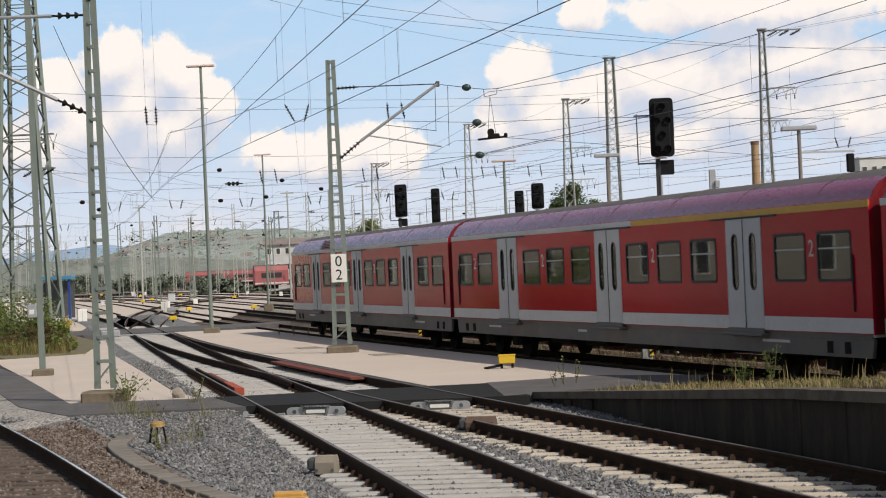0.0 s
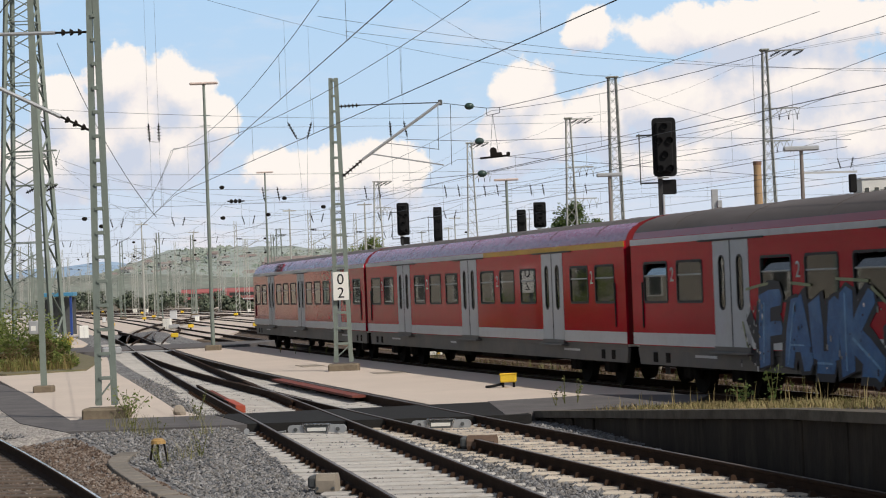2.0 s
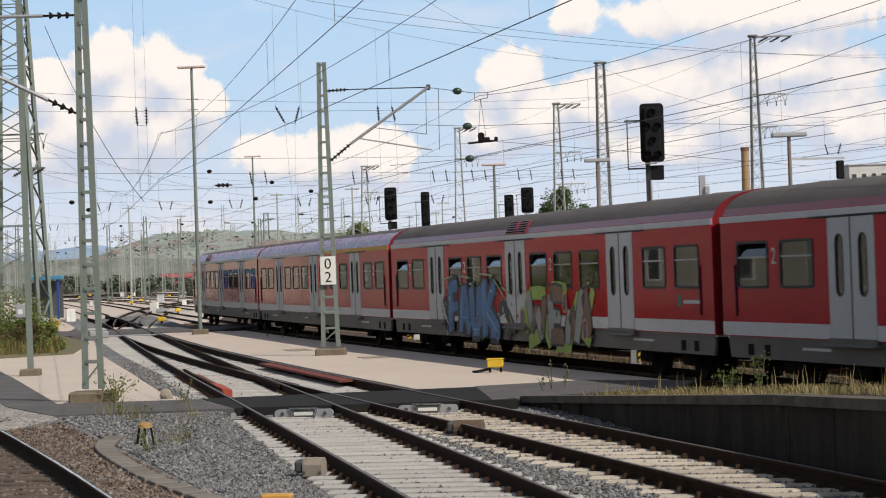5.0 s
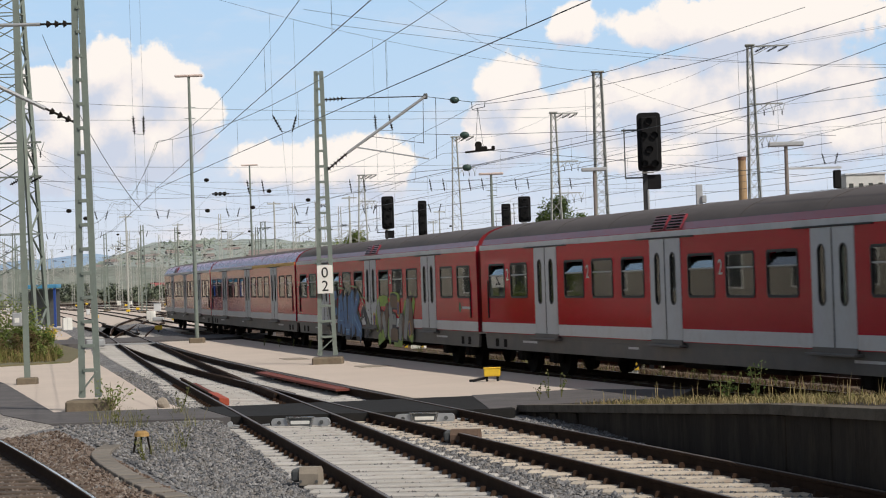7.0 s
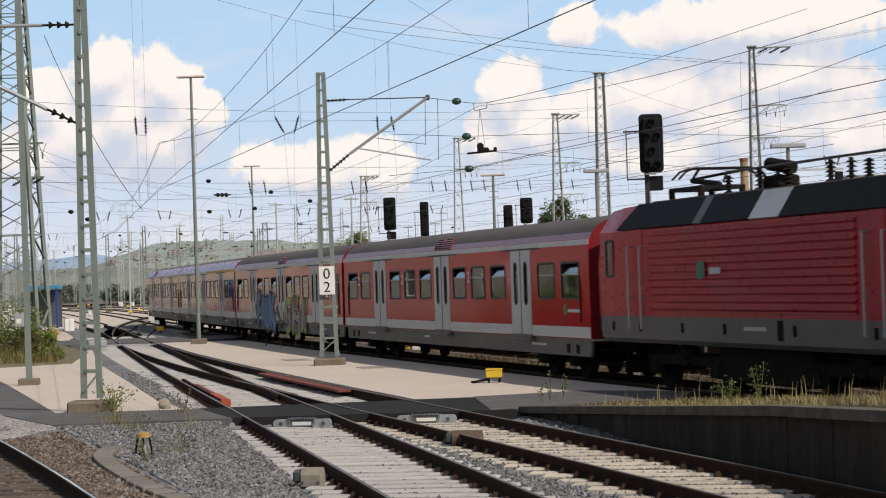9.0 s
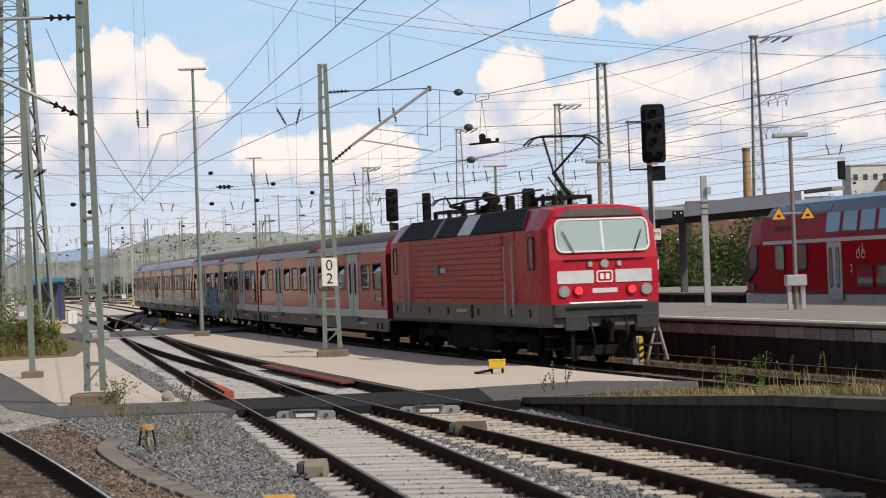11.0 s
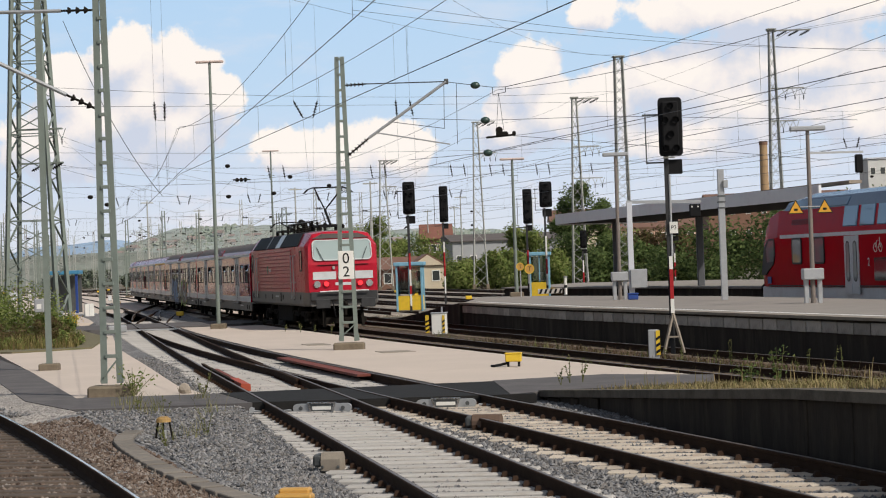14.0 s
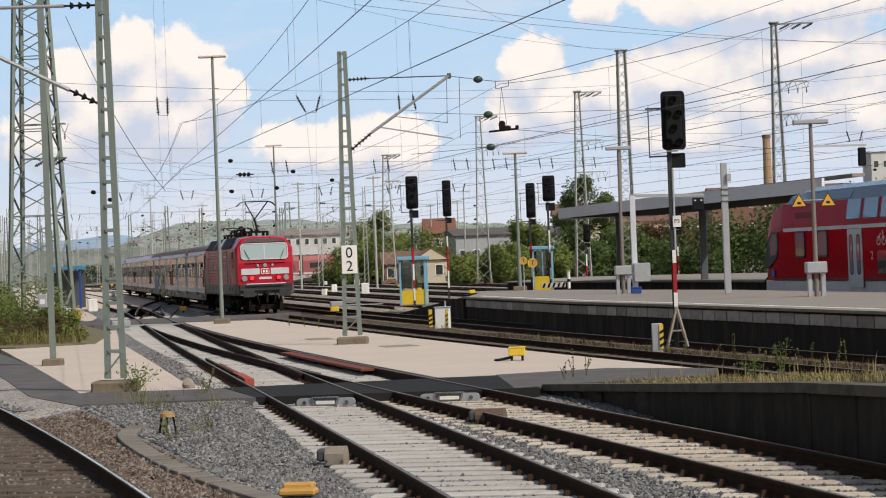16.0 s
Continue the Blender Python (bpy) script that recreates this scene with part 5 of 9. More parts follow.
def yard_lamp(label, x, y, height, reach=0.58, z=0.0, group="", mat="mast", r=0.09, up=0.10):
    t = thing("yard_lamp", label, "lamp post", pose(x, y, z, 0, 0, -2), group)
    part("pole", rod(BM(), (0, 0, 0.1), (0, 0, height), r, r * 0.6, n=12), M[mat], t)
    for s in (1, -1):
        if reach > 0.3:
            part("lamp_head", solid(BM(), (reach, 0.22, up), (s * reach / 2, 0, height), 0.03), M["white"] if up > 0.12 else M["lamp_pink"], t, "long flat lamp head")
    part("foot", solid(BM(), (0.62, 0.6, 0.45), (0, 0, -0.03), 0.04), M["foot"], t, "weathered concrete foot")
    for zz in (height * 0.88, height * 0.84):
        part("step", rod(BM(), (-0.22, 0, zz), (0.22, 0, zz), 0.015, n=6), M[mat], t)
    return t


# Warm sunlight is put into the housing colour.
M["lamp_pink"] = surface("sunlit_lamp_housing", (0.62, 0.50, 0.45), 0.5, vary=0.05, bump=0.0)
yard_lamp("tall slim grey yard lamp with a flat head", -9.22, 92.1, 11.0, group="yard lamps")
yard_lamp("tall slim grey yard lamp with a flat head", -11.5, 155, 10.6, group="yard lamps")
yard_lamp("slim grey platform lamp with a flat head", 3.35, 99.0, 6.1, 0.55, 0.76, "platform lamps")


def banded_post(t, x, y, z0, bands, w=0.09):
    """Red and white marking boards up a post."""
    for za, zb, mat in bands:
        part("marking_board", solid(BM(), (w, 0.02, zb - za), (x, y, (za + zb) / 2), 0.003), M[mat], t, "red or white marking board")


M["sign_red"] = surface("signal_red_enamel", (0.40, 0.012, 0.016), 0.45, vary=0.08, bump=0.02)
M["pale_green"] = surface("faded_sky_blue_paint", (0.20, 0.42, 0.56), 0.6, vary=0.12, dirt=(0.10, 0.20, 0.24), dirt_amount=0.4)
M["blue"] = surface("mid_blue_paint", (0.02, 0.06, 0.26), 0.5, vary=0.1)


def signal(label, x, y, z, head_w, head_h, head_z, mast_top, lower=True, bands=(), brace=False, name="railway_signal", side=0.08):
    """A light signal: black screen with hooded lamps on a mast with marking boards."""
    t = thing(name, label, "signal", pose(x, y, z, 0, 0, -3), "light signals")
    part("mast", solid(solid(solid(BM(), (0.11, 0.015, mast_top), (0, -0.08, mast_top / 2)), (0.11, 0.015, mast_top), (0, 0.08, mast_top / 2)), (0.015, 0.16, mast_top), (0, 0, mast_top / 2)), M["apron"], t)
    scr = part("screen", plate(BM(), rounded(head_w, head_h, head_w * 0.16), -0.04, 0.04, (side, head_z)), M["black"], t, "matt black signal screen")
    scr.location.y = -0.16
    part("lamp_case", solid(BM(), (head_w * 0.7, 0.24, head_h * 0.86), (side, -0.02, head_z), 0.03), M["black"], scr)
    n = 4
    for i in range(n):
        for dx in ((-0.22, 0.22) if i % 2 else (0.0,)):
            zz = head_z + head_h * (0.36 - 0.24 * i)
            bm = BM()
            rod(bm, (side + dx * head_w, -0.04, zz), (side + dx * head_w, -0.20, zz - 0.02), head_w * 0.13, head_w * 0.15, n=12, caps=False)
            h = part("hood", bm, M["black"], scr)
            part("lens", rod(BM(), (side + dx * head_w, -0.04, zz), (side + dx * head_w, -0.055, zz), head_w * 0.12, n=12), M["lens_red"] if i == 1 and dx > 0 else M["gasket"], scr)
    if lower:
        b = part("lower_screen", plate(BM(), rounded(head_w * 0.75, head_w * 0.62, 0.03), -0.08, 0.08, (side + 0.05, head_z - head_h / 2 - head_w * 0.45)), M["black"], t)
        part("white_rim", solid(BM(), (head_w * 0.5, 0.02, 0.04), (side - 0.05, -0.12, head_z - head_h / 2 - 0.03)), M["white"], t)
    ladder = part("cage", bar(bar(bar(BM(), (-0.48, 0.05, head_z - head_h * 0.62), (-0.48, 0.05, head_z + head_h * 0.25), 0.03, 0.03), (-0.55, 0.05, head_z + head_h * 0.22), (0, 0.05, head_z + head_h * 0.22), 0.04, 0.04), (-0.48, 0.05, head_z - head_h * 0.6), (0, 0.05, head_z - head_h * 0.6), 0.04, 0.04), M["dark_steel"], t)
    banded_post(t, 0.02, -0.11, 0, bands)
    if brace:
        for dx in (-0.24, 0.26):
            part("strut", bar(BM(), (0.02, -0.15, 1.0), (dx, -0.3, 0.02), 0.07, 0.05), M["old_concrete"], t, "pale splayed strut")
        part("strut_tie", bar(BM(), (-0.14, -0.24, 0.42), (0.18, -0.24, 0.42), 0.05, 0.04), M["old_concrete"], t)
    return t


M["lens_red"] = glow("lit_red_signal_lens", (0.9, 0.03, 0.02), 0.6)
big = signal("tall light signal with a black screen and red-white marking", 5.66, 55.0, ZC, 0.58, 1.44, 5.58, 4.95,
             bands=((0.98, 1.35, "white"), (1.35, 2.08, "sign_red"), (2.08, 2.40, "white")), brace=True, side=0.12)
part("number_plate", solid(BM(), (0.20, 0.012, 0.28), (0.12, -0.13, 3.10)), M["white"], big, "white plate with dark letters")
writing("P3", 0.14, M["black"], big, pose(0.12, -0.138, 3.10, 90, 0, 0), "dark signal letters", "letters")
part("conduit", rod(BM(), (0.06, -0.09, 2.4), (0.06, -0.09, 4.4), 0.028, n=8), M["galvanised"], big)
signal("light signal behind the telephone booth", -1.50, 110.0, 0, 0.60, 1.60, 5.62, 5.0, bands=((0.9, 1.3, "sign_red"), (1.3, 2.1, "white"), (0.3, 0.9, "white"), (2.1, 2.9, "sign_red")))
signal("slim light signal with stacked black screens", 0.25, 130.0, 0, 0.50, 2.1, 5.8, 5.0, bands=((0.6, 1.6, "white"), (1.6, 3.0, "sign_red"), (3.0, 3.6, "white")))
signal("slim light signal with stacked black screens", 4.80, 122.0, 0.7, 0.50, 1.9, 4.6, 3.9, bands=((0.4, 1.2, "white"), (1.2, 2.2, "sign_red")))
signal("light signal with a broad black screen on the platform", 5.62, 118.0, 0.7, 0.66, 1.35, 5.1, 4.4, bands=((0.3, 0.9, "white"), (0.9, 1.7, "sign_red"), (1.7, 2.9, "white")))
signal("far light signal under the platform roof", 9.6, 150.0, -0.36, 0.45, 1.2, 4.0, 3.2, bands=((0.4, 1.1, "white"), (1.1, 1.8, "sign_red"), (1.8, 2.6, "white")))
signal("far light signal under the platform roof", 14.7, 140.0, -0.1, 0.45, 1.2, 4.3, 3.2, bands=((0.4, 1.1, "white"), (1.1, 2.0, "sign_red"), (2.0, 2.6, "white")))

# lattice headspan masts on the far side
lattice_tower("lattice_mast", "pale lattice mast of the headspan", 14.45, 174, 18.0, 1.10, 0.58, 0.75, (), 3, "grey_mast", 0.11, brace=0.045)
lattice_tower("lattice_mast", "pale lattice mast with side arms", 11.9, 190, 16.1, 1.25, 0.35, 0.95, ((16.0, 2.1), (11.9, 2.0), (9.2, 2.2)), 0, "pale_mast", 0.10, brace=0.04)
lattice_tower("lattice_mast", "pale lattice mast with side arms", 3.9, 217, 16.0, 1.3, 0.4, 1.1, ((16.0, 1.9), (13.0, 1.9)), 0, "pale_mast", 0.10, brace=0.04)
lattice_tower("lattice_mast", "pale lattice mast with side arms", -5.6, 230, 13.2, 1.4, 0.45, 1.1, ((13.2, 1.6), (10.5, 1.4)), 0, "pale_mast", 0.10, brace=0.04)
lattice_tower("lattice_mast", "tall pale lattice mast with side arms", 24.0, 158, 18.1, 1.05, 0.30, 0.85, ((18.0, 2.8), (13.9, 2.2), (11.6, 1.6)), 0, "grey_mast", 0.09, brace=0.04)
lattice_tower("lattice_mast", "dark lattice mast far down the yard", -29, 420, 14, 1.4, 0.8, 1.2, ((13, 1.5),), 0, "mast", 0.12)
lattice_tower("lattice_mast", "pale lattice mast far down the yard", -13.3, 300, 13, 1.1, 0.5, 1.2, ((12.8, 1.6),), 0, "pale_mast", 0.1)

# many slim masts down the yard
random.seed(11)
proto = ladder_mast("yard_mast", "slim grey mast with a side bracket far down the yard", -27, 250, 9.0, 0.5, 0.25, 1.1, (0.9, 0.7))
part("bracket", rod(rod(BM(), (0, 0, 6.0), (2.6, 0, 7.4), 0.035, n=5), (0, 0, 7.6), (2.6, 0, 7.4), 0.02, n=5), M["mast"], proto)
part("registration_tube", rod(BM(), (0.9, 0, 6.5), (2.7, 0, 5.7), 0.02, n=5), M["mast"], proto)
tagged(proto, group="masts down the yard")
for i in range(34):
    y = 230 + 520 * (i / 34) ** 1.3 + random.uniform(-12, 12)
    x = -0.155 * y + random.uniform(-0.055, 0.10) * y
    copy_thing(proto, pose(x, y, -0.2, 0, 0, random.choice((0, 180)) + random.uniform(-8, 8)))
thin = thing("portal_mast", "thin pale lattice mast with wire brackets far down the yard", "mast", pose(-40, 300, -0.2), "thin masts down the yard")
bm = BM()
for sx in (-0.2, 0.2):
    bar(bm, (sx, 0, 0), (sx * 0.55, 0, 9.5), 0.07, 0.07)
for k in range(18):
    bar(bm, (-0.19 + 0.005 * k, 0, 0.5 * k + 0.2), (0.19 - 0.005 * k, 0, 0.5 * k + 0.7), 0.04, 0.04)
part("lattice_shaft", bm, M["pale_mast"], thin)
part("bracket", rod(rod(rod(BM(), (0, 0, 6.2), (2.4, 0, 7.5), 0.04, n=5), (0, 0, 7.7), (2.4, 0, 7.5), 0.025, n=5), (0.8, 0, 6.6), (2.5, 0, 5.8), 0.025, n=5), M["pale_mast"], thin)
part("insulator", insulator_string(BM(), (0.1, 0, 7.7), (0.7, 0, 7.65), 0.09, 3), M["under"], thin)
for i in range(70):
    y = 240 + 600 * (i / 70) ** 1.2 + random.uniform(-10, 10)
    x = y * random.uniform(-0.20, -0.03)
    if abs(x - line_c(min(y, 330))) > 2.6 or y > 330:
        copy_thing(thin, pose(x, y, -0.2, 0, 0, random.choice((0, 180)) + random.uniform(-12, 12)) @ Matrix.Scale(random.uniform(0.85, 1.2), 4))
slim = thing("yard_pole", "slim grey pole with a short cross arm", "pole", pose(-30, 280, -0.2), "poles down the yard")
part("shaft", rod(BM(), (0, 0, 0), (0, 0, 10.5), 0.12, 0.07, n=8), M["pale_mast"], slim)
part("cross_arm", solid(BM(), (1.4, 0.12, 0.12), (0, 0, 10.3), 0.02), M["pale_mast"], slim)
for i in range(16):
    y = 200 + 420 * (i / 16) ** 1.2 + random.uniform(-12, 12)
    x = -0.15 * y + random.uniform(-0.05, 0.22) * y
    copy_thing(slim, pose(x, y, -0.2, 0, 0, random.uniform(-30, 30)))


# ---------------------------------------------------------------- overhead line
def overhead(name, label, f, y0, y1, supports, z=5.5, up=1.35, stagger=0.2, messenger=True):
    """Contact wire and messenger wire over a track, with droppers, between supports."""
    t = thing(name, label, "overhead line", group="overhead lines")
    sup = [y0] + [s for s in supports if y0 < s < y1] + [y1]
    contact, mess = BM(), BM()
    for i, (a, b) in enumerate(zip(sup[:-1], sup[1:])):
        sa, sb = stagger * (-1) ** i, -stagger * (-1) ** i
        pa, pb = (f(a) + sa, a, z), (f(b) + sb, b, z)
        wire_mesh(contact, pa, pb, 0, 0.008)
        sag = 0.75 * min(1, (b - a) / 50)
        wire_mesh(mess, (pa[0], a, z + up), (pb[0], b, z + up), sag, 0.0065, 14)
        k = max(2, int((b - a) / 7.5))
        for j in range(1, k):
            u = j / k
            x, y = pa[0] + (pb[0] - pa[0]) * u, a + (b - a) * u
            part("dropper", rod(BM(), (x, y, z), (x, y, z + up - 4 * sag * u * (1 - u)), 0.0035, n=3, caps=False), M["wire"], t)
    part("contact_wire", contact, M["wire"], t)
    part("messenger_wire", mess, M["wire"], t)
    return t


def wire_a(y):
    return 3.83 - 0.1704 * y if y <= 70 else line_a(y)


def wire_b(y):
    return 7.93 - 0.2278 * y if y <= 70 else line_b(y)


overhead("overhead_line", "contact and messenger wire over the turnout", wire_a, 20, 150, (70, 118), 5.45, 1.40, 0.0)
overhead("overhead_line", "contact and messenger wire over the curved track", wire_b, 20, 150, (70, 118), 5.45, 1.45, 0.0)
overhead("overhead_line", "contact and messenger wire over the train's track", line_c, 15, 330, (26, 63.4, 118, 172, 240), 5.50, 1.7, 0.25)
overhead("overhead_line", "contact and messenger wire over the platform track", line_d, 15, 330, (44, 84, 128, 174, 240), 5.50, 1.5, 0.25)
overhead("overhead_line", "contact and messenger wire over the old track", line_e, 14, 120, (43, 90), 5.60, 1.5, 0.2)
for k, dx in enumerate((8.6, 13.5, 18.5, 24.0)):
    overhead("overhead_line", "contact and messenger wire over a far track", lambda y, d=dx: line_c(y) + d, 60, 330, (110 + 6 * k, 170 + 3 * k, 240), 5.6, 1.5, 0.25)
for k, dx in enumerate((-6, -10.5, -15)):
    overhead("overhead_line", "contact and messenger wire over a far track", lambda y, d=dx: line_c(y) + d, 130, 520, (190 + 6 * k, 250 + 3 * k, 330, 420), 5.6, 1.5, 0.25)


def headspan(label, a, b, top, upper, lower, sag, drops):
    """Cross ropes between two towers with hanging insulators and weights."""
    t = thing("headspan", label, "cross span", group="headspans")
    a, b = Vector(a), Vector(b)
    bm = BM()
    wire_mesh(bm, (*a.xy, top), (*b.xy, top), sag, 0.010, 20)
    part("top_rope", bm, M["wire"], t)
    for zz in (upper, lower):
        bm = BM()
        wire_mesh(bm, (*a.xy, zz), (*b.xy, zz), 0.15, 0.009, 8)
        part("cross_wire", bm, M["wire"], t)
    for u in drops:
        p = a.lerp(b, u)
        z0 = top - 4 * sag * u * (1 - u)
        part("hanger", rod(BM(), (p.x, p.y, upper), (p.x, p.y, z0), 0.008, n=4), M["wire"], t)
        part("insulator", insulator_string(BM(), (p.x, p.y, upper - 0.05), (p.x + 0.25, p.y, upper - 0.95), 0.07, 5), M["under"], t, "brown ribbed insulator")
        part("insulator", insulator_string(BM(), (p.x + 1.3, p.y, upper - 0.05), (p.x + 1.05, p.y, upper - 0.95), 0.07, 5), M["under"], t, "brown ribbed insulator")
        for dz in (0.0, -1.4):
            bm = BM()
            bmesh.ops.create_uvsphere(bm, u_segments=10, v_segments=7, radius=0.12, matrix=Matrix.Translation((p.x + 2.2, p.y, lower - 0.4 + dz)) @ Matrix.Diagonal((1.3, 1, 0.85, 1)))
            part("egg_insulator", bm, M["under"], t, "dark egg-shaped insulator", smooth=True)
    return t


def egg(parent, x, y, z, r=0.12, mat="under"):
    bm = BM()
    bmesh.ops.create_uvsphere(bm, u_segments=12, v_segments=8, radius=r, matrix=Matrix.Translation((x, y, z)) @ Matrix.Diagonal((1.3, 1, 0.95, 1)))
    part("egg_insulator", bm, M[mat], parent, "egg-shaped insulator", smooth=True)


def main_headspan():
    """The cross span from the tall tower to the grey lattice mast, with hung insulator pairs."""
    t = thing("headspan", "cross ropes of the headspan over the tracks", "cross span", group="headspans")
    a, b = Vector((-20.7, 119)), Vector((14.2, 173.6))
    for name, za, zb, sag in (("top_rope", 21.2, 18.0, 1.2), ("cross_wire", 11.47, 14.5, 0.1), ("cross_wire", 12.5, 15.3, 0.5), ("cross_wire", 7.1, 9.3, 0.1), ("cross_wire", 8.2, 9.7, 0.15), ("cross_wire", 9.0, 11.0, 0.2)):
        bm = BM()
        wire_mesh(bm, (*a, za), (*b, zb), sag, 0.010, 20)
        part(name, bm, M["wire"], t)
    for u, lean in ((0.138, 0.05), (0.152, 0.0), (0.344, 0.55), (0.383, -0.30), (0.520, 0.05), (0.546, 0.20)):
        p = a.lerp(b, u)
        upper = 11.47 + 3.03 * u + 0.10
        part("hanger", rod(BM(), (*p, upper), (*p, 21.2 - 3.2 * u - 4.8 * u * (1 - u)), 0.006, n=4), M["wire"], t)
        part("insulator", insulator_string(BM(), (*p, upper + 0.1), (p.x + lean, p.y, upper - 0.95), 0.075, 5), M["under"], t, "brown ribbed insulator")
        part("lower_hanger", rod(BM(), (p.x + lean, p.y, upper - 0.95), (p.x + lean * 1.4, p.y, 7.1 + 2.2 * u), 0.006, n=4), M["wire"], t)
    for u0, u1, w in ((0.139, 0.152, 0.0), (0.358, 0.375, 0.0), (0.521, 0.550, 0.0)):
        p, q = a.lerp(b, u0), a.lerp(b, u1)
        part("link", rod(BM(), (*p, 10.65 + 3.03 * u0), (*q, 10.60 + 3.03 * u1), 0.014, n=5), M["wire"], t)
    for x, y, z in ((-12.36, 132, 8.57), (-9.03, 137.2, 8.01), (-12.36, 132, 6.76), (-6.82, 140.7, 7.52), (-9.96, 135.8, 6.99), (-18.93, 121.7, 6.65), (-18.2, 122.9, 6.25)):
        egg(t, x, y, z)
    for u in (0.30, 0.47, 0.62, 0.70, 0.80, 0.90):
        p = a.lerp(b, u)
        for dx in (0.0, 0.9):
            part("insulator", insulator_string(BM(), (p.x + dx, p.y, 8.2 + 1.5 * u), (p.x + dx + 0.12, p.y, 7.35 + 1.5 * u), 0.05, 4), M["under"], t, "brown ribbed insulator")
    part("insulator", insulator_string(BM(), (*a.lerp(b, 0.247), 7.75), (*a.lerp(b, 0.272), 7.80), 0.09, 3), M["under"], t, "brown ribbed insulator")


main_headspan()


def tie_span():
    """Wires strung from the sign mast's arm towards the platform, with green egg insulators."""
    t = thing("tie_span", "thin tie wires with green egg insulators and a pulley", "cross span", group="headspans")
    for ends, r in ((((0.36, 63.4, 7.48), (1.17, 63, 7.32), (1.65, 63, 7.25), (2.03, 63, 7.25), (3.45, 63, 7.52), (5.9, 63, 8.07), (14.2, 80, 11.6)), 0.009),
                    (((-0.67, 63, 6.45), (1.42, 63, 6.32), (5.0, 63, 6.31), (14.0, 74, 6.6)), 0.007),
                    (((-0.8, 63, 5.28), (1.46, 63, 5.40), (4.02, 63, 5.82), (12.0, 72, 7.4)), 0.007),
                    (((1.82, 63, 5.9), (3.37, 63, 5.73), (5.6, 63, 5.48), (13.0, 74, 5.3)), 0.007)):
        for p, q in zip(ends[:-1], ends[1:]):
            bm = BM()
            wire_mesh(bm, p, q, 0, r)
            part("strand", bm, M["wire"], t)
    for x, z in ((1.17, 7.32), (1.42, 6.32), (1.46, 5.40)):
        egg(t, x, 63, z, 0.105, "green_egg")
    part("bridle", rod(rod(rod(BM(), (1.65, 63, 7.25), (1.66, 63, 7.03), 0.010, n=5), (1.66, 63, 7.03), (2.02, 63, 7.10), 0.010, n=5), (2.02, 63, 7.10), (2.03, 63, 7.25), 0.010, n=5), M["wire"], t)
    for dx in (-0.10, 0.12):
        part("suspension", rod(BM(), (1.82, 63, 7.08), (1.82 + dx, 63, 5.98), 0.006, n=4), M["wire"], t)
    part("loop_wire", rod(BM(), (0.64, 63, 7.39), (0.61, 63, 5.68), 0.008, n=4), M["wire"], t)
    part("pulley", rod(BM(), (1.80, 62.96, 6.03), (1.80, 63.04, 6.03), 0.10, n=16), M["under"], t, "dark pulley wheel")
    part("yoke", solid(solid(solid(BM(), (0.80, 0.05, 0.06), (1.82, 63, 5.86), 0.015, pose(0, 0, 0, 0, -4)), (0.34, 0.07, 0.14), (1.88, 63, 5.92), 0.03), (0.10, 0.08, 0.12), (2.22, 63, 5.93), 0.02), M["under"], t, "dark steel yoke")


M["green_egg"] = surface("dark_green_glazed_insulator", (0.03, 0.06, 0.05), 0.35, vary=0.1, bump=0.0)
tie_span()
headspan("cross ropes of a far headspan", (-36, 215), (11.7, 232), 15.0, 10.0, 8.0, 3.4, (0.1, 0.22, 0.36, 0.5, 0.64, 0.78))
headspan("cross ropes of a far headspan", (-58, 310), (4, 330), 15.5, 10.5, 8.2, 3.4, (0.1, 0.2, 0.3, 0.42, 0.55, 0.68, 0.82))
headspan("cross ropes on the platform side", (14.5, 174), (52, 190), 17.6, 11.5, 8.6, 4.0, (0.5,))
headspan("cross ropes of a far headspan", (-75, 420), (10, 440), 16, 11, 8.5, 4.0, (0.1, 0.2, 0.3, 0.4, 0.5, 0.62, 0.75))


def feeder(a, b, sag, r=0.008):
    t = thing("feeder_line", "bare feeder wire high over the yard", "wire", group="feeder wires")
    bm = BM()
    wire_mesh(bm, a, b, sag, r, 14)
    part("strand", bm, M["wire"], t)


for a, b, sag in (((24.5, 158, 17.9), (46, 96, 17.6), 0.5), ((25.6, 158, 17.9), (47, 96, 17.9), 0.5), ((26.0, 158, 13.8), (44, 96, 12.2), 0.4),
                  ((11.9, 190, 16.0), (24.0, 158, 17.9), 0.8), ((3.9, 217, 16.0), (11.9, 190, 16.0), 0.8), ((3.9, 217, 13.0), (24.0, 158, 13.8), 1.4),
                  ((14.5, 174, 18.2), (-3.0, 84, 15.0), 1.5), ((-3.0, 84, 12.0), (34, 128, 13.8), 0.8), ((-4.0, 84, 12.6), (34, 124, 13.0), 0.8),
                  ((-20.5, 118, 10.1), (-9.0, 170, 8.0), 0.8), ((-20.5, 118, 8.3), (-9.5, 165, 6.8), 0.6), ((-20.5, 118, 10.3), (-26, 240, 8.2), 1.0),
                  ((-20.5, 118, 8.4), (-5.6, 230, 12.9), 1.4), ((-5.6, 230, 10.5), (11.9, 190, 11.8), 1.0), ((-5.6, 230, 13.1), (3.9, 217, 15.8), 0.5),
                  ((14.5, 174, 12.0), (40, 140, 12.5), 0.6), ((14.5, 174, 9.8), (40, 140, 9.9), 0.5)):
    feeder(a, b, sag)

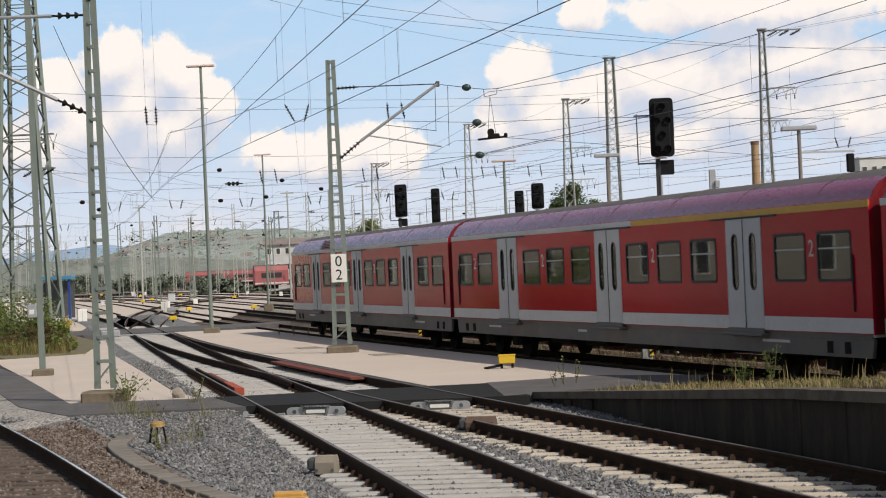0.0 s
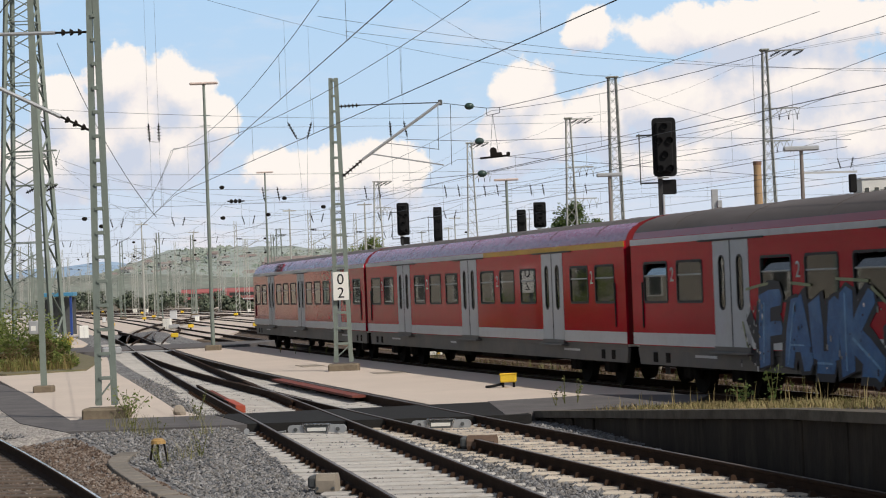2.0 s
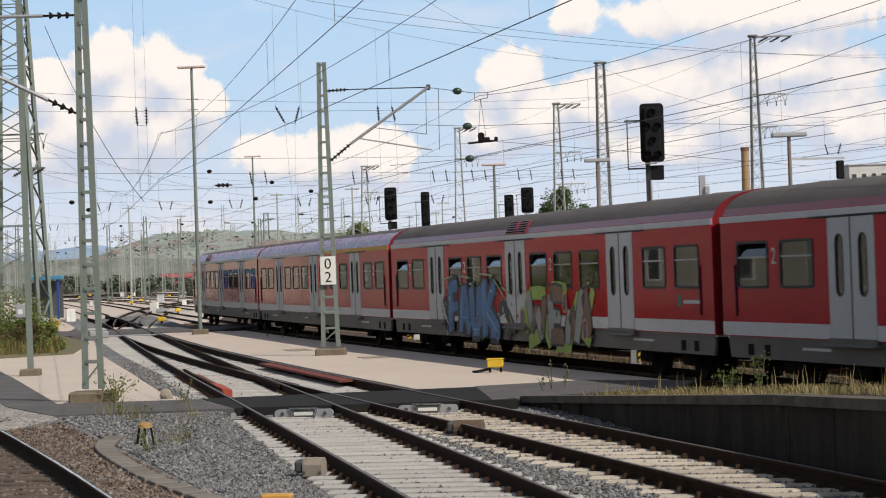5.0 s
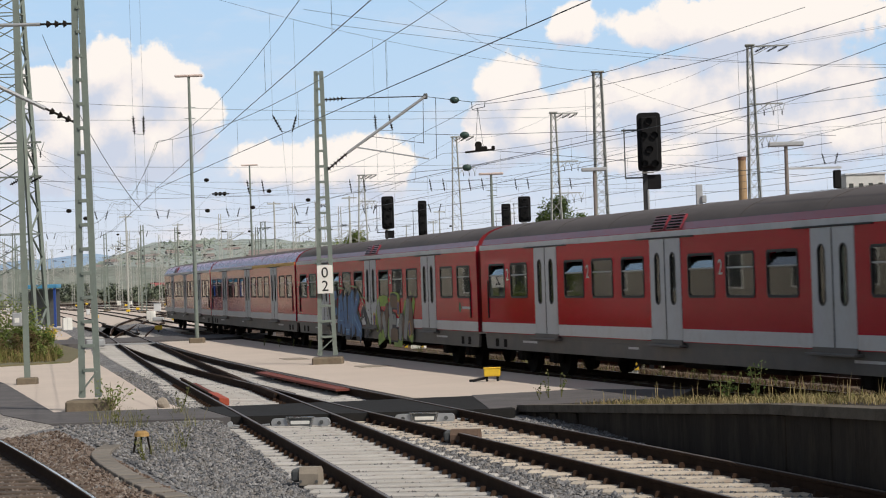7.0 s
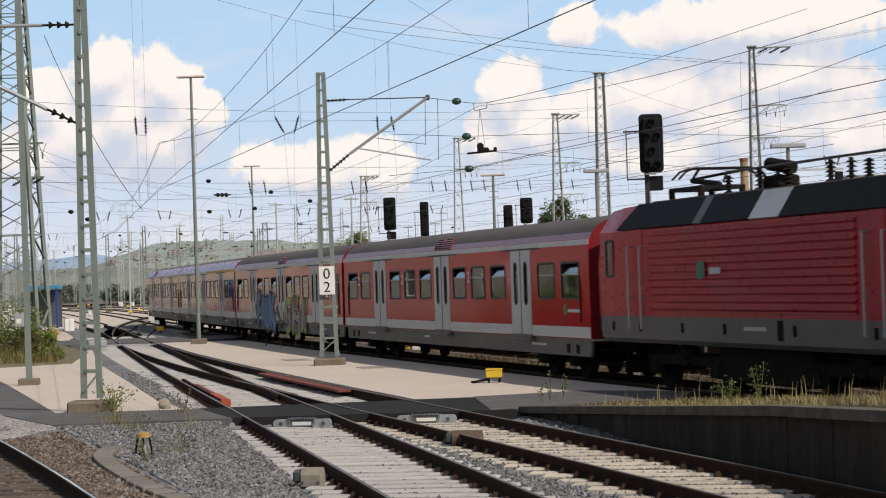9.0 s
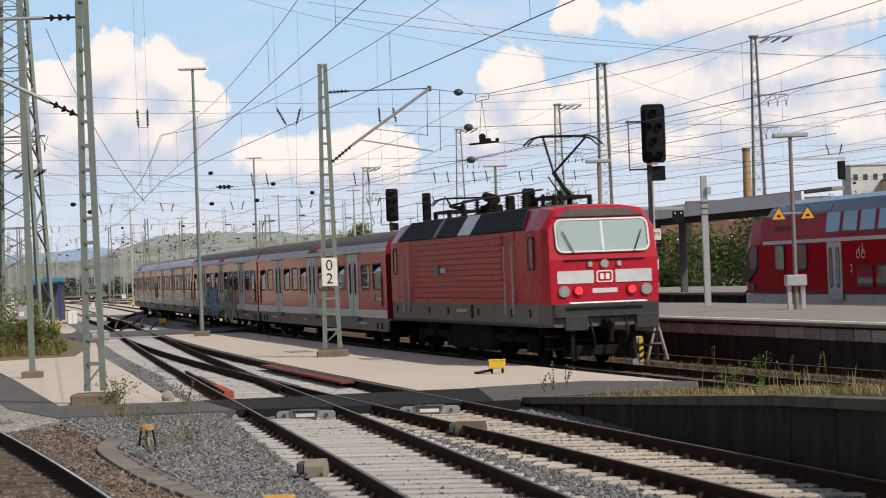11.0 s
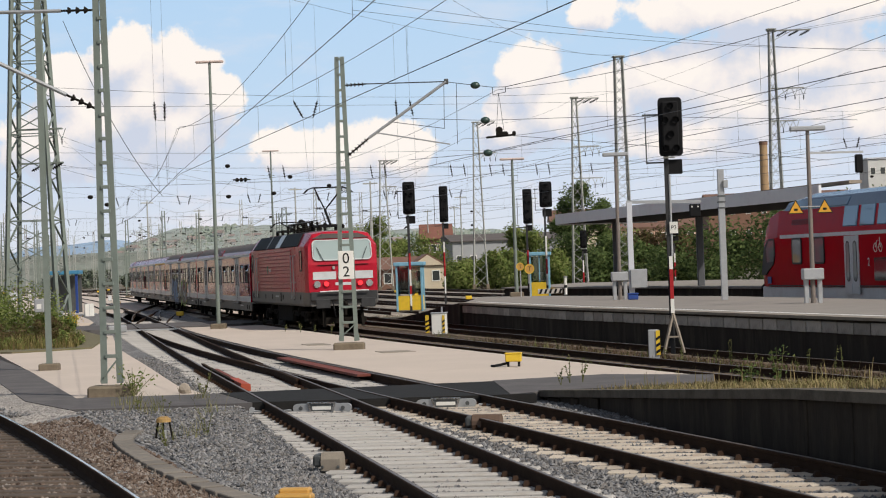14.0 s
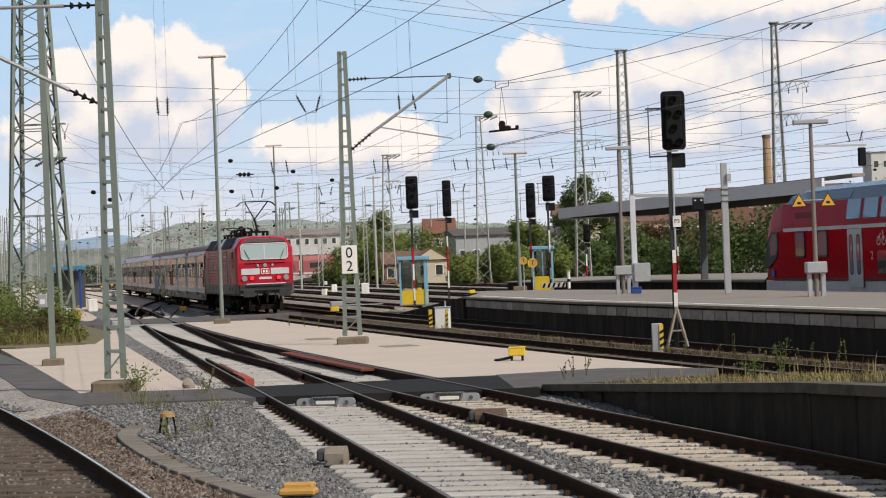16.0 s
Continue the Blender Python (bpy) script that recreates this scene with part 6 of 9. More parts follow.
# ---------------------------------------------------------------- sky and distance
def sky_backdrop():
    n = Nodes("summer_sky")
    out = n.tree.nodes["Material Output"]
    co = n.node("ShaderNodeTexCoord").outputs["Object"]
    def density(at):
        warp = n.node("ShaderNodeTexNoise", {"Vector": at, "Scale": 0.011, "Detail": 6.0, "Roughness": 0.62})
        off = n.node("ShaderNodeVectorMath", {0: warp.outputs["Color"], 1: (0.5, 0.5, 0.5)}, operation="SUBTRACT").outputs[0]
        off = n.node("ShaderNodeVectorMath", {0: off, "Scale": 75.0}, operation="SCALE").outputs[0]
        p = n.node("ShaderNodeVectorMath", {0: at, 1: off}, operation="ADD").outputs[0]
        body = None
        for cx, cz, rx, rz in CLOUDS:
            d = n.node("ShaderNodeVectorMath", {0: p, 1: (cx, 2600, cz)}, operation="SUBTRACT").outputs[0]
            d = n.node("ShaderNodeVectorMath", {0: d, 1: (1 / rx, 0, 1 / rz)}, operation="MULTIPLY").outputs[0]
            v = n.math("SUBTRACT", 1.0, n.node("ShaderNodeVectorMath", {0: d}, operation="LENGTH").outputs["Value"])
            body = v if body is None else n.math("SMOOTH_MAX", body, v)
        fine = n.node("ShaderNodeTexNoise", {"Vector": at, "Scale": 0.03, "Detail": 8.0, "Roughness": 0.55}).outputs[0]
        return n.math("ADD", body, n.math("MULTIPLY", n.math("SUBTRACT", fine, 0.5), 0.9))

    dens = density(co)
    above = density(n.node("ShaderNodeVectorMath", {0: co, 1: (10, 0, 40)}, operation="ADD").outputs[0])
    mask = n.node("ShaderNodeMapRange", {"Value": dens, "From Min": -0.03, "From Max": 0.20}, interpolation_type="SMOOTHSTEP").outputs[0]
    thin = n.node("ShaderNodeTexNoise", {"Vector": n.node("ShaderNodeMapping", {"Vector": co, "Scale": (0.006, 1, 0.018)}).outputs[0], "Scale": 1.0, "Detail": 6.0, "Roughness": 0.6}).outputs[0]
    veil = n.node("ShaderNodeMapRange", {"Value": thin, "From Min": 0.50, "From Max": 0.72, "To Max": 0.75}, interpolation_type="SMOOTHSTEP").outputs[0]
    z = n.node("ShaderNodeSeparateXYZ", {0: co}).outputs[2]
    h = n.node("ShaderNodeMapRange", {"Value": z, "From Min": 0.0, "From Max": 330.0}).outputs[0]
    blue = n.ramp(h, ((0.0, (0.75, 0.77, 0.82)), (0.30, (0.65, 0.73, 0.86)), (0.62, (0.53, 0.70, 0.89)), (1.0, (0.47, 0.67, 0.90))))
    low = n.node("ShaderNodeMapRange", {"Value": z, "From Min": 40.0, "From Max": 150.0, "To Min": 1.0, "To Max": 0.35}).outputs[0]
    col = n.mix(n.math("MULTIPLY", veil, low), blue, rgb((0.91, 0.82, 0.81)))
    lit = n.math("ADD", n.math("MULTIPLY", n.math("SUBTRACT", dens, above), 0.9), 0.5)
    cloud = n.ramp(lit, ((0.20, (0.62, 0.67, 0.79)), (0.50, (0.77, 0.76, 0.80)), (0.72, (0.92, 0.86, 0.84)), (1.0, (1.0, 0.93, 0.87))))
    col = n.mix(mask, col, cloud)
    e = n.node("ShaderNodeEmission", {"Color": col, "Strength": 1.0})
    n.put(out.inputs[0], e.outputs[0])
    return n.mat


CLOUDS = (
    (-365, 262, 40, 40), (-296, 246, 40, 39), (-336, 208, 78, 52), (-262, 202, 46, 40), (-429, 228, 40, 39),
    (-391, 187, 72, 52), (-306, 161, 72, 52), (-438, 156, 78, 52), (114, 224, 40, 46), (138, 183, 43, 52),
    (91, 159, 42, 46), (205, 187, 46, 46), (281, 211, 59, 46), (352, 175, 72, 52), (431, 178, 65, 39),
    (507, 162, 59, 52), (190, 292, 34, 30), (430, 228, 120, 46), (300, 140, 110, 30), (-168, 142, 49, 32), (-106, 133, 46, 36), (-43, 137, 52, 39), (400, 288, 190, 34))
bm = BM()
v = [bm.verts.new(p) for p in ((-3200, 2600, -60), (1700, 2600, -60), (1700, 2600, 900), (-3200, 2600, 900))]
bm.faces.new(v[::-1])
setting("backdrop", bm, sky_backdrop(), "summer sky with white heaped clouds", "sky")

# Haze of distance is put into these three hill colours.
M["hill"] = surface("hazy_wooded_hillside", (0.29, 0.325, 0.30), 1.0, vary=0.18, scale=0.02, fine=0.09, bump=0.0, dirt=(0.31, 0.325, 0.32), dirt_amount=0.5, dirt_scale=0.03, spec=0.0)
M["side_hill"] = surface("hazy_green_rough_ground", (0.20, 0.22, 0.195), 1.0, vary=0.35, scale=0.06, fine=0.4, bump=0.0, dirt=(0.24, 0.23, 0.20), dirt_amount=0.6, dirt_scale=0.08, spec=0.0)
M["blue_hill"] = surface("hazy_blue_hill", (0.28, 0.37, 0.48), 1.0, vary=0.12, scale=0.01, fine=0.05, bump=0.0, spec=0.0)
M["white_wall"] = surface("white_rendered_wall", (0.62, 0.62, 0.60), 0.9, vary=0.06, scale=0.4, fine=4, bump=0.1, dirt=(0.42, 0.42, 0.41), dirt_amount=0.5, dirt_scale=0.3)
M["cream_wall"] = surface("cream_rendered_wall", (0.58, 0.50, 0.36), 0.9, vary=0.08, scale=0.5, fine=5, bump=0.1, dirt=(0.40, 0.36, 0.30), dirt_amount=0.5, dirt_scale=0.5)
M["ochre_wall"] = surface("pale_ochre_rendered_wall", (0.56, 0.49, 0.39), 0.9, vary=0.12, scale=0.3, fine=3, bump=0.1, dirt=(0.46, 0.33, 0.20), dirt_amount=0.7, dirt_scale=0.05)
M["stone_wall"] = surface("grey_beige_stone_wall", (0.31, 0.28, 0.23), 0.9, vary=0.15, scale=0.3, fine=3, bump=0.2, dirt=(0.22, 0.19, 0.16), dirt_amount=0.6, dirt_scale=0.25)
M["pink_wall"] = surface("salmon_rendered_wall", (0.56, 0.36, 0.27), 0.9, vary=0.08, scale=0.5, fine=5, bump=0.1)
# Far walls and roofs carry the distance haze in their colour.
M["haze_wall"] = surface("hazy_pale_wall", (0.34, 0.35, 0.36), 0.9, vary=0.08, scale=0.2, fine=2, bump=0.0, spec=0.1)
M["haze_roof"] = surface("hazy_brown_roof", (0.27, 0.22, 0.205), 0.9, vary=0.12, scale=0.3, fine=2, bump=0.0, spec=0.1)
M["brick"] = surface("brown_brick", (0.20, 0.11, 0.075), 0.9, vary=0.2, scale=1.0, fine=8, bump=0.3)
M["tiles"] = surface("brown_roof_tiles", (0.17, 0.095, 0.07), 0.9, vary=0.2, scale=0.8, fine=6, bump=0.4)
M["red_tiles"] = surface("red_roof_tiles", (0.20, 0.085, 0.06), 0.9, vary=0.2, scale=0.5, fine=4, bump=0.4)
M["grey_metal"] = surface("blue_grey_fascia", (0.60, 0.62, 0.66), 0.5, vary=0.06, scale=0.6, fine=5, bump=0.03, dirt=(0.48, 0.50, 0.54), dirt_amount=0.4)


def ridge(name, label, x0, x1, y, depth, base, tops, material, rough=4.0):
    """A hill: a ridge whose crest follows a few heights, falling away in front and behind."""
    bm = BM()
    nx, ny = 60, 6
    rows = []
    for j in range(ny + 1):
        row = []
        w = math.sin(math.pi * (j / ny) * 0.5)
        for i in range(nx + 1):
            u = i / nx * (len(tops) - 1)
            k = min(int(u), len(tops) - 2)
            s = u - k
            s = s * s * (3 - 2 * s)
            h = tops[k] * (1 - s) + tops[k + 1] * s
            x = x0 + (x1 - x0) * i / nx
            h += rough * noise.noise((x * 0.02, j * 0.8, 3.0)) + rough * 0.4 * noise.noise((x * 0.09, j, 9.0))
            row.append(bm.verts.new((x, y - depth + depth * j / ny, base + (h - base) * w)))
        rows.append(row)
    for a, b in zip(rows[:-1], rows[1:]):
        for i in range(nx):
            bm.faces.new((a[i], a[i + 1], b[i + 1], b[i]))
    return setting(name, bm, material, label, "hill")


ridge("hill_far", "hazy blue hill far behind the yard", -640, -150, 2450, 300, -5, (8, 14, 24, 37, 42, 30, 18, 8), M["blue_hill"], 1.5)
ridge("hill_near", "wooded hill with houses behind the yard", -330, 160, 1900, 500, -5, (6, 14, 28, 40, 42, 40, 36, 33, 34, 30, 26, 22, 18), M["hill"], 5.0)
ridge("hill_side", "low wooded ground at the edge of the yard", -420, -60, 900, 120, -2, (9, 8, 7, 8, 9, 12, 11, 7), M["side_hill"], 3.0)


def house(label, x, y, w, d, h, roof_h, wall, roof, cols=4, rows=2, turn=0.0, name="house", z=-0.3, gable_x=True, window=(0.9, 1.2)):
    """A building with walls, a pitched or flat roof, and framed windows."""
    t = thing(name, label, "building", pose(x, y, z, 0, 0, turn))
    part("wall", solid(BM(), (w, d, h), (0, 0, h / 2), 0.03), M[wall], t)
    if roof_h > 0:
        bm = BM()
        o = 0.35
        if gable_x:
            pts = [(-d / 2 - o, h - 0.1), (d / 2 + o, h - 0.1), (d / 2 + o, h), (0, h + roof_h), (-d / 2 - o, h)]
            extrude(bm, pts, -w / 2 - o, w / 2 + o)
        else:
            plate(bm, [(-w / 2 - o, h - 0.1), (w / 2 + o, h - 0.1), (w / 2 + o, h), (0, h + roof_h), (-w / 2 - o, h)], -d / 2 - 0.2, d / 2 + o)
        part("roof", bm, M[roof], t)
    else:
        part("roof", solid(BM(), (w + 0.4, d + 0.4, 0.3), (0, 0, h + 0.15), 0.03), M[roof], t)
    for r in range(rows):
        for c in range(cols):
            wx = -w / 2 + w * (c + 0.5) / cols
            wz = h * (r + 0.55) / rows
            f = shared("window", ("hw", window), lambda: frame_ring(BM(), rounded(window[0], window[1], 0.02, 1), rounded(window[0] - 0.16, window[1] - 0.16, 0.02, 1), -0.06, 0.04), M["white"], t, Matrix.Translation((wx, -d / 2, wz)))
            shared("glass", ("hg", window), lambda: plate(BM(), rounded(window[0] - 0.14, window[1] - 0.14, 0.02, 1), -0.03, 0.0), M["glass"], f, Matrix())
    return t


house("long white building with rows of windows", -18.6, 340, 13.5, 10, 7.0, 0.9, "white_wall", "haze_roof", 10, 3, 3, window=(0.7, 1.0))
house("brown brick shed with a tiled roof", -4.6, 247, 4.2, 7, 2.3, 1.3, "brick", "tiles", 3, 1, 4, "shed")
cottage = house("small cream house with a pale gable", -1.6, 243, 3.5, 7, 2.6, 1.2, "cream_wall", "tiles", 2, 1, 4, gable_x=False)
part("gable", plate(BM(), [(-1.75, 2.56), (1.75, 2.56), (0, 3.68)], -3.76, -3.5), M["cream_wall"], cottage, "pale cream gable")
house("salmon building with white windows", 33.5, 350, 13, 10, 7.2, 2.2, "pink_wall", "tiles", 6, 2, 0, window=(1.1, 1.5))
house("white tower-like building above the station", 80, 400, 7, 8, 18.5, 0, "white_wall", "grey_metal", 4, 4, 0, window=(1.0, 1.3))
house("broad pale building above the station", 92, 395, 20, 10, 15.5, 0, "cream_wall", "tiles", 8, 3, 0)
house("red-roofed houses behind the station", 62, 410, 26, 10, 12.2, 1.5, "brick", "tiles", 9, 3, 0)
house("reddish house behind the platform", 27, 400, 14, 9, 9.6, 2.0, "cream_wall", "tiles", 6, 3, 0)
house("red-roofed hall behind the trees", -0.5, 330, 4.2, 9, 6.4, 2.2, "brick", "red_tiles", 4, 2, 2)
house("long grey station hall with a brown roof", 8.2, 300, 15, 8, 5.6, 0.9, "haze_wall", "roof_grey", 8, 1, 12, "station_hall")
# Out of view; added for the beige mirrored in the coach windows.
house("unseen long beige building mirrored in the train", -52, 105, 146, 12, 9.0, 3.0, "stone_wall", "tiles", 26, 2, 90, "station_building", window=(1.4, 2.0))
# Two unseen blocks added as reflectors that brighten the far coach sides.
house("unseen long ochre block added for the train to reflect", -91, 356, 337, 12, 8.0, 2.5, "ochre_wall", "tiles", 30, 2, 101.6, "goods_hall", window=(1.4, 1.6))
house("unseen far ochre block added for the train to reflect", -195, 700, 84, 12, 12.0, 3.0, "ochre_wall", "tiles", 20, 3, 0, "apartment_row", window=(1.4, 1.6))
HILL = (6, 14, 28, 40, 42, 40, 36, 33, 34, 30, 26, 22, 18)


def hill_top(x):
    u = max(0.0, min(11.99, (x + 330) / 490 * 12))
    k = int(u)
    return HILL[k] * (1 - u + k) + HILL[k + 1] * (u - k)


random.seed(5)
for i in range(60):
    x = random.uniform(-230, 90)
    y = random.uniform(1440, 1680)
    w = random.uniform(4, 9)
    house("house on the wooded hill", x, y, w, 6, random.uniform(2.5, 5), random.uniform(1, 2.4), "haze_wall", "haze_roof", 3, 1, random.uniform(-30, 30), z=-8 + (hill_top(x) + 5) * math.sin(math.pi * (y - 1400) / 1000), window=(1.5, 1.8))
chimney = thing("chimney", "tall tan brick chimney", "chimney", pose(61.6, 420, 0))
part("shaft", rod(BM(), (0, 0, 0), (0, 0, 23.2), 1.0, 0.72, n=16), M["chimney"], chimney)
part("rim", rod(BM(), (0, 0, 22.6), (0, 0, 23.3), 0.82, n=16), M["brick"], chimney)


# ---------------------------------------------------------------- far tracks and parked trains
def far_track(f, y0, y1, z=-0.12, step=4.0, name="track_far", bright=True):
    t = track(name, "rusty track far across the yard")
    lay_rail(t, f, y0, y1, z, -0.7525, step, bright)
    lay_rail(t, f, y0, y1, z, 0.7525, step, bright)
    part("bed", sweep(BM(), run(f, y0, y1, z, 0, 6.0), [(-1.9, -0.3), (1.9, -0.3), (1.4, -0.15), (-1.4, -0.15)]), M["far_ballast"], t, "grey-brown ballast")


for dx in (8.6, 13.5, 18.5, 24.0, 29.5):
    far_track(lambda y, d=dx: line_c(y) + d, 118, 420)
for dx in (-4.6, -9.2, -14.0, -19.0):
    far_track(lambda y, d=dx: line_c(y) + d, 150 - dx * 2, 420)
far_track(lambda y: line_a(y) if y < 96 else line_a(96) + (line_a(96) - line_a(95)) * (y - 96) + 0.0006 * (y - 96) ** 2, 118, 260, -0.05)


def link(y):
    u = max(0, min(1, (y - 100) / 75))
    u = u * u * (3 - 2 * u)
    return line_a(min(y, 150)) * (1 - u) + line_c(y) * u


far_track(link, 104, 172, -0.06, 3.0, bright=False)
setting("crossing_far", prism(BM(), [(-18, 97), (-9.0, 100), (-7.0, 108), (-18, 107)], -0.4, -0.03), M["asphalt"], "dark asphalt service crossing", "crossing")


def far_train(label, x, y, turn, cars, colour, length=24, h=3.7):
    t = thing("parked_train", label, "train", pose(x, y, -0.1, 0, 0, turn))
    for i in range(cars):
        x0 = i * (length + 0.6)
        body = part("car", extrude(BM(), [(1.4, 0.8), (1.42, 2.9), (1.1, h - 0.1), (0, h), (-1.1, h - 0.1), (-1.42, 2.9), (-1.4, 0.8)], x0, x0 + length), M[colour], t)
        for s in (1, -1):
            part("window_band", solid(BM(), (length - 2, 0.03, 0.75), (x0 + length / 2, s * 1.42, 2.2), 0.01), M["glass"], body, "dark window band")
            part("lower_stripe", solid(BM(), (length, 0.03, 0.22), (x0 + length / 2, s * 1.415, 1.05), 0.01), M["stripe"], body, "light grey stripe")
        part("roof", extrude(BM(), [(1.12, h - 0.1), (0.5, h + 0.06), (-0.5, h + 0.06), (-1.12, h - 0.1)], x0, x0 + length), M["roof_grey"], body)
        part("running_gear", solid(BM(), (length - 3, 2.0, 0.6), (x0 + length / 2, 0, 0.5)), M["under"], body)
    return t


far_red = far_train("red regional train far down the yard", -57.5, 520, 2, 2, "far_red", 9.5)
far_train("red train standing beside the yard", -26.5, 330, 10, 2, "far_red", 5)

# ---------------------------------------------------------------- double-deck train at the platform
M["dd_red"] = surface("glossy_red_coach_paint", (0.42, 0.003, 0.012), 0.14, vary=0.06, scale=1.0, fine=6, bump=0.01, dirt=(0.28, 0.01, 0.018), dirt_amount=0.4, spec=0.02)
M["dd_roof"] = surface("slate_blue_roof", (0.055, 0.085, 0.15), 0.22, vary=0.08, scale=1, fine=6, bump=0.02)
# Pale base colour stands in for bright reflections in the panes.
M["sky_glass"] = glassy("pale_reflecting_glass", (0.20, 0.22, 0.23), 0.03)
dd = thing("double_deck_train", "red double-deck train with a grey roof at the platform", "train", pose(13.75, 86.2, ZC, 0, 0, math.degrees(math.atan2(-14.5, 3.1))))
# local x runs back from the nose; the camera sees the side at negative y
half = [(1.38, 1.10), (1.40, 2.95), (1.38, 3.15), (1.25, 3.95)]
lower = mirror_ring(half)


def scaled(o, k, top):
    return [(y * k, 1.10 + (z - 1.10) * top) for y, z in o]


part("body", loft(BM(), [(-0.5, scaled(lower, 0.80, 0.30)), (-0.35, scaled(lower, 0.87, 0.56)), (0.0, scaled(lower, 0.93, 0.78)), (0.6, scaled(lower, 0.975, 0.92)), (1.7, lower), (26, lower)]), M["dd_red"], dd)
cap = mirror_ring([(1.27, 3.93), (1.05, 4.35), (0.6, 4.52)])
part("roof", loft(BM(), [(1.2, [(y * 0.96, 3.66 + (z - 3.93) * 0.2) for y, z in cap]), (2.2, [(y, 3.93 + (z - 3.93) * 0.72) for y, z in cap]), (3.8, cap), (26, cap)]), M["dd_roof"], dd, "slate blue roof")
part("skirt", solid(BM(), (25.9, 2.66, 0.5), (12.75, 0, 0.86), 0.04), M["stripe"], dd, "grey skirt")
part("stripe", solid(BM(), (23.5, 0.02, 0.13), (13.8, -1.405, 2.97), 0.003), M["stripe"], dd, "light grey stripe")
for i in range(7):
    w = part("upper_window", solid(BM(), (1.25, 0.05, 0.74), (8.75 + i * 1.5, -1.315, 3.58), 0.03, pose(0, 0, 0, -9)), M["dd_glass"], dd, "curved upper deck window")
for x in (3.75, 5.95):
    f = part("side_window", frame_ring(BM(), [(u + x, v + 2.42) for u, v in rounded(0.98, 0.98, 0.14)], [(u + x, v + 2.42) for u, v in rounded(0.84, 0.84, 0.10)], -1.435, -1.395), M["gasket"], dd, "window in a black rubber frame")
    part("pane", plate(BM(), rounded(0.84, 0.84, 0.10), -1.428, -1.42, (x, 2.42)), M["sky_glass"], f)
for i in range(5):
    part("lower_window", plate(BM(), rounded(1.3, 0.78, 0.06), -1.42, -1.395, (11.5 + i * 1.6, 1.72)), M["glass"], dd)
cw = part("cab_window", plate(BM(), [(-0.05, 1.55), (0.35, 1.55), (1.25, 1.95), (1.45, 2.35), (1.42, 2.92), (0.75, 2.92), (0.3, 2.6)], -1.41, -1.25), M["gasket"], dd, "dark cab side window")
part("cab_pane", plate(BM(), [(0.62, 2.02), (1.22, 2.05), (1.34, 2.35), (1.31, 2.84), (0.85, 2.84), (0.55, 2.55)], -1.418, -1.411), M["sky_glass"], cw)
for s_ in (1, -1):
    part("buffer", rod(rod(BM(), (-0.5, s_ * 0.875, 1.0), (-0.95, s_ * 0.875, 1.0), 0.10, n=10), (-0.95, s_ * 0.875, 1.0), (-1.0, s_ * 0.875, 1.0), 0.22, n=14), M["under"], dd)
part("roof_glazing", solid(BM(), (5.4, 0.03, 0.34), (5.6, -1.175, 4.13), 0.01, pose(0, 0, 0, -27.6)), M["dd_glass"], dd, "dark sloping glazing above the cab")
part("shoulder_louvre", solid(BM(), (2.2, 0.03, 0.22), (4.2, -1.315, 3.48), 0.01, pose(0, 0, 0, -9)), M["end_red"], dd, "dark red louvre")
part("lower_line", solid(BM(), (25.0, 0.02, 0.05), (13.2, -1.392, 1.14), 0.003), M["gasket"], dd)
part("windscreen", solid(BM(), (0.05, 1.9, 0.9), (0.30, 0, 2.55), 0.03, pose(0, 0, 0, 0, -14)), M["glass"], dd)
for k in (0, 1):
    leaf = part("door_leaf", plate(BM(), rounded(0.62, 2.02, 0.02), -1.425, -1.39, (8.6 + k * 0.64, 1.88)), M["door"], dd, "pale grey door leaf")
    part("door_seal", plate(BM(), rounded(0.34, 1.42, 0.16), -1.429, -1.425, (8.6 + k * 0.64, 2.0)), M["gasket"], leaf)
    part("door_pane", plate(BM(), rounded(0.24, 1.3, 0.11), -1.434, -1.4295, (8.6 + k * 0.64, 2.0)), M["sky_glass"], leaf)
part("blue_sign", plate(BM(), rounded(0.38, 0.26, 0.03), -1.42, -1.40, (0.8, 1.35)), M["blue"], dd, "blue sign with a white bar")
writing("2", 0.4, M["stripe"], dd, pose(10.4, -1.42, 1.95, 90, 0, 0), "white class figure", "class_figure")
bike = part("bicycle_sign", frame_ring(BM(), [(0.16 * math.cos(a * 0.5236), 0.16 * math.sin(a * 0.5236)) for a in range(12)], [(0.13 * math.cos(a * 0.5236), 0.13 * math.sin(a * 0.5236)) for a in range(12)], -0.003, 0.003), M["white"], dd, "white bicycle pictogram")
bike.matrix_local = Matrix.Translation((11.0, -1.415, 2.45))
part("wheel_ring", frame_ring(BM(), [(0.42 + 0.16 * math.cos(a * 0.5236), 0.16 * math.sin(a * 0.5236)) for a in range(12)], [(0.42 + 0.13 * math.cos(a * 0.5236), 0.13 * math.sin(a * 0.5236)) for a in range(12)], -0.003, 0.003), M["white"], bike)
part("bike_frame", bar(bar(bar(BM(), (0, 0, 0), (0.15, 0, 0.24), 0.025, 0.006), (0.15, 0, 0.24), (0.38, 0, 0.24), 0.025, 0.006), (0.42, 0, 0), (0.36, 0, 0.34), 0.025, 0.006), M["white"], bike)
part("running_gear", solid(BM(), (24, 2.2, 0.5), (13, 0, 0.4)), M["under"], dd)

